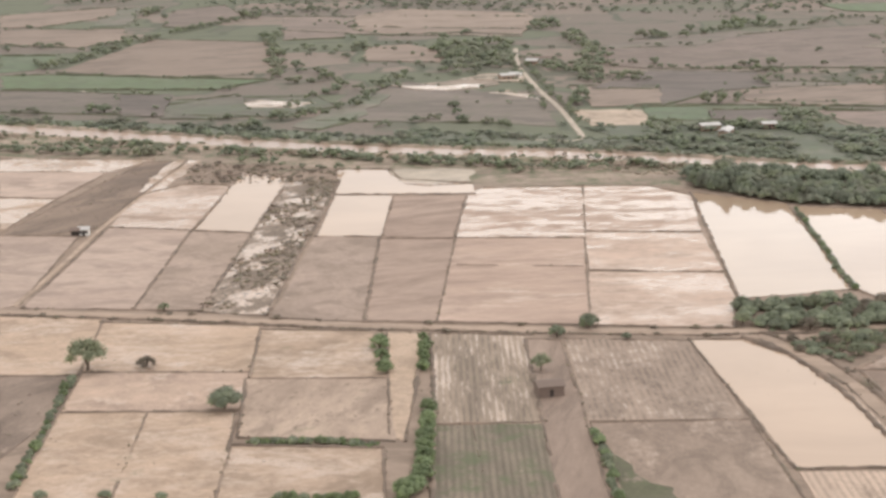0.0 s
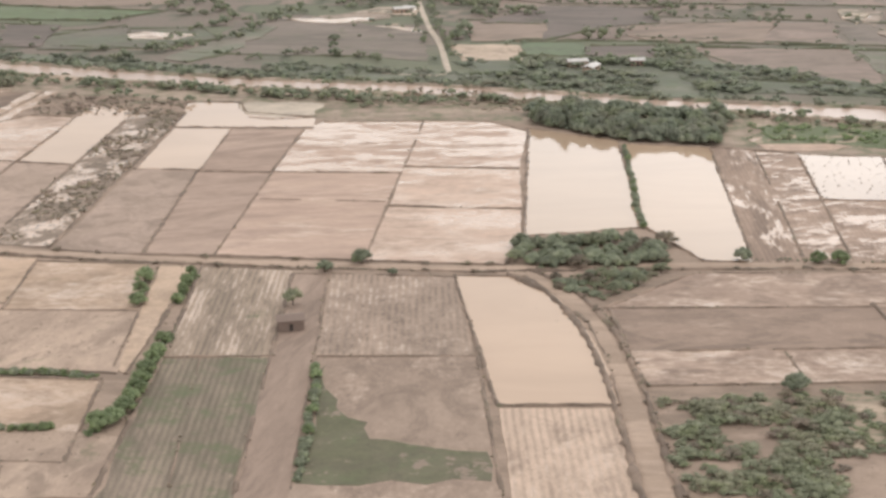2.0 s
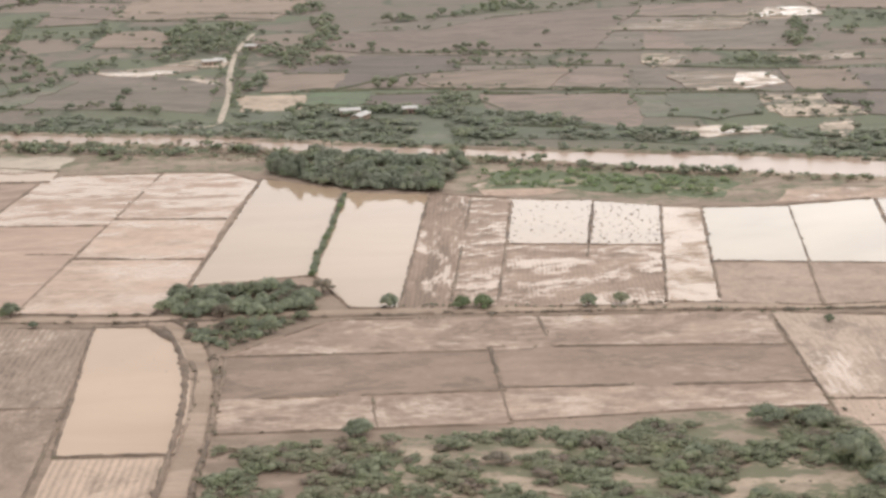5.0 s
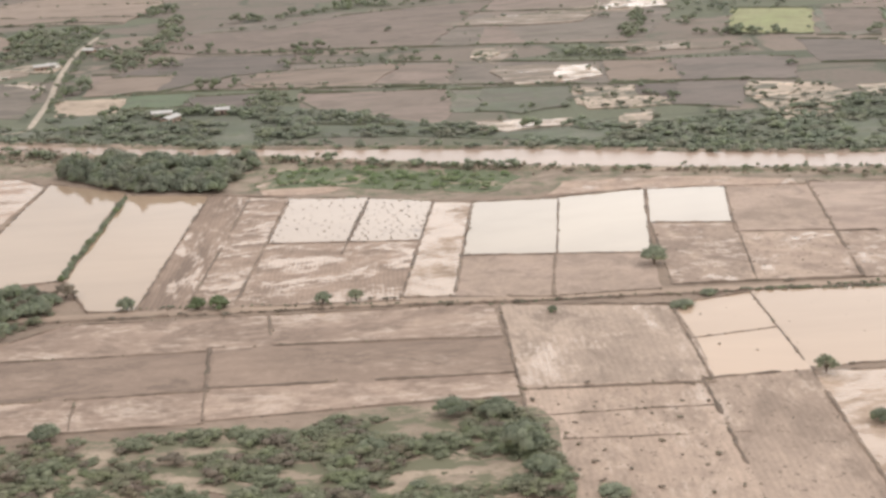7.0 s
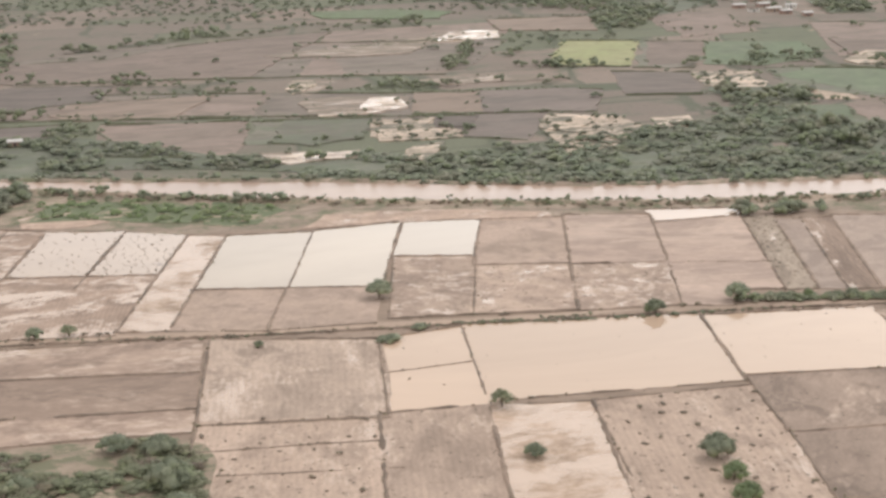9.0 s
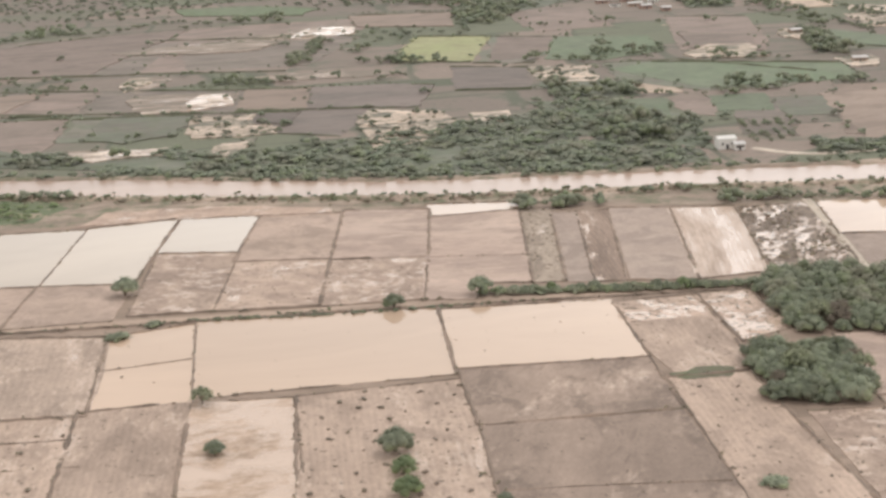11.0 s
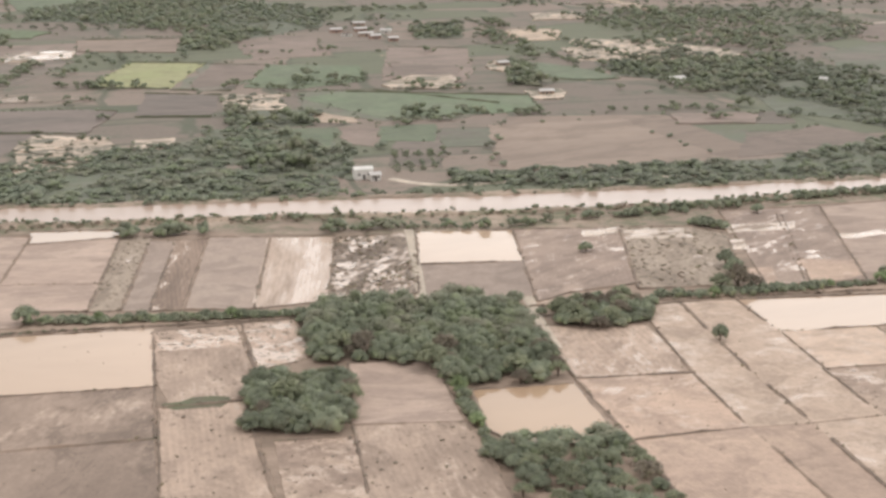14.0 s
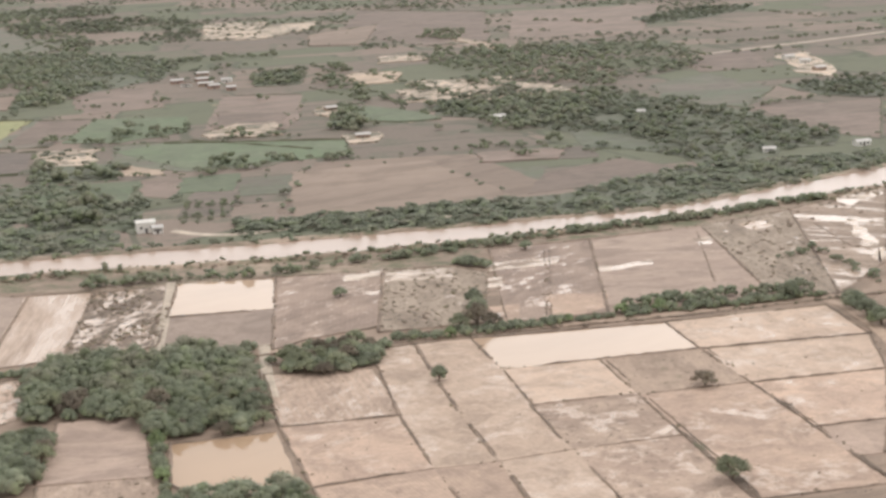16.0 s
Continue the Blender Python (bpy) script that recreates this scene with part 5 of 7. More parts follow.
field("EF19", "sandscrub", (385, 832), (407, 820), (398, 773), (377, 792))
field("EF20", "sandscrub", (385, 756), (395, 758), (385, 717), (379, 718))
field("EF21", "darkfar", (325, 836), (349, 834), (344, 804), (325, 804))
field("EF22", "wetfar", (253, 906), (275, 910), (292, 910), (288, 853), (258, 856))
field("EF23", "wetfar", (335, 1173), (371, 1218), (379, 1182), (375, 1159), (340, 1140))
field("EF24", "greenpale", (245, 844), (292, 837), (289, 784), (264, 768), (244, 779))
field("EF25", "darkfar", (353, 916), (401, 914), (423, 903), (410, 834), (371, 842), (351, 844))
field("EF26", "pink", (316, 916), (353, 914), (351, 843), (314, 847))
field("EF27", "wetstreak", (244, 746), (264, 754), (272, 747), (288, 753), (287, 735), (272, 735), (256, 726), (244, 734))
field("EF28", "greenpale", (362, 1590), (365, 1900), (402, 1995), (462, 1750), (420, 1600), (379, 1556))
field("EF29", "sandfar", (162, 1924), (299, 1949), (363, 1978), (367, 1928), (285, 1880), (170, 1866))
field("EF30", "pink", (377, 1261), (457, 1257), (454, 1170), (383, 1190))
field("EF32", "greendark", (233, 1361), (293, 1364), (353, 1326), (342, 1281), (246, 1308))
field("EF33", "pinkfar", (205, 1640), (268, 1746), (289, 1585), (237, 1495))
field("EF34", "sandscrub", (640, 1875), (716, 1805), (769, 1836), (751, 1741), (684, 1645), (626, 1659))
field("EF35", "pink", (735, 1655), (821, 1735), (771, 1515), (719, 1532))
field("EF37", "pinkfar", (601, 1083), (643, 1057), (634, 980), (593, 1003))
field("EF38", "sandfar", (716, 1256), (759, 1258), (747, 1196), (722, 1191))
field("EF39", "sandfar", (672, 1079), (682, 1064), (668, 1023), (663, 1045))
field("EF40", "sandscrub", (664, 936), (688, 942), (681, 904), (664, 903))
field("EF41", "sandscrub", (764, 1188), (836, 1131), (852, 1076), (775, 1048), (734, 1077))
field("EF42", "green", (698, 1057), (719, 1037), (728, 994), (706, 993), (692, 1023))
field("EF43", "pinkfar", (726, 837), (776, 834), (762, 800), (721, 806))
field("EF61", "green", (688, 1041), (702, 1061), (730, 1009), (736, 980), (709, 977), (678, 1001))
field("EF64", "sandscrub", (668, 1070), (684, 1069), (672, 1028), (662, 1036))
field("EF65", "sandscrub", (582, 978), (607, 1017), (632, 1013), (631, 958), (586, 962))
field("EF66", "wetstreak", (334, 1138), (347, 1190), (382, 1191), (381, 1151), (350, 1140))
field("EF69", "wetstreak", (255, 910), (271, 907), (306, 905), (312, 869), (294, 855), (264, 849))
field("EF70", "wetfar", (216, 1091), (239, 1113), (307, 1141), (328, 1129), (316, 1086), (270, 1076))
field("EF71", "sandscrub", (240, 945), (243, 979), (255, 980), (253, 948), (245, 927))
field("EF72", "sandfar", (857, 1511), (868, 1520), (886, 1418), (872, 1400))
field("EF73", "sandscrub", (762, 1387), (806, 1399), (800, 1340), (754, 1334))

# ---- earth bunds ----
def near_segment(x, y, seg):
    (x0, y0), (x1, y1) = seg
    d2 = (x1 - x0) ** 2 + (y1 - y0) ** 2
    u = max(0.0, min(1.0, ((x - x0) * (x1 - x0) + (y - y0) * (y1 - y0)) / d2))
    return math.hypot(x - x0 - u * (x1 - x0), y - y0 - u * (y1 - y0))


BUNDS = []
for a, b, key in sorted(EDGES, key=lambda e: -math.dist(e[0], e[1])):
    length = math.dist(a, b)
    mids = [(a[0] + (b[0] - a[0]) * u, a[1] + (b[1] - a[1]) * u) for u in (0.15, 0.5, 0.85)]
    if length < 6 or all(any(near_segment(x, y, s) < 4.5 for s in BUNDS) for x, y in mids):
        continue
    BUNDS.append((a, b))
    rng = random.Random(f"{a}{b}")
    wide = rng.uniform(0.9, 1.5)
    tagged(ridge("earth_bund", [a, b], wide, wide * 0.42, MATS["bund"], rng, 0.42, breach=0.30), "low dark earth bund between two fields", "earth bund", "field bunds", "structure")

BUND_LINES = []
BUND_LINES.append([(253.0, 395.6), (278.0, 396.8), (302.8, 397.7)])
BUND_LINES.append([(253.4, 376.7), (279.2, 379.2), (304.9, 380.2)])
BUND_LINES.append([(254.2, 361.4), (281.5, 361.8), (305.7, 362.1)])
BUND_LINES.append([(300.5, 431.0), (325.8, 438.0)])
BUND_LINES.append([(356.0, 400.8), (357.4, 374.9), (358.9, 349.9)])
BUND_LINES.append([(-69.8, 705.0), (-67.1, 692.9), (-64.1, 681.1), (-58.4, 673.0), (-48.4, 669.5), (-30.2, 673.7)])
BUND_LINES.append([(620.9, 473.6), (619.6, 430.0), (619.9, 398.0), (621.2, 362.0), (622.6, 290.0)])
BUND_LINES.append([(673.6, 437.0), (673.9, 385.0), (674.6, 347.0), (674.6, 320.0)])
BUND_LINES.append([(707.0, 440.0), (707.9, 411.0), (708.8, 357.0), (709.0, 322.0)])
BUND_LINES.append([(404.0, 334.0), (432.4, 333.3), (454.9, 332.0)])
BUND_LINES.append([(-30.4, 541.0), (14.5, 539.4)])
BUND_LINES.append([(-39.4, 367.6), (-36.6, 342.7)])
BUND_LINES.append([(-17.9, 386.1), (-8.2, 310.0)])
BUND_LINES.append([(477.3, 471.6), (479.3, 445.2), (481.5, 426.3)])
BUND_LINES.append([(696.2, 590.5), (669.1, 489.1)])
BUND_LINES.append([(698.4, 590.7), (670.9, 489.2)])
BUND_LINES.append([(690.6, 563.0), (668.5, 487.9)])
BUND_LINES.append([(767.2, 606.7), (740.6, 517.4)])
BUND_LINES.append([(195.9, 546.7), (194.7, 530.8)])
BUND_LINES.append([(134.3, 398.2), (135.9, 389.3)])
BUND_LINES.append([(137.5, 377.3), (133.7, 399.1)])
BUND_LINES.append([(196.9, 364.5), (202.9, 348.0)])
BUND_LINES.append([(816.8, 598.6), (810.3, 538.7)])
for line in BUND_LINES:
    rng = random.Random(f"{line}")
    tagged(ridge("earth_bund", line, 0.8, 0.35, MATS["bund"], rng, 0.35, breach=0.2), "thin broken earth bund across a wet field", "earth bund", "field bunds", "structure")
    BUNDS += list(zip(line, line[1:]))

# ---- trees and bushes ----
plant("thin", -130.8, 427.7, 12.6, 1.10, "lone field trees")
plant("bare", -114.0, 429.9, 7.0, 0.80, "lone field trees")
plant("tree", -84.6, 395.8, 10.1, 1.00, "lone field trees")
plant("tree", 14.6, 469.3, 7.0, 1.00, "lone field trees")
plant("tree", 4.5, 459.7, 5.8, 1.00, "lone field trees")
plant("tree", 25.3, 457.7, 3.4, 1.00, "lone field trees")
plant("thin", -0.2, 428.2, 6.4, 1.20, "lone field trees")
plant("thin", -121.8, 485.2, 4.4, 1.00, "lone field trees")
plant("tree", 131.9, 476.6, 6.3, 1.00, "lone field trees")
plant("bright", 154.5, 474.6, 6.3, 1.00, "lone field trees")
plant("bright", 161.0, 474.5, 7.0, 1.00, "lone field trees")
plant("tree", 193.3, 475.3, 6.3, 1.00, "lone field trees")
plant("thin", 203.3, 477.5, 5.7, 1.00, "lone field trees")
plant("tree", 134.1, 372.6, 6.3, 1.00, "lone field trees")
plant("tree", 132.9, 370.5, 7.2, 1.00, "lone field trees")
plant("tree", 298.8, 505.3, 9.7, 1.00, "lone field trees")
plant("bush", 302.1, 460.0, 8.5, 0.60, "lone field trees")
plant("bush", 311.6, 471.2, 6.6, 0.60, "lone field trees")
plant("tree", 263.3, 459.1, 3.4, 1.00, "lone field trees")
plant("thin", 331.7, 400.2, 7.0, 1.00, "lone field trees")
plant("tree", 337.5, 364.5, 5.7, 1.00, "lone field trees")
plant("tree", 337.3, 366.3, 5.0, 1.00, "lone field trees")
plant("tree", 380.5, 359.7, 9.5, 1.00, "lone field trees")
plant("bright", 382.0, 346.5, 7.2, 1.00, "lone field trees")
plant("bright", 382.3, 334.3, 7.6, 1.00, "lone field trees")
plant("tree", 384.6, 476.7, 7.3, 1.00, "lone field trees")
plant("tree", 412.1, 486.3, 9.3, 1.00, "lone field trees")
plant("tree", 606.4, 545.5, 5.8, 1.00, "lone field trees")
plant("tree", 620.0, 433.0, 6.0, 1.30, "lone field trees")
plant("thin", 672.0, 330.7, 9.8, 0.95, "lone field trees")
plant("bare", 692.6, 402.3, 8.7, 0.90, "lone field trees")
plant("tree", 689.6, 595.3, 6.0, 1.00, "lone field trees")
plant("tree", 756.0, 487.2, 9.1, 1.00, "lone field trees")
plant("bright", -48.2, 448.5, 7.1, 1.00, "lone field trees")
plant("bright", -44.9, 426.7, 6.5, 1.00, "lone field trees")
plant("bright", -34.9, 445.9, 4.4, 1.30, "lone field trees")
plant("bright", -33.8, 429.3, 4.2, 1.30, "lone field trees")
plant("bright", -29.8, 389.1, 5.0, 1.00, "lone field trees")
plant("bright", -29.4, 375.3, 6.0, 1.00, "lone field trees")
plant("bright", -28.6, 362.4, 5.9, 1.00, "lone field trees")
plant("bright", -28.3, 350.2, 6.2, 1.00, "lone field trees")
plant("bright", -31.5, 340.2, 7.4, 1.00, "lone field trees")
plant("bush", -117.0, 338.4, 3.9, 1.00, "lone field trees")
plant("bush", -101.9, 338.8, 3.8, 1.00, "lone field trees")
plant("bush", -88.5, 338.4, 3.5, 1.00, "lone field trees")
plant("tree", 572.8, 468.2, 4.3, 1.00, "lone field trees")
plant("tree", 647.7, 501.5, 7.8, 1.40, "lone field trees")
plant("tree", 649.9, 516.9, 7.2, 1.30, "lone field trees")
plant("bush", 661.8, 576.6, 10.0, 1.00, "lone field trees")
plant("bush", 666.6, 572.7, 7.9, 1.00, "lone field trees")
plant("bush", 658.5, 580.0, 6.7, 1.00, "lone field trees")
plant("tree", 771.0, 467.8, 9.9, 1.00, "lone field trees")
plant("tree", 770.5, 456.4, 9.7, 1.00, "lone field trees")
plant("tree", 770.1, 445.5, 9.6, 1.00, "lone field trees")
plant("tree", 567.0, 351.6, 7.0, 1.00, "lone field trees")
plant("bush", 270.5, 329.6, 8.9, 0.60, "lone field trees")
plant("bush", 226.7, 337.0, 5.4, 0.60, "lone field trees")
plant("bush", 215.3, 358.0, 8.1, 1.00, "lone field trees")
plant("tree", 251.5, 354.8, 12.1, 1.00, "lone field trees")
plant("tree", 254.9, 341.5, 9.1, 0.80, "lone field trees")
plant("tree", 245.3, 376.7, 9.9, 0.80, "lone field trees")
plant("tree", 234.0, 379.7, 10.0, 0.70, "lone field trees")
plant("bush", 403.5, 329.8, 4.0, 0.80, "lone field trees")
plant("bush", 463.9, 328.5, 7.8, 0.50, "lone field trees")
plant("bright", -30.5, 397.0, 4.5, 1.20, "lone field trees")
plant("bright", -29.6, 382.3, 5.3, 1.10, "lone field trees")
plant("bright", -29.0, 368.5, 5.7, 1.10, "lone field trees")
plant("bright", -28.5, 356.3, 5.8, 1.00, "lone field trees")
plant("bright", -29.4, 344.2, 6.4, 1.00, "lone field trees")
plant("bright", -46.4, 436.6, 5.9, 1.10, "lone field trees")
plant("bright", -34.3, 437.7, 4.0, 1.40, "lone field trees")
plant("bright", -35.7, 455.0, 4.1, 1.20, "lone field trees")
plant("bare", 644.7, 488.8, 11.4, 1.10, "lone field trees")
plant("thin", 638.7, 488.0, 8.7, 0.90, "lone field trees")
plant("bare", 649.9, 488.4, 8.4, 0.80, "lone field trees")
plant("tree", 19.2, 874.3, 10.7, 0.80, "lone field trees")
plant("tree", -241.2, 857.1, 9.6, 0.80, "lone field trees")
plant("tree", -47.5, 867.8, 5.6, 1.00, "lone field trees")


def wood(poly, gap, kind, size, group, tall=1.0, mixed=0.15, keep=60):
    """A grove: its nearest trees singly, those hidden behind them as one mass."""
    rng = random.Random(group)
    places = sorted(scatter(poly, gap, rng), key=lambda p: p[1])
    places = [p for p in places if min(near_segment(*p, seg) for line in PALE_PATHS for seg in zip(line, line[1:])) > 5.0]
    for x, y in places[:keep]:
        k = "bare" if rng.random() < 0.10 else "thin" if rng.random() < mixed else kind
        plant(k, x, y, rng.uniform(*size), tall * rng.uniform(0.85, 1.15), group)
    behind = []
    for x, y in places[keep:]:
        w = rng.uniform(*size)
        behind.append((x, y, w, w * 0.76 * tall * rng.uniform(0.85, 1.1)))
    if behind:
        thicket("grove_canopy", behind, LEAF, "close grey-green canopy in the middle of a grove", rng, "near", category="grove")


def hedge(line, size, gap):
    """A row of separate bushes along a line."""
    rng = random.Random(f"{line}")
    for a, b in zip(line, line[1:]):
        for k in range(max(1, int(math.dist(a, b) / gap))):
            u = (k + rng.uniform(0.2, 0.8)) / max(1, int(math.dist(a, b) / gap))
            plant("bush" if rng.random() < 0.8 else "bright", a[0] + (b[0] - a[0]) * u + rng.gauss(0, 0.3), a[1] + (b[1] - a[1]) * u + rng.gauss(0, 0.3), size * rng.uniform(0.7, 1.25), rng.uniform(0.9, 1.5), "field hedges")


wood([(497, 480), (523, 490), (538, 491), (574, 479), (565, 443), (567, 405), (551, 401), (537, 407), (528, 427), (498, 435)], 4.3, "grove", (5.5, 11.0), "riverside wood", 0.95, keep=55)
wood([(478, 412), (508, 421), (507, 393), (498, 374), (478, 380)], 4.0, "grove", (6.0, 11.0), "round grove", 0.95)
wood([(572, 466), (612, 478), (599, 451), (570, 449)], 4.2, "grove", (5.5, 9.5), "small grove by the road", 0.85)
wood([(534, 365), (538, 360), (553, 361), (568, 357), (570, 341), (573, 301), (539, 308)], 4.2, "grove", (5.0, 9.0), "grove by the pond", 0.85, 0.35, keep=50)
wood([(59, 471), (63, 490), (94, 497), (110, 494), (106, 476), (96, 469), (75, 465)], 4.2, "grove", (6.0, 9.5), "grove at the road bend", 0.85)
wood([(72, 457), (82, 460), (107, 466), (98, 449), (87, 437), (76, 444)], 3.2, "bush", (3.5, 6.0), "bushes at the road bend", 0.8)
wood([(572, 459), (578, 473), (597, 483), (609, 475), (604, 458), (590, 453)], 4.0, "grove", (5.5, 9.0), "grove beside the dirt road", 0.95)

hedge([(418, 489), (430, 486), (456, 483), (494, 481)], 4.7, 2.7)
hedge([(-73, 372), (-57, 373), (-42, 371)], 3.2, 2.1)
hedge([(-61, 338), (-42, 339)], 2.9, 2.1)
hedge([(-133, 420), (-131, 398), (-128, 374), (-125, 341)], 3.0, 2.2)
hedge([(13, 384), (16, 360), (18, 333), (19, 313)], 3.1, 2.3)
hedge([(101, 625), (102, 572), (102, 541), (103, 510)], 2.6, 2.2)
hedge([(614, 483), (632, 479), (654, 481)], 5.6, 4.2)
hedge([(692, 488), (715, 486), (741, 485), (761, 487)], 6.0, 4.0)
hedge([(536, 414), (535, 392), (536, 374), (536, 355)], 4.7, 4.0)
hedge([(655, 481), (674, 483), (691, 485)], 4.2, 3.4)



def tufts_along(lines, gap, size, rng, spread=0.8, skip=0.3):
    out = []
    for a, b in lines:
        n = int(math.dist(a, b) / gap)
        for k in range(n):
            if rng.random() < skip:
                continue
            u = rng.random()
            w = rng.uniform(*size)
            out.append((a[0] + (b[0] - a[0]) * u + rng.gauss(0, spread), a[1] + (b[1] - a[1]) * u + rng.gauss(0, spread), w, w * rng.uniform(0.5, 0.9)))
    return out


for i, part_line in enumerate(zip(MAIN_ROAD[:-1], MAIN_ROAD[1:])):
    rng = random.Random(i)
    side = offset(list(part_line), -3.4)
    tagged(ridge("ditch_bank", side, rng.uniform(1.3, 2.0), rng.uniform(0.4, 0.7), MATS["bund"], rng, 0.5, 0.0, 2.0), "dark weedy ditch bank beside the dirt road", "ditch bank", "road ditch", "structure")

for shift, wide, high in ((-4.2, 2.2, 0.9), (4.2, 2.0, 0.8)):
    rng = random.Random(f"branch{shift}")
    tagged(ridge("ditch_bank", offset(smooth_line(BRANCH[1:], 8), shift), wide, high, MATS["bund"], rng, 0.4, 0.0, 2.0), "dark earth bank beside the curved dirt road", "ditch bank", "road ditch", "structure")
rng = random.Random(12)
branch_side = offset(smooth_line(BRANCH[1:], 8), 4.6)
thicket("branch_weeds", tufts_along(list(zip(branch_side, branch_side[1:])), 1.6, (0.7, 2.2), rng, 0.7, 0.2), LEAF_DRY, "brown weeds on the bank of the curved road", rng, "tuft")

rng = random.Random(11)
thicket("bund_weeds", tufts_along(BUNDS, 2.6, (0.35, 1.25), rng, 0.4, 0.4), LEAF_DRY, "dark weeds along the earth bunds", rng, "tuft")
thicket("road_weeds", [(x, y - 3.5, w, h * 0.8) for x, y, w, h in tufts_along(list(zip(MAIN_ROAD, MAIN_ROAD[1:])), 0.9, (0.7, 1.8), rng, 0.5, 0.1) if noise.noise((x * 0.03, 0.5, 0.2)) > -0.3], LEAF_DRY, "dark weeds in the ditch beside the dirt road", rng, "tuft")

clumps = tufts_along(list(zip(MAIN_ROAD, MAIN_ROAD[1:])), 7.0, (1.6, 3.8), rng, 0.6, 0.35)
thicket("road_clumps", [(x, y + rng.choice((-3.6, 3.8)), w, h * 0.6) for x, y, w, h in clumps], LEAF_DRY, "brown brush clumps beside the dirt road", rng, "mid")

spots = []
for key, gap, size in (("C3", 6.8, (0.4, 2.3)), ("C6", 5.5, (0.6, 2.2)), ("C10", 7.0, (0.3, 1.3)), ("C12", 8.0, (0.3, 1.5)), ("C13", 5.0, (0.5, 1.4)), ("C15", 4.6, (0.3, 1.5)), ("A18", 2.8, (0.4, 1.3)), ("A28", 4.5, (0.4, 1.0)), ("A30", 6.0, (0.3, 0.9)), ("C2", 9.0, (0.3, 1.2)), ("D2", 8, (0.3, 1.0)), ("C11", 4.0, (0.4, 1.1)), ("C4", 11.0, (0.2, 0.7)), ("C7", 8.0, (0.2, 0.8)), ("D3", 8.0, (0.3, 0.9)), ("D13", 9.0, (0.3, 1.0)), ("D15", 9.0, (0.3, 1.0)), ("B5", 9.0, (0.2, 0.8)), ("D1", 7.0, (0.2, 0.8)), ("D6", 9.0, (0.2, 0.9)), ("D11", 5.0, (0.3, 1.0)), ("D12", 8.0, (0.2, 0.9)), ("D16", 8.0, (0.3, 0.9)), ("D10", 7.0, (0.3, 0.9)), ("C14", 10.0, (0.2, 0.7)), ("B16", 8.0, (0.15, 0.5)), ("A17", 3.8, (0.3, 1.1))):
    for x, y in scatter(FIELDS[key], gap, rng):
        w = rng.uniform(*size)
        spots.append((x, y, w, w * rng.uniform(0.35, 0.7)))
thicket("field_tufts", spots, LEAF_DRY, "small dark tufts standing in the wet mud", rng, "tuft")

brush = []
for key, gap, size in (("A5", 2.3, (1.0, 4.2)), ("A38", 2.4, (0.9, 3.4)), ("A42", 3.0, (0.8, 3.0)), ("A45", 4.0, (0.8, 3.0)), ("A46", 5.0, (0.8, 3.0)), ("A33", 3.2, (0.6, 1.8)), ("A0d", 3.5, (0.5, 1.6)), ("B2", 4.0, (0.5, 1.5))):
    for x, y in scatter(FIELDS[key], gap, rng):
        if noise.noise((x * 0.06, y * 0.045, 3.1)) < -0.12:
            continue
        w = rng.uniform(*size)
        brush.append((x, y, w, w * rng.uniform(0.25, 0.45)))
thicket("flood_debris", brush, LEAF_DRY, "flattened dark brush and flood debris in pale mud", rng, "tuft")

def belt(poly, gap, size, rng, tall=(0.55, 0.85)):
    out = []
    for x, y in scatter(poly, gap, rng):
        w = size[0] + (size[1] - size[0]) * rng.random() ** 2
        out.append((x, y, w, w * rng.uniform(*tall)))
    return out


rng = random.Random(23)
def mounds(x, y):
    return noise.noise((x * 0.055, y * 0.075, 1.7)) + 0.5 * noise.noise((x * 0.17, y * 0.2, 5.1))


scrub = [p for p in belt([(100, 362), (124, 366), (144, 370), (178, 374), (195, 370), (208, 382), (241, 385), (255, 380), (261, 341), (258, 306), (104, 298)], 1.6, (2.0, 8.0), rng, (0.28, 0.5)) if mounds(p[0], p[1]) > (-0.20 if p[1] > 350 else 0.0 if p[1] > 326 else 0.12)]
thicket("dry_scrub", [p for i, p in enumerate(scrub) if i % 9 == 0], LEAF_DRY, "brown dry thorn scrub on sandy ground", rng, "mid")
thicket("low_scrub", [p for i, p in enumerate(scrub) if i % 9], LEAF_SCRUB, "grey-green thorn scrub on sandy ground", rng, "mid")
thicket("bank_thicket", belt([(63, 687), (86, 701), (148, 682), (137, 627), (101, 635), (65, 665)], 3.2, (3.5, 11.0), rng, (0.55, 0.85)), LEAF_HAZED, "dense green thicket on the near river bank", rng, "near")
# extra row, raised taller so its dark reflection reaches further over the pond
thicket("pond_side_trees", [(x, y, w, h * 1.35) for x, y, w, h in tufts_along([((66, 668), (101, 640)), ((101, 640), (139, 630))], 2.2, (6.0, 9.5), rng, 0.8, 0.0)], LEAF_HAZED, "tall green trees added for their reflection in the flooded field", rng, "near")
far_belts = [[(-295, 841), (-165, 812), (-73, 778), (-71, 757), (-159, 785), (-289, 824)], [(-75, 801), (12, 783), (93, 759), (161, 744), (156, 718), (89, 726), (11, 752), (-71, 759)], [(21, 807), (137, 816), (178, 790), (216, 756), (280, 722), (276, 704), (213, 726), (55, 747)], [(290, 752), (334, 723), (430, 737), (410, 657), (328, 672), (256, 697)], [(301, 703), (342, 744), (379, 749), (485, 814), (478, 711), (528, 667), (463, 659), (344, 672)], [(582, 698), (646, 698), (717, 700), (698, 653), (632, 655), (575, 670)], [(581, 696), (627, 691), (669, 701), (737, 702), (809, 744), (930, 760), (908, 717), (849, 695), (781, 667), (698, 655), (579, 672)], [(444, 754), (480, 723), (528, 693), (527, 667), (474, 662), (441, 670)]]
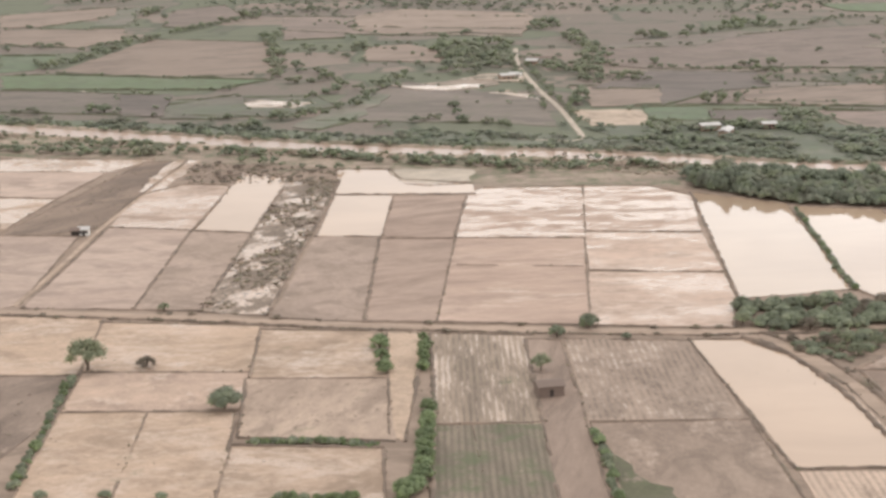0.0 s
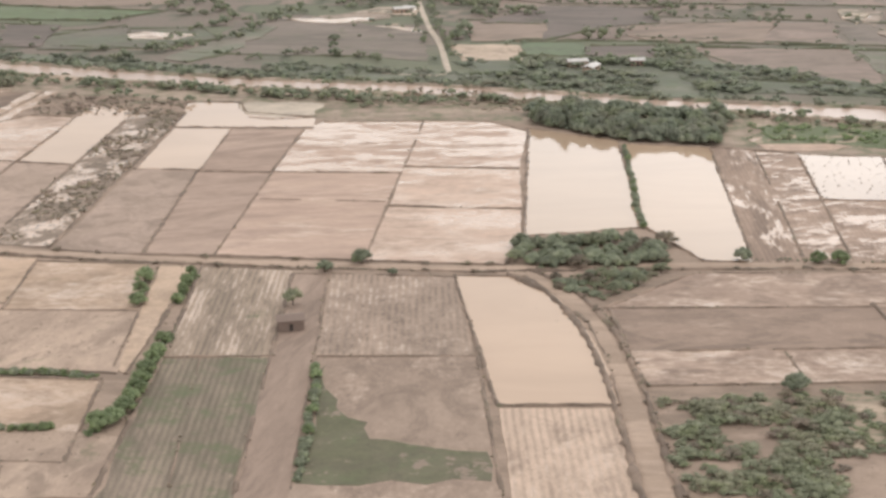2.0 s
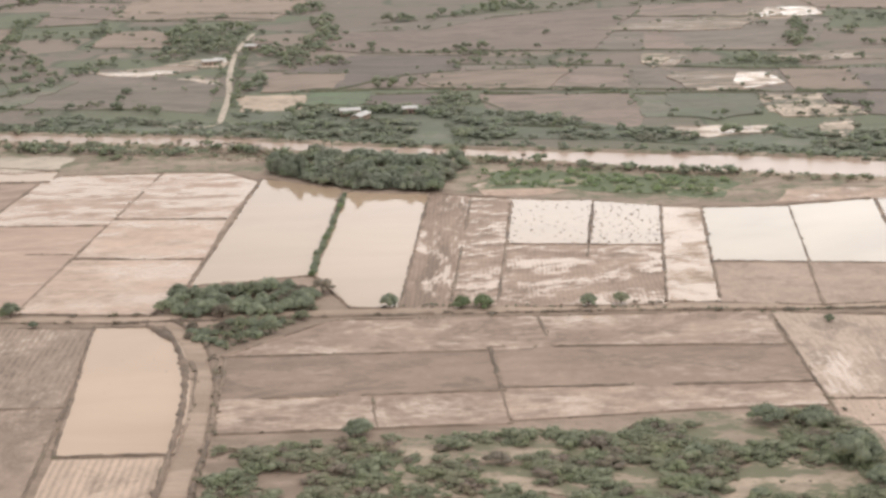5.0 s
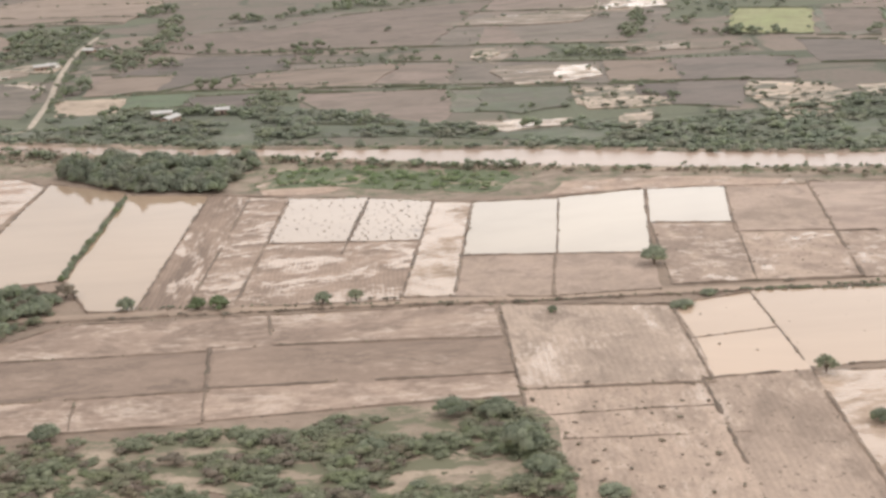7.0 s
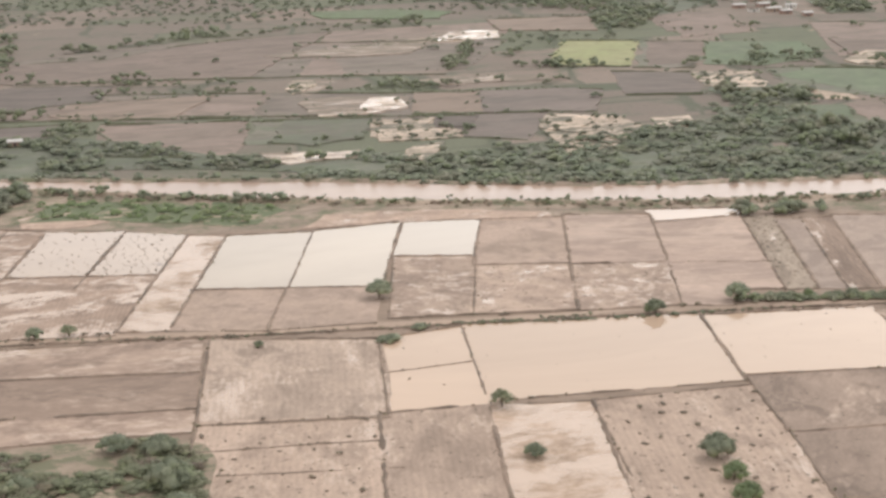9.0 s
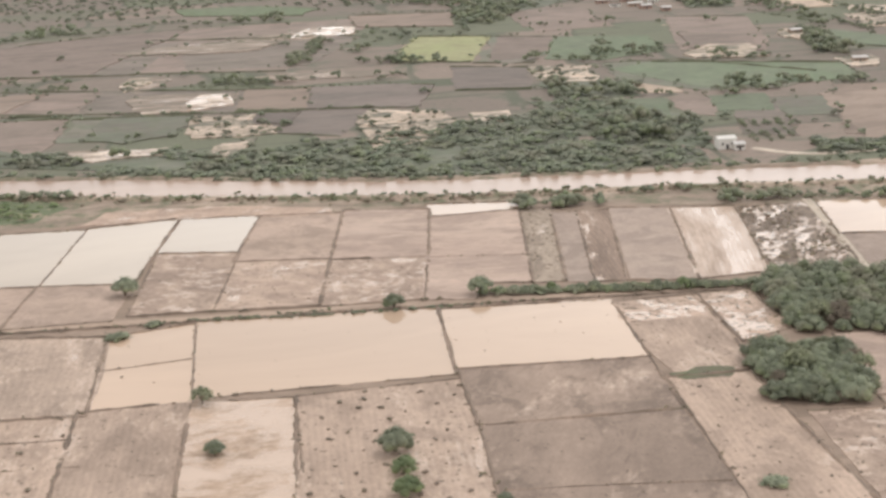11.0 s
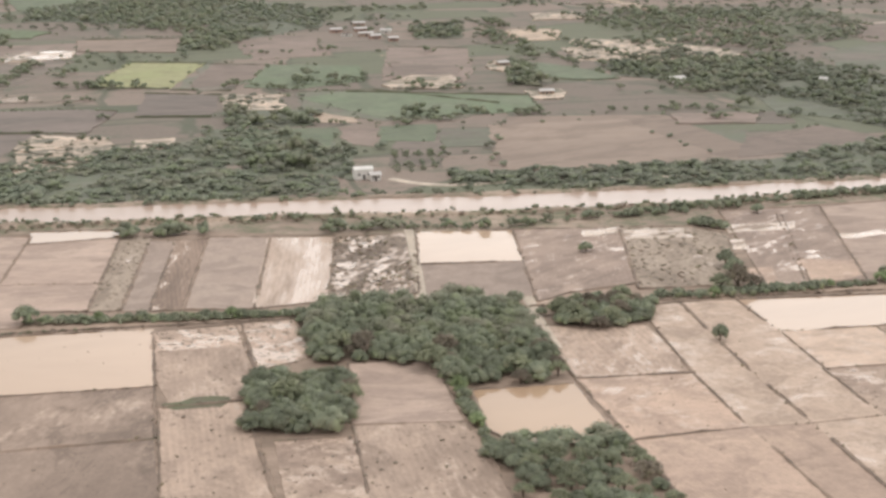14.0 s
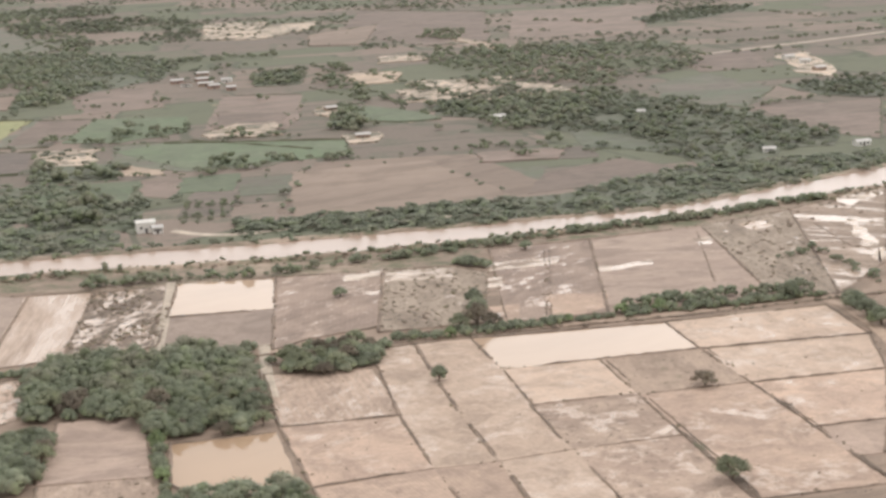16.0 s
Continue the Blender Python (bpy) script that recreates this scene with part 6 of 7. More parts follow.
for i, poly in enumerate(far_belts):
    if i != 5:
        field(f"G belt {i}", "grass", *poly)
    thicket("riverside_brush", [p for p in belt(poly, 3.6, (2.0, 11.0), rng, (0.25, 0.52)) if i > 4 or noise.noise((p[0] * 0.035, p[1] * 0.03, 8.8)) > -0.30], LEAF_HAZED, "grey-green brush along the far river bank", rng, "far")
for i, poly in enumerate(([(484, 898), (503, 908), (533, 885), (529, 838), (483, 839)], [(489, 772), (519, 796), (545, 769), (535, 690), (521, 707), (486, 715)], [(315, 1515), (368, 1593), (490, 1611), (589, 1458), (570, 1317), (506, 1246), (461, 1180), (458, 1261), (488, 1358), (426, 1365), (323, 1427)], [(646, 1318), (693, 1335), (672, 1220), (641, 1222)], [(750, 1058), (810, 1095), (845, 1020), (882, 951), (818, 807), (786, 830), (795, 888), (766, 959), (736, 994)], [(684, 1085), (703, 1063), (680, 965), (663, 963)], [(868, 1106), (884, 1026), (906, 965), (920, 914), (932, 819), (911, 778), (888, 781), (853, 752), (826, 755), (821, 792), (802, 822), (831, 869), (830, 920)], [(469, 836), (506, 827), (540, 772), (536, 715), (523, 714), (488, 768), (482, 738), (474, 734)], [(992, 1035), (1033, 1040), (1081, 1051), (1025, 941), (993, 972)], [(1082, 1627), (1157, 1694), (1266, 1745), (1243, 1681), (1136, 1584), (1078, 1562)])):
    field(f"G wood {i}", "grass", *poly)
    trees = [p for p in belt(poly, 6.0, (4.0, 12.0), rng, (0.4, 0.75)) if noise.noise((p[0] * 0.02, p[1] * 0.014, 4.4)) > -0.42]
    thicket("close_wood", trees, LEAF_HAZED, "close dark wood on the far plain", rng, "far")
for poly in ([(82, 2438), (356, 2325), (344, 2001), (135, 2040)], [(378, 2017), (625, 2023), (626, 1678), (503, 1617), (462, 1772)], [(385, 2277), (539, 2308), (541, 1818), (449, 1790)], [(775, 1371), (932, 1391), (1064, 1360), (950, 1104), (813, 1105), (766, 1235)]):
    trees = [p for p in belt(poly, 8.2, (3.5, 13.0), rng, (0.4, 0.7)) if noise.noise((p[0] * 0.02, p[1] * 0.014, 4.4)) > -0.18]
    thicket("distant_wood", trees, LEAF_HAZED, "grey-green wood far beyond the river", rng, "far")
near_line = list(zip(NEAR_BANK, NEAR_BANK[1:]))
thicket("bank_weeds", [(x, y - 4, w, h) for x, y, w, h in tufts_along(near_line, 1.3, (0.9, 4.0), rng, 3.2, 0.3)], LEAF_SCRUB, "small bushes and weeds on the near river bank", rng, "tuft")
thicket("bank_dry_weeds", [(x, y - 6, w, h) for x, y, w, h in tufts_along(near_line, 1.1, (0.9, 3.4), rng, 4.0, 0.3)], LEAF_DRY, "dry brown weeds on the near river bank", rng, "tuft")
bank_line = [(p, q) for p, q in zip(FAR_BANK, FAR_BANK[1:])]
thicket("bank_brush", [(x, y + 5, w, h) for x, y, w, h in tufts_along(bank_line, 2.2, (3.0, 6.0), rng, 2.5, 0.1)], LEAF_HAZED, "low green brush on the edge of the river", rng, "far")

for poly in ([(-165, 719), (-135, 715), (-92, 701), (-92, 683), (-108, 675), (-133, 676), (-155, 674)], [(18, 737), (51, 723), (62, 690), (47, 687), (28, 701)]):
    thicket("bank_debris", belt(poly, 2.6, (1.2, 4.5), rng, (0.25, 0.6)), LEAF_DRY, "dark brown brush and debris on the near river bank", rng, "tuft")
thicket("road_hedge", tufts_along([((412, 487), (428, 484)), ((428, 484), (460, 482)), ((460, 482), (500, 482))], 0.5, (2.0, 4.4), rng, 0.8, 0.1), LEAF, "low close hedge beside the dirt road", rng, "mid")
thicket("plot_hedge", tufts_along([((-74, 372), (-57, 373)), ((-57, 373), (-41, 371)), ((-62, 338), (-41, 339)), ((-30, 402), (-28, 360)), ((-28, 360), (-33, 336)), ((-35, 457), (-34, 428))], 0.5, (1.2, 3.0), rng, 0.5, 0.1), LEAF_BRIGHT, "close green hedge and weeds between plots", rng, "mid")
thicket("bend_scrub", belt([(72, 457), (82, 460), (107, 466), (98, 449), (87, 437), (76, 444)], 1.9, (1.3, 4.2), rng, (0.3, 0.6)), LEAF_SCRUB, "grey-green scrub at the road bend", rng, "mid")
thicket("bank_bushes", belt([(152, 664), (184, 663), (222, 650), (256, 640), (250, 616), (223, 620), (177, 633), (152, 640)], 3.6, (1.5, 6.5), rng, (0.3, 0.6)), LEAF_BRIGHT, "round green bushes on the grassy river bank", rng, "mid")
dotted = []
for key in ("E29", "E31", "E48", "E51", "E53", "E62"):
    dotted += belt(FIELDS[key], 8.0 if FIELDS[key][0][1] < 1000 else 10.0, (2.0, 7.0), rng, (0.4, 0.7))
thicket("sand_brush", dotted, LEAF_HAZED, "dark brush dotted over pale sandy ground", rng, "far")

HEDGEROWS = []


def hedgerow(line, size, gap):
    for a, b in zip(line, line[1:]):
        n = max(1, int(math.dist(a, b) / gap * 1.3))
        for _ in range(n):
            u, w = rng.random(), size * rng.uniform(0.55, 1.25)
            HEDGEROWS.append((a[0] + (b[0] - a[0]) * u + rng.gauss(0, size * 0.3), a[1] + (b[1] - a[1]) * u + rng.gauss(0, size * 0.3), w, w * rng.uniform(0.55, 0.9)))


hedgerow([(-270, 766), (-225, 761), (-163, 748)], 6.9, 4.0)
hedgerow([(-152, 741), (-106, 733), (-68, 722), (-15, 713), (36, 702)], 6.8, 4.0)
hedgerow([(-259, 750), (-182, 735)], 6.6, 7.0)
hedgerow([(-142, 725), (-102, 705), (-30, 691), (10, 703)], 5.0, 8.0)
hedgerow([(224, 664), (269, 652), (324, 639), (404, 627)], 2.8, 6.0)
hedgerow([(154, 668), (207, 667), (241, 653)], 3.9, 9.0)
hedgerow([(436, 603), (448, 598), (471, 601)], 7.9, 2.6)
hedgerow([(514, 594), (531, 593), (548, 601)], 7.0, 2.6)
hedgerow([(368, 634), (436, 622)], 3.2, 6.0)
hedgerow([(480, 616), (514, 614)], 4.1, 6.0)
hedgerow([(546, 593), (579, 589), (604, 594)], 4.9, 2.4)
hedgerow([(611, 596), (649, 603), (686, 608)], 5.5, 2.2)
hedgerow([(694, 613), (739, 622), (780, 627), (821, 643), (845, 647)], 4.8, 1.7)
hedgerow([(640, 603), (694, 618), (739, 627), (780, 631), (821, 646), (845, 651)], 3.8, 2.0)
hedgerow([(767, 536), (797, 555), (796, 496)], 4.6, 6.0)
hedgerow([(562, 757), (557, 700)], 2.6, 3.0)
hedgerow([(567, 758), (564, 702)], 2.6, 3.0)
hedgerow([(573, 759), (570, 705)], 2.6, 3.0)
hedgerow([(579, 758), (576, 706)], 2.6, 3.0)
hedgerow([(-329, 1012), (-312, 1070), (-289, 1179)], 8.0, 7.0)
hedgerow([(-289, 1179), (-260, 1257), (-235, 1354)], 7.3, 9.0)
hedgerow([(-203, 1199), (-164, 975)], 6.4, 8.0)
hedgerow([(-159, 963), (-122, 951), (-88, 953)], 6.2, 9.0)
hedgerow([(-146, 823), (-121, 844), (-101, 885), (-85, 994)], 7.1, 7.0)
hedgerow([(-362, 1130), (-344, 1138)], 6.8, 12.0)
hedgerow([(-179, 1089), (-128, 1130), (-67, 1055)], 5.7, 14.0)
hedgerow([(-107, 826), (-75, 809)], 5.3, 8.0)
hedgerow([(72, 1148), (112, 1162)], 8.3, 7.0)
hedgerow([(120, 1184), (163, 1223), (206, 1224)], 7.8, 7.0)
hedgerow([(68, 1007), (125, 997)], 5.0, 9.0)
hedgerow([(132, 1001), (152, 954)], 6.8, 7.0)
hedgerow([(152, 954), (231, 943)], 4.7, 8.0)
hedgerow([(-120, 945), (-134, 896), (-144, 865)], 6.7, 7.0)
hedgerow([(-77, 1086), (-51, 1126), (-20, 1128)], 10.6, 6.0)
hedgerow([(2, 1013), (34, 987), (64, 957)], 8.5, 6.0)
hedgerow([(48, 798), (79, 799), (125, 801)], 6.9, 6.0)
hedgerow([(127, 817), (147, 840)], 7.2, 6.0)
hedgerow([(153, 792), (177, 768), (212, 745)], 6.6, 8.0)
hedgerow([(97, 879), (116, 887)], 7.0, 9.0)
hedgerow([(62, 1017), (145, 988), (222, 950)], 4.2, 9.0)
hedgerow([(133, 993), (174, 972)], 6.3, 8.0)
hedgerow([(339, 1001), (356, 1127)], 7.3, 7.0)
hedgerow([(392, 1000), (434, 986)], 5.7, 8.0)
hedgerow([(230, 854), (290, 845), (343, 840)], 3.0, 10.0)
hedgerow([(283, 947), (331, 930)], 4.7, 10.0)
hedgerow([(98, 881), (130, 873), (148, 819)], 4.4, 11.0)
hedgerow([(176, 769), (225, 745)], 4.8, 9.0)
hedgerow([(296, 940), (344, 937)], 5.4, 8.0)
hedgerow([(389, 996), (432, 995)], 5.3, 8.0)
hedgerow([(343, 1025), (352, 1059)], 6.8, 8.0)
hedgerow([(239, 1267), (326, 1254)], 6.3, 12.0)
hedgerow([(413, 1329), (460, 1337), (509, 1240)], 10.5, 8.0)
hedgerow([(483, 856), (505, 854), (530, 848)], 6.8, 6.0)
hedgerow([(513, 972), (538, 975), (574, 999)], 6.3, 9.0)
hedgerow([(596, 956), (627, 953)], 7.0, 10.0)
hedgerow([(573, 834), (612, 854), (652, 850)], 5.0, 8.0)
hedgerow([(675, 1066), (671, 1001), (675, 948)], 6.6, 7.0)
hedgerow([(700, 1041), (745, 1009)], 5.3, 12.0)
hedgerow([(689, 855), (729, 856), (780, 851)], 5.2, 9.0)
hedgerow([(552, 839), (564, 838)], 4.9, 9.0)
hedgerow([(734, 1268), (758, 1131), (778, 1051), (819, 982)], 7.1, 8.0)
hedgerow([(735, 870), (787, 817)], 4.4, 12.0)
hedgerow([(522, 1471), (602, 1447), (686, 1460)], 8.4, 10.0)
hedgerow([(940, 1234), (1042, 1244), (1187, 1257)], 6.8, 10.0)
hedgerow([(1000, 961), (930, 938)], 5.9, 10.0)
hedgerow([(814, 800), (841, 748)], 5.9, 6.0)
hedgerow([(-265, 753), (-207, 743), (-156, 737)], 6.1, 7.0)
hedgerow([(-95, 727), (-28, 708), (23, 702)], 5.7, 6.0)
hedgerow([(21, 726), (53, 703)], 5.7, 4.0)
hedgerow([(325, 474), (346, 475), (367, 478)], 1.6, 1.2)
hedgerow([(245, 468), (268, 471), (290, 473)], 1.2, 1.8)
hedgerow([(237, 472), (181, 475), (127, 478)], 1.2, 2.2)
hedgerow([(693, 497), (718, 495), (744, 497), (770, 497)], 6.1, 2.2)
hedgerow([(635, 485), (667, 485), (694, 484), (727, 484), (770, 487)], 3.5, 1.6)
hedgerow([(322, 474), (347, 473), (373, 473), (402, 475)], 1.6, 1.0)
hedgerow([(297, 474), (320, 473)], 1.1, 2.0)
hedgerow([(404, 475), (430, 477)], 1.1, 2.5)
hedgerow([(458, 403), (470, 403)], 1.1, 1.5)
hedgerow([(987, 1330), (1076, 1328), (1166, 1346), (1247, 1374)], 5.4, 7.0)
hedgerow([(964, 1191), (1003, 1114), (1046, 1040)], 4.4, 9.0)
hedgerow([(972, 1661), (1016, 1661), (1034, 1596)], 6.2, 9.0)
hedgerow([(817, 1322), (875, 1354), (937, 1352), (996, 1389)], 5.1, 6.0)
hedgerow([(702, 1354), (715, 1175), (724, 1048)], 4.7, 4.0)
hedgerow([(546, 994), (574, 995)], 4.7, 6.0)
hedgerow([(595, 974), (626, 964)], 4.6, 6.0)
hedgerow([(572, 853), (600, 852)], 4.1, 6.0)
hedgerow([(611, 863), (663, 850)], 4.1, 7.0)
hedgerow([(743, 833), (770, 816), (790, 815)], 3.7, 7.0)
hedgerow([(1232, 1632), (1250, 1527), (1328, 1534)], 5.5, 8.0)
hedgerow([(1078, 1429), (1180, 1439), (1285, 1450)], 5.1, 9.0)
hedgerow([(-23, 1066), (-10, 945), (3, 857)], 4.1, 5.0)
hedgerow([(-9, 1034), (1, 945), (13, 865), (19, 822)], 4.1, 4.0)
hedgerow([(-336, 1037), (-327, 1048)], 8, 5)
hedgerow([(-327, 1108), (-315, 1108), (-311, 1143), (-305, 1165), (-296, 1180)], 8, 5)
hedgerow([(-290, 1212), (-278, 1203), (-275, 1237)], 7, 6)
hedgerow([(-330, 1259), (-321, 1258)], 9, 5)
hedgerow([(-332, 1314), (-333, 1354), (-330, 1386)], 9, 6)
hedgerow([(-431, 1428), (-410, 1433), (-387, 1431), (-366, 1438)], 9, 6)
hedgerow([(-275, 1228), (-258, 1262), (-241, 1288), (-235, 1316)], 5, 5)
hedgerow([(-246, 1313), (-232, 1296)], 9, 6)
hedgerow([(-366, 1140), (-357, 1139), (-345, 1135)], 6, 4)
hedgerow([(-391, 1141), (-366, 1132)], 3, 6)
hedgerow([(-206, 1190), (-186, 1086), (-171, 1009)], 8, 8)
hedgerow([(-182, 1099), (-161, 1126)], 7, 8)
hedgerow([(-166, 1009), (-159, 1021), (-148, 1032)], 8, 7)
hedgerow([(-154, 953), (-139, 963)], 8, 7)
hedgerow([(-202, 930), (-194, 929), (-182, 936)], 6, 6)
hedgerow([(-292, 859), (-281, 863)], 6, 4)
hedgerow([(-272, 837), (-257, 837)], 9, 5)
hedgerow([(-250, 866), (-239, 866)], 9, 5)
hedgerow([(-174, 834), (-156, 837)], 6, 5)
hedgerow([(-156, 802), (-140, 801)], 10, 5)
hedgerow([(-147, 841), (-136, 845), (-124, 857)], 8, 5)
hedgerow([(-145, 1389), (-121, 1387)], 9, 6)
hedgerow([(-108, 1408), (-49, 1370)], 8, 9)
hedgerow([(-196, 1352), (-183, 1361)], 8, 6)
hedgerow([(-181, 1273), (-161, 1268)], 4, 5)
hedgerow([(-148, 1227), (-146, 1244)], 4, 3)
hedgerow([(-139, 1161), (-137, 1161)], 8, 3)
hedgerow([(-127, 1082), (-127, 1131)], 8, 6)
hedgerow([(-148, 1097), (-139, 1089)], 6, 6)
hedgerow([(-118, 1180), (-63, 1187)], 3, 3.2)
hedgerow([(-113, 1137), (-92, 1136)], 4, 4)
hedgerow([(-95, 1100), (-67, 1105)], 7, 8)
hedgerow([(-65, 822), (-56, 830), (-45, 821), (-24, 813), (-17, 805)], 7, 6)
hedgerow([(-90, 807), (-82, 807)], 5, 4)
hedgerow([(-49, 870), (-47, 870)], 6, 3)
hedgerow([(-143, 996), (-133, 974), (-147, 953)], 8, 6)
hedgerow([(-120, 921), (-108, 930)], 8, 6)
hedgerow([(70, 1154), (85, 1161), (99, 1160), (109, 1182)], 10, 6)
hedgerow([(72, 1117), (108, 1115)], 3, 3.2)
hedgerow([(116, 1174), (134, 1196)], 7, 5)
hedgerow([(137, 1213), (154, 1228), (168, 1227)], 11, 6)
hedgerow([(167, 1210), (199, 1216)], 4, 4)
hedgerow([(199, 1216), (232, 1266)], 5, 5)
hedgerow([(231, 1266), (244, 1265)], 9, 6)
hedgerow([(181, 1337), (192, 1340)], 7, 5)
hedgerow([(246, 1229), (260, 1228)], 5, 5)
hedgerow([(86, 1307), (89, 1306)], 7, 3)
hedgerow([(121, 1284), (155, 1272)], 4, 5)
hedgerow([(185, 1075), (187, 1075)], 6, 3)
hedgerow([(178, 1019), (180, 1019)], 5, 3)
hedgerow([(44, 1009), (52, 1011)], 6, 5)
hedgerow([(56, 1026), (58, 1026)], 8, 3)
hedgerow([(73, 1026), (80, 1019)], 8, 5)
hedgerow([(83, 1007), (123, 1002)], 5, 9)
hedgerow([(131, 1016), (143, 1004)], 10, 6)
hedgerow([(149, 994), (172, 996)], 5, 5)
hedgerow([(130, 950), (147, 959)], 7, 6)
hedgerow([(147, 949), (202, 946)], 3, 3.2)
hedgerow([(190, 984), (206, 967)], 6, 7)
hedgerow([(95, 875), (111, 878)], 10, 7)
hedgerow([(16, 887), (26, 886)], 10, 6)
hedgerow([(45, 959), (64, 958)], 7, 5)
hedgerow([(60, 810), (77, 809), (97, 809), (111, 805)], 8, 7)
hedgerow([(50, 810), (55, 810)], 9, 5)
hedgerow([(340, 1013), (346, 1061), (360, 1126)], 8, 6)
hedgerow([(355, 1078), (366, 1071)], 5, 5)
hedgerow([(294, 952), (301, 951)], 7, 5)
hedgerow([(304, 955), (319, 951)], 6, 6)
hedgerow([(320, 946), (345, 944)], 7, 8)
hedgerow([(279, 939), (345, 916)], 2.4, 3)
hedgerow([(345, 916), (401, 916)], 2.4, 4)
hedgerow([(365, 949), (368, 948)], 8, 3)
hedgerow([(393, 1009), (419, 1002)], 8, 6)
hedgerow([(430, 999), (432, 998)], 8, 4)
hedgerow([(387, 1005), (389, 1005)], 5, 3)
hedgerow([(394, 931), (400, 935)], 6, 4)
hedgerow([(413, 882), (415, 882)], 7, 3)
hedgerow([(380, 841), (386, 840)], 7, 4)
hedgerow([(263, 940), (273, 937)], 7, 5)
hedgerow([(246, 949), (251, 943)], 6, 4)
hedgerow([(245, 849), (323, 836)], 1.8, 4)
hedgerow([(293, 825), (296, 828)], 4, 3)
hedgerow([(304, 803), (312, 801)], 5, 4)
hedgerow([(342, 810), (341, 780)], 5, 4)
hedgerow([(245, 794), (247, 794)], 5, 3)
hedgerow([(263, 782), (265, 782)], 4, 3)
hedgerow([(271, 786), (273, 786)], 7, 3)
hedgerow([(286, 784), (288, 784)], 4, 3)
hedgerow([(264, 735), (269, 734)], 8, 4)
hedgerow([(294, 942), (301, 945), (317, 941), (345, 939)], 7, 9)
hedgerow([(285, 924), (345, 914)], 2.4, 4)
hedgerow([(387, 1006), (397, 1004), (419, 998)], 8, 6)
hedgerow([(429, 993), (430, 993)], 8, 4)
hedgerow([(345, 1017), (349, 1053), (354, 1058)], 8, 6)
hedgerow([(357, 1078), (359, 1133)], 4, 5)
hedgerow([(359, 1070), (370, 1067)], 4, 5)
hedgerow([(260, 1249), (274, 1245)], 7, 5)
hedgerow([(286, 1251), (315, 1243)], 10, 7)
hedgerow([(319, 1293), (323, 1240)], 10, 6)
hedgerow([(332, 1224), (334, 1224)], 5, 3)
hedgerow([(349, 1307), (371, 1301)], 5, 8)
hedgerow([(369, 1352), (373, 1351)], 8, 4)
hedgerow([(382, 1278), (455, 1267)], 3, 5)
hedgerow([(400, 1264), (404, 1263)], 5, 5)
hedgerow([(298, 1440), (315, 1435), (348, 1437)], 10, 8)
hedgerow([(349, 1461), (378, 1452)], 9, 8)
hedgerow([(247, 1433), (288, 1420)], 7, 8)
hedgerow([(336, 1793), (353, 1769)], 8, 6)
hedgerow([(336, 1674), (338, 1674)], 7, 3)
hedgerow([(268, 1746), (298, 1527), (309, 1449)], 3, 6)
hedgerow([(182, 1694), (192, 1862)], 8, 9)
hedgerow([(301, 1923), (346, 1907)], 5, 8)
hedgerow([(223, 1901), (225, 1901)], 7, 3)
hedgerow([(630, 1476), (639, 1459), (658, 1453), (682, 1473)], 8, 8)
hedgerow([(593, 1461), (632, 1448)], 8, 8)
hedgerow([(509, 1158), (525, 1154)], 4, 4)
hedgerow([(530, 1152), (542, 1154)], 4, 4)
hedgerow([(560, 1166), (576, 1153)], 8, 7)
hedgerow([(596, 1139), (605, 1145)], 5, 5)
hedgerow([(632, 1141), (642, 1138)], 6, 6)
hedgerow([(486, 981), (492, 992)], 8, 5)
hedgerow([(503, 983), (510, 978), (521, 975)], 8, 6)
hedgerow([(532, 994), (536, 1031)], 10, 6)
hedgerow([(541, 1043), (550, 1040)], 5, 5)
hedgerow([(551, 1014), (553, 1014)], 6, 3)
hedgerow([(563, 1011), (566, 1010)], 8, 4)
hedgerow([(572, 1008), (574, 1008)], 7, 4)
hedgerow([(555, 976), (565, 971)], 8, 7)
hedgerow([(591, 1003), (616, 997)], 3, 4)
hedgerow([(601, 970), (603, 976)], 10, 4)
hedgerow([(615, 966), (626, 963)], 8, 8)
hedgerow([(629, 951), (640, 948)], 5, 5)
hedgerow([(532, 842), (548, 838)], 6, 6)
hedgerow([(558, 840), (566, 843)], 7, 6)
hedgerow([(616, 864), (617, 863)], 7, 4)
hedgerow([(612, 860), (617, 863)], 7, 5)
hedgerow([(623, 862), (629, 860)], 7, 5)
hedgerow([(638, 858), (655, 854)], 6, 6)
hedgerow([(599, 848), (601, 848)], 7, 3)
hedgerow([(690, 971), (692, 971)], 7, 3)
hedgerow([(623, 958), (625, 958)], 7, 3)
hedgerow([(674, 1195), (707, 1101)], 3, 4)
hedgerow([(735, 854), (763, 847)], 6, 7)
hedgerow([(776, 859), (785, 857)], 10, 7)
hedgerow([(150, 684), (200, 669), (257, 651)], 7, 8)
hedgerow([(740, 815), (763, 814)], 7, 20)
hedgerow([(718, 934), (723, 933)], 7, 5)
hedgerow([(793, 1553), (805, 1549)], 8, 6)
hedgerow([(747, 1465), (781, 1454)], 7, 8)
hedgerow([(898, 1566), (984, 1536)], 7, 14)
hedgerow([(952, 1399), (998, 1384)], 9, 8)
hedgerow([(853, 1991), (1064, 1908)], 8, 12)
hedgerow([(392, 1012), (420, 1005)], 7, 5)
hedgerow([(429, 1007), (438, 1005)], 9, 5)
hedgerow([(376, 1049), (390, 1073)], 9, 6)
hedgerow([(482, 874), (534, 866)], 11, 4)
hedgerow([(486, 854), (522, 842)], 10, 4)
hedgerow([(494, 752), (520, 759)], 12, 4)
hedgerow([(492, 727), (515, 722)], 11, 4)
hedgerow([(577, 855), (596, 857)], 10, 5)
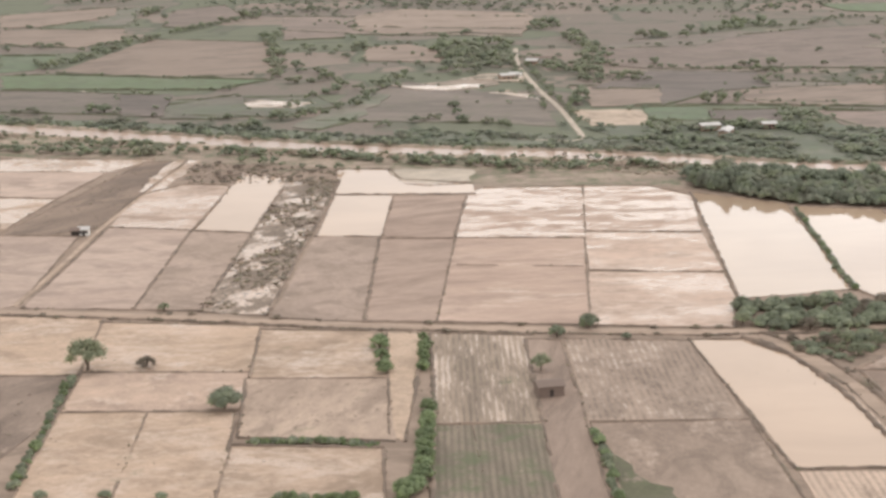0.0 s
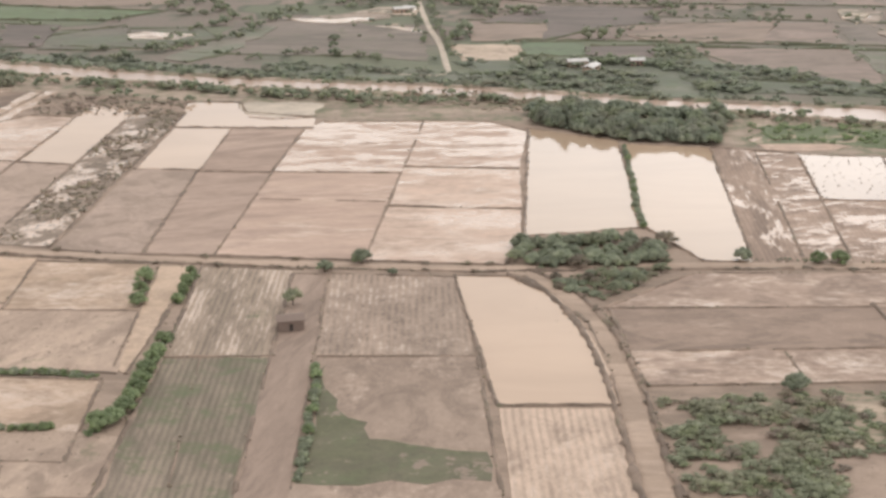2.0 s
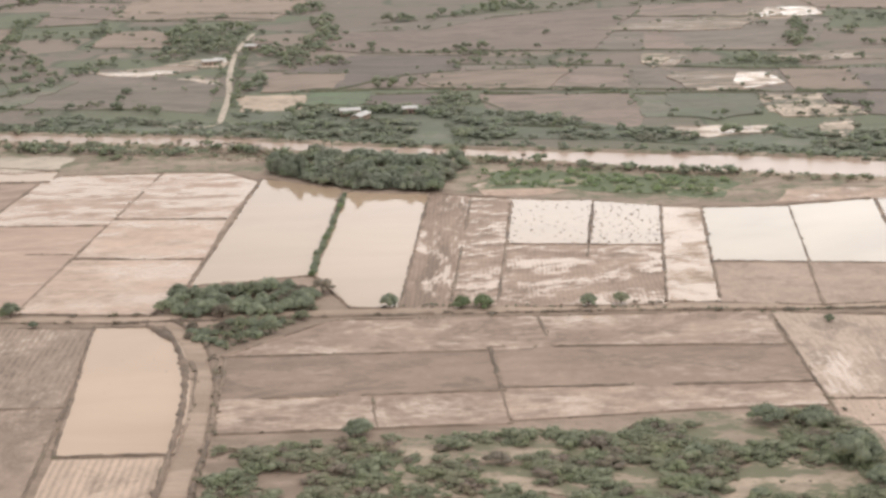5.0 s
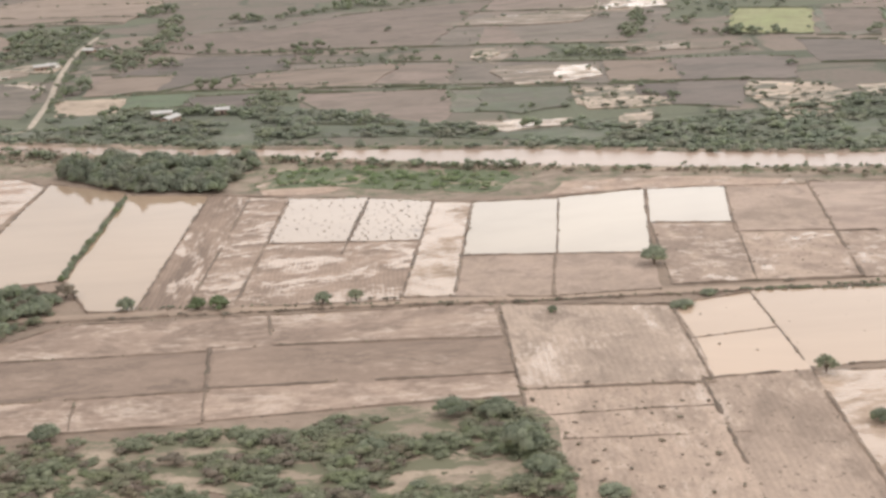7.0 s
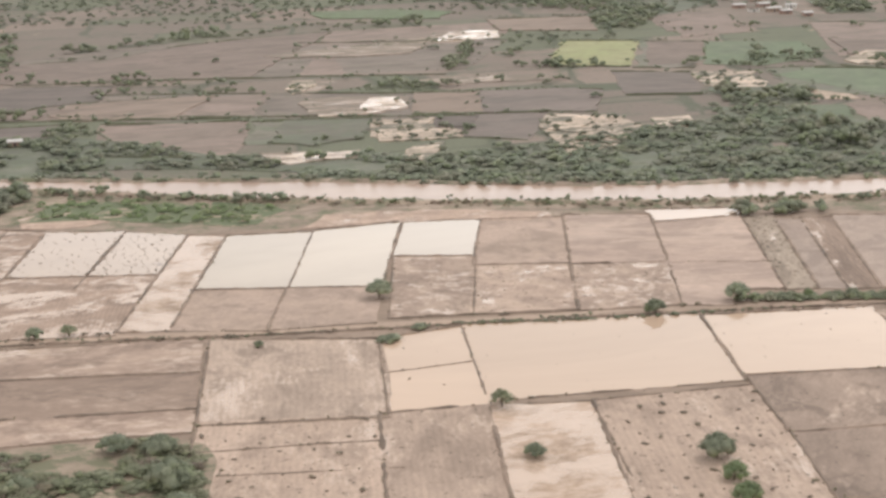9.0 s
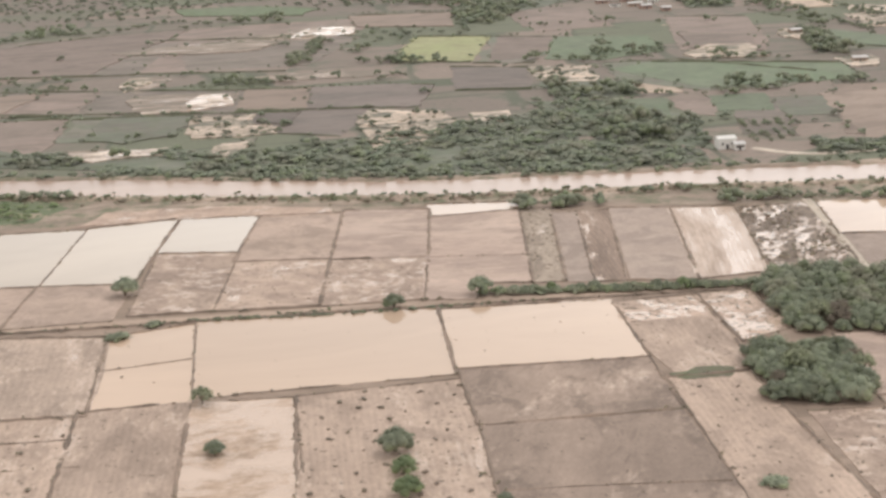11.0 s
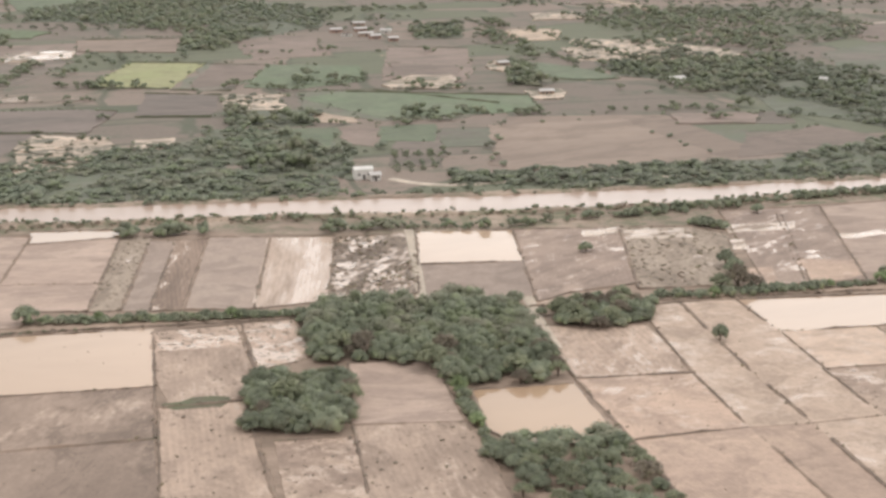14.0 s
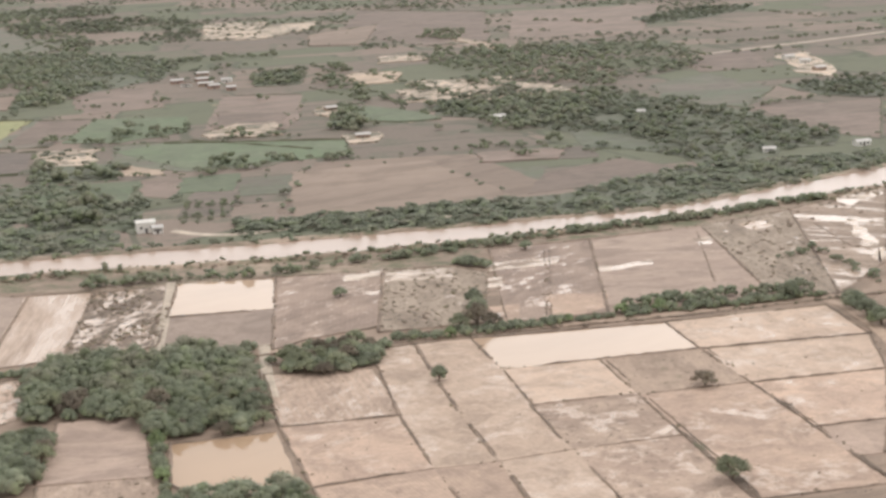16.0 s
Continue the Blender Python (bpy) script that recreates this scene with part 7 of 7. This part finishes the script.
hedgerow([(611, 867), (620, 865)], 9, 5)
hedgerow([(633, 864), (658, 860)], 7, 5)
hedgerow([(561, 836), (620, 822)], 5, 14)
hedgerow([(740, 816), (763, 816)], 7, 8)
hedgerow([(695, 1266), (703, 1147), (706, 1079)], 9, 7)
hedgerow([(680, 1040), (678, 959)], 11, 6)
hedgerow([(557, 1008), (574, 1012)], 9, 6)
hedgerow([(553, 978), (560, 977)], 8, 5)
hedgerow([(595, 975), (599, 974)], 11, 5)
hedgerow([(616, 970), (628, 967)], 9, 8)
hedgerow([(713, 1377), (717, 1281)], 9, 8)
hedgerow([(295, 944), (344, 938)], 9, 9)
hedgerow([(390, 955), (410, 944)], 6, 8)
hedgerow([(292, 949), (297, 948)], 9, 6)
hedgerow([(312, 949), (343, 941)], 8, 6)
hedgerow([(379, 1008), (389, 999)], 8, 7)
hedgerow([(391, 1005), (417, 999)], 9, 6)
hedgerow([(427, 996), (430, 995)], 10, 5)
hedgerow([(187, 948), (221, 945)], 6, 6)

FAR_WOODS = [
    ([(-73, 1149), (-56, 1195), (-27, 1177), (-17, 1088), (-23, 990), (-59, 970), (-66, 1040)], 8, 6.8),
    ([(-11, 1242), (12, 1275), (17, 1173), (41, 1156), (34, 955), (7, 925), (1, 1024), (-12, 1075)], 8.5, 7.2),
    ([(21, 1205), (39, 1141), (45, 1009), (38, 944), (17, 945)], 8, 6.5),
    ([(127, 856), (145, 823), (140, 793), (120, 779)], 7, 6),
    ([(381, 1451), (417, 1572), (498, 1518), (485, 1288), (458, 1276), (410, 1395)], 9, 8),
    ([(455, 1212), (468, 1273), (492, 1266), (493, 1193), (479, 1172)], 10, 8),
    ([(152, 2514), (302, 2451), (437, 2155), (511, 1769), (499, 1545), (449, 1719), (408, 2015), (313, 2204), (211, 2301)], 9, 11),
    ([(575, 854), (592, 879), (607, 856), (603, 838), (573, 838)], 8, 7),
    ([(642, 1272), (669, 1312), (684, 1280), (670, 1215), (638, 1224)], 10, 8),
    ([(468, 1209), (480, 1289), (504, 1282), (503, 1226), (484, 1178)], 11, 8),
    ([(685, 1068), (694, 1066), (681, 968), (673, 951), (666, 971)], 9, 6),
    ([(737, 1047), (774, 1044), (872, 1063), (817, 933), (763, 911), (753, 981)], 9, 6.5),
    ([(828, 1557), (869, 1626), (894, 1600), (857, 1501)], 9, 8),
    ([(826, 1413), (913, 1412), (936, 1378), (943, 1234), (881, 1085), (839, 1139), (791, 1291)], 9, 10),
]
for poly, size, gap in FAR_WOODS:
    for x, y in scatter(poly, gap, rng):
        if y < 1260 and x < 60 and noise.noise((x * 0.035, y * 0.013, 6.3)) < 0.02:
            continue
        if min(near_segment(x, y, seg) for line in PALE_PATHS for seg in zip(line, line[1:])) > 6.0:
            w = size * rng.uniform(0.6, 1.3)
            HEDGEROWS.append((x, y, w, w * rng.uniform(0.5, 0.8)))
kept, cells = [], {}
arc_pond = FIELDS["G5"]
for x, y, w, h in HEDGEROWS:
    if inside(x, y, arc_pond) or min(near_segment(x, y, seg) for seg in zip(arc_pond, arc_pond[1:] + arc_pond[:1])) < 5.0 and y < 704:
        continue
    cell = (int(x // 4), int(y // 4))
    near = [q for i in (-1, 0, 1) for j in (-1, 0, 1) for q in cells.get((cell[0] + i, cell[1] + j), ())]
    if y < 760 or all(math.hypot(x - a, y - b) > 0.28 * (w + c) for a, b, c in near):
        cells.setdefault(cell, []).append((x, y, w))
        kept.append((x, y, w, h))
HEDGEROWS = kept
thicket("hedgerow_bushes", HEDGEROWS, LEAF, "dark green hedgerow bushes and small trees between fields", rng, "far")

far_fields = [poly for key, poly in FIELDS.items() if key[0] == "E"]
edge_brush = []
for poly in far_fields:
    for a, b in zip(poly, poly[1:] + poly[:1]):
        if rng.random() < 0.75:
            edge_brush += tufts_along([(a, b)], 9.0, (1.2, 4.5), rng, 1.5, 0.62)
for poly in FAR_PLOTS:
    for a, b in zip(poly, poly[1:] + poly[:1]):
        length = math.dist(a, b)
        if length > 24 and abs(b[0] - a[0]) > 0.35 * length and rng.random() < (0.8 if a[0] < 480 else 0.3 if a[1] > 900 else 0.0):
            tagged(ridge("field_edge", [a, b], rng.uniform(1.4, 2.4), rng.uniform(0.5, 1.0), MATS["hedgebank"], rng, 0.5, 0.1, 6.0, breach=0.25), "low dark weedy bank between far fields", "field edge", "far field edges", "structure")
thicket("field_edge_brush", edge_brush, LEAF_HAZED, "small bushes along the far field edges", rng, "tuft")

wild = []
for x, y in scatter([(-520, 830), (-250, 850), (20, 790), (300, 730), (600, 690), (960, 740), (1500, 2700), (150, 2700), (-300, 1700)], 10.5, rng):
    d = noise.noise((x * 0.005, y * 0.006, 7.7)) + 0.8 * noise.noise((x * 0.008, y * 0.03, 2.2))
    lone = any(inside(x, y, poly) for poly in far_fields)
    if d < (0.80 if lone else 0.42 if y < 1300 else 0.16 - (y - 1300) * 0.0002):
        continue
    w = rng.uniform(3.0, 9.0)
    wild.append((x, y, w, w * rng.uniform(0.4, 0.8)))
thicket("distant_trees", wild, LEAF_HAZED, "scattered trees and brush on the far plain", rng, "far")


# ---- buildings ----
def box(x0, x1, y0, y1, z0, z1):
    v = [(x, y, z) for z in (z0, z1) for y in (y0, y1) for x in (x0, x1)]
    return v, [(0, 2, 3, 1), (4, 5, 7, 6), (0, 1, 5, 4), (2, 6, 7, 3), (0, 4, 6, 2), (1, 3, 7, 5)]


def house(x, y, turn, w, d, h, wall_mat, roof_mat, label, rise=0.9, windows=2):
    """A small farm house: walls with a door and windows in the south side, and a pitched sheet roof."""
    root = new("house")
    link("wall", *join(box(-w / 2, w / 2, -d / 2, d / 2, -0.2, h)), wall_mat, root)
    e = 0.45
    rv = [(-w / 2 - e, -d / 2 - e, h - 0.05), (w / 2 + e, -d / 2 - e, h - 0.05), (w / 2 + e, 0, h + rise), (-w / 2 - e, 0, h + rise), (-w / 2 - e, d / 2 + e, h - 0.05), (w / 2 + e, d / 2 + e, h - 0.05)]
    rv += [(a, b, c + 0.14) for a, b, c in rv]
    rf = [(1, 0, 3, 2), (2, 3, 4, 5), (6, 7, 8, 9), (9, 8, 11, 10), (0, 1, 7, 6), (5, 4, 10, 11), (0, 6, 9, 3), (3, 9, 10, 4), (1, 2, 8, 7), (2, 5, 11, 8)]
    link("roof", rv, rf, roof_mat, root)
    link("door", *box(-0.5, 0.5, -d / 2 - 0.06, -d / 2 + 0.05, -0.1, min(2.1, h - 0.2)), DARK_OPENING, root)
    for k in range(windows):
        cx = (-1) ** k * w * (0.28 if k < 2 else 0.42)
        link("window", *box(cx - 0.5, cx + 0.5, -d / 2 - 0.05, -d / 2 + 0.05, h * 0.4, h * 0.4 + 1.0), DARK_OPENING, root)
    root.matrix_basis = pose(x, y, 0.05, 0, 0, turn)
    return tagged(root, label, "house", "farm buildings")


house(540, 693, 8, 8, 5.5, 4.6, WHITEWASH, WHITEWASH, "white two-storey farm house beside the river")
house(545, 689, 8, 4.5, 4, 2.6, WHITEWASH, TIN, "small white outbuilding beside the farm house")
house(84, 795, 15, 10, 6, 3, ADOBE, TIN, "long shed with a pale sheet roof")
house(91, 781, 70, 12, 5, 3, ADOBE, TIN, "long shed with a pale sheet roof")
house(114, 799, 10, 7, 5, 2.8, BRICK_WALL, TIN, "brick hut with a sheet roof among trees")
house(1, 1036, 5, 11, 7, 3.2, WHITEWASH, ROOF_BROWN, "white house where the pale road bends")
house(-6, 1028, -10, 7, 6, 2.8, ADOBE, TIN, "adobe house beside the pale road")
house(-21, 965, 20, 9, 6, 3, ADOBE, TIN, "low farm shed beside flooded plots")
house(-16, 972, -15, 7, 5, 2.6, WHITEWASH, TIN, "low pale shed beside flooded plots")
house(581, 1280, 5, 9.8, 6.0, 2.6, BRICK_WALL, TIN, "low house of a distant village")
house(587, 1253, -5, 8.4, 6.0, 2.6, WHITEWASH, ROOF_BROWN, "low house of a distant village")
house(601, 1282, 10, 9.8, 6.0, 2.6, BRICK_WALL, TIN, "low house of a distant village")
house(602, 1249, 0, 11.2, 6.0, 2.6, ADOBE, TIN, "low house of a distant village")
house(607, 1231, 12, 8.4, 6.0, 2.6, BRICK_WALL, TIN, "low house of a distant village")
house(620, 1268, -8, 8.4, 5.2, 2.6, WHITEWASH, TIN, "low house of a distant village")
house(619, 1212, 4, 7.0, 5.2, 2.6, BRICK_WALL, TIN, "low house of a distant village")
house(604, 1325, 4, 9.8, 5.2, 2.6, ADOBE, TIN, "low house of a distant village")
house(766, 957, -10, 7.800000000000001, 5.6, 2.6, WHITEWASH, TIN, "white farm house among dark trees")
house(768, 960, 10, 8.5, 5.6, 2.7, WHITEWASH, TIN, "white farm house among dark trees")
house(855, 940, -20, 7.8, 4.9, 2.4, WHITEWASH, TIN, "pale shed among dark trees")
house(925, 773, 8, 8.5, 4.9, 2.4, WHITEWASH, TIN, "pale farm shed by the distant track")
house(871, 772, -15, 6.5, 4.2, 2.4, WHITEWASH, TIN, "pale farm shed by the distant track")
house(674, 1054, 15, 7.800000000000001, 4.8999999999999995, 2.6, ADOBE, TIN, "pale house in a bare yard")
house(675, 922, 0, 8.450000000000001, 4.8999999999999995, 2.6, ADOBE, TIN, "pale house in a bare yard")
house(2, 410, 15, 7, 5.5, 3.0, ROOF_BROWN, ROOF_BROWN, "small brown field hut with an old brown roof", windows=0)
house(-176, 585, 5, 4, 3, 2.4, WHITEWASH, TIN, "small white pump house beside the canal track")
# closed box; its dark walls stand for the shade of an open shelter
house(-179, 584, 5, 3, 3, 2.2, DARK_OPENING, ROOF_BROWN, "shelter beside the pump house, painted dark for its shaded inside")
house(1063, 1181, 10, 9, 6, 2.8, WHITEWASH, TIN, "low pale house in a distant hamlet")
house(1062, 1148, -10, 8, 6, 2.8, WHITEWASH, TIN, "low pale house in a distant hamlet")
house(1051, 1098, 15, 9, 6, 2.8, ADOBE, TIN, "low pale house in a distant hamlet")
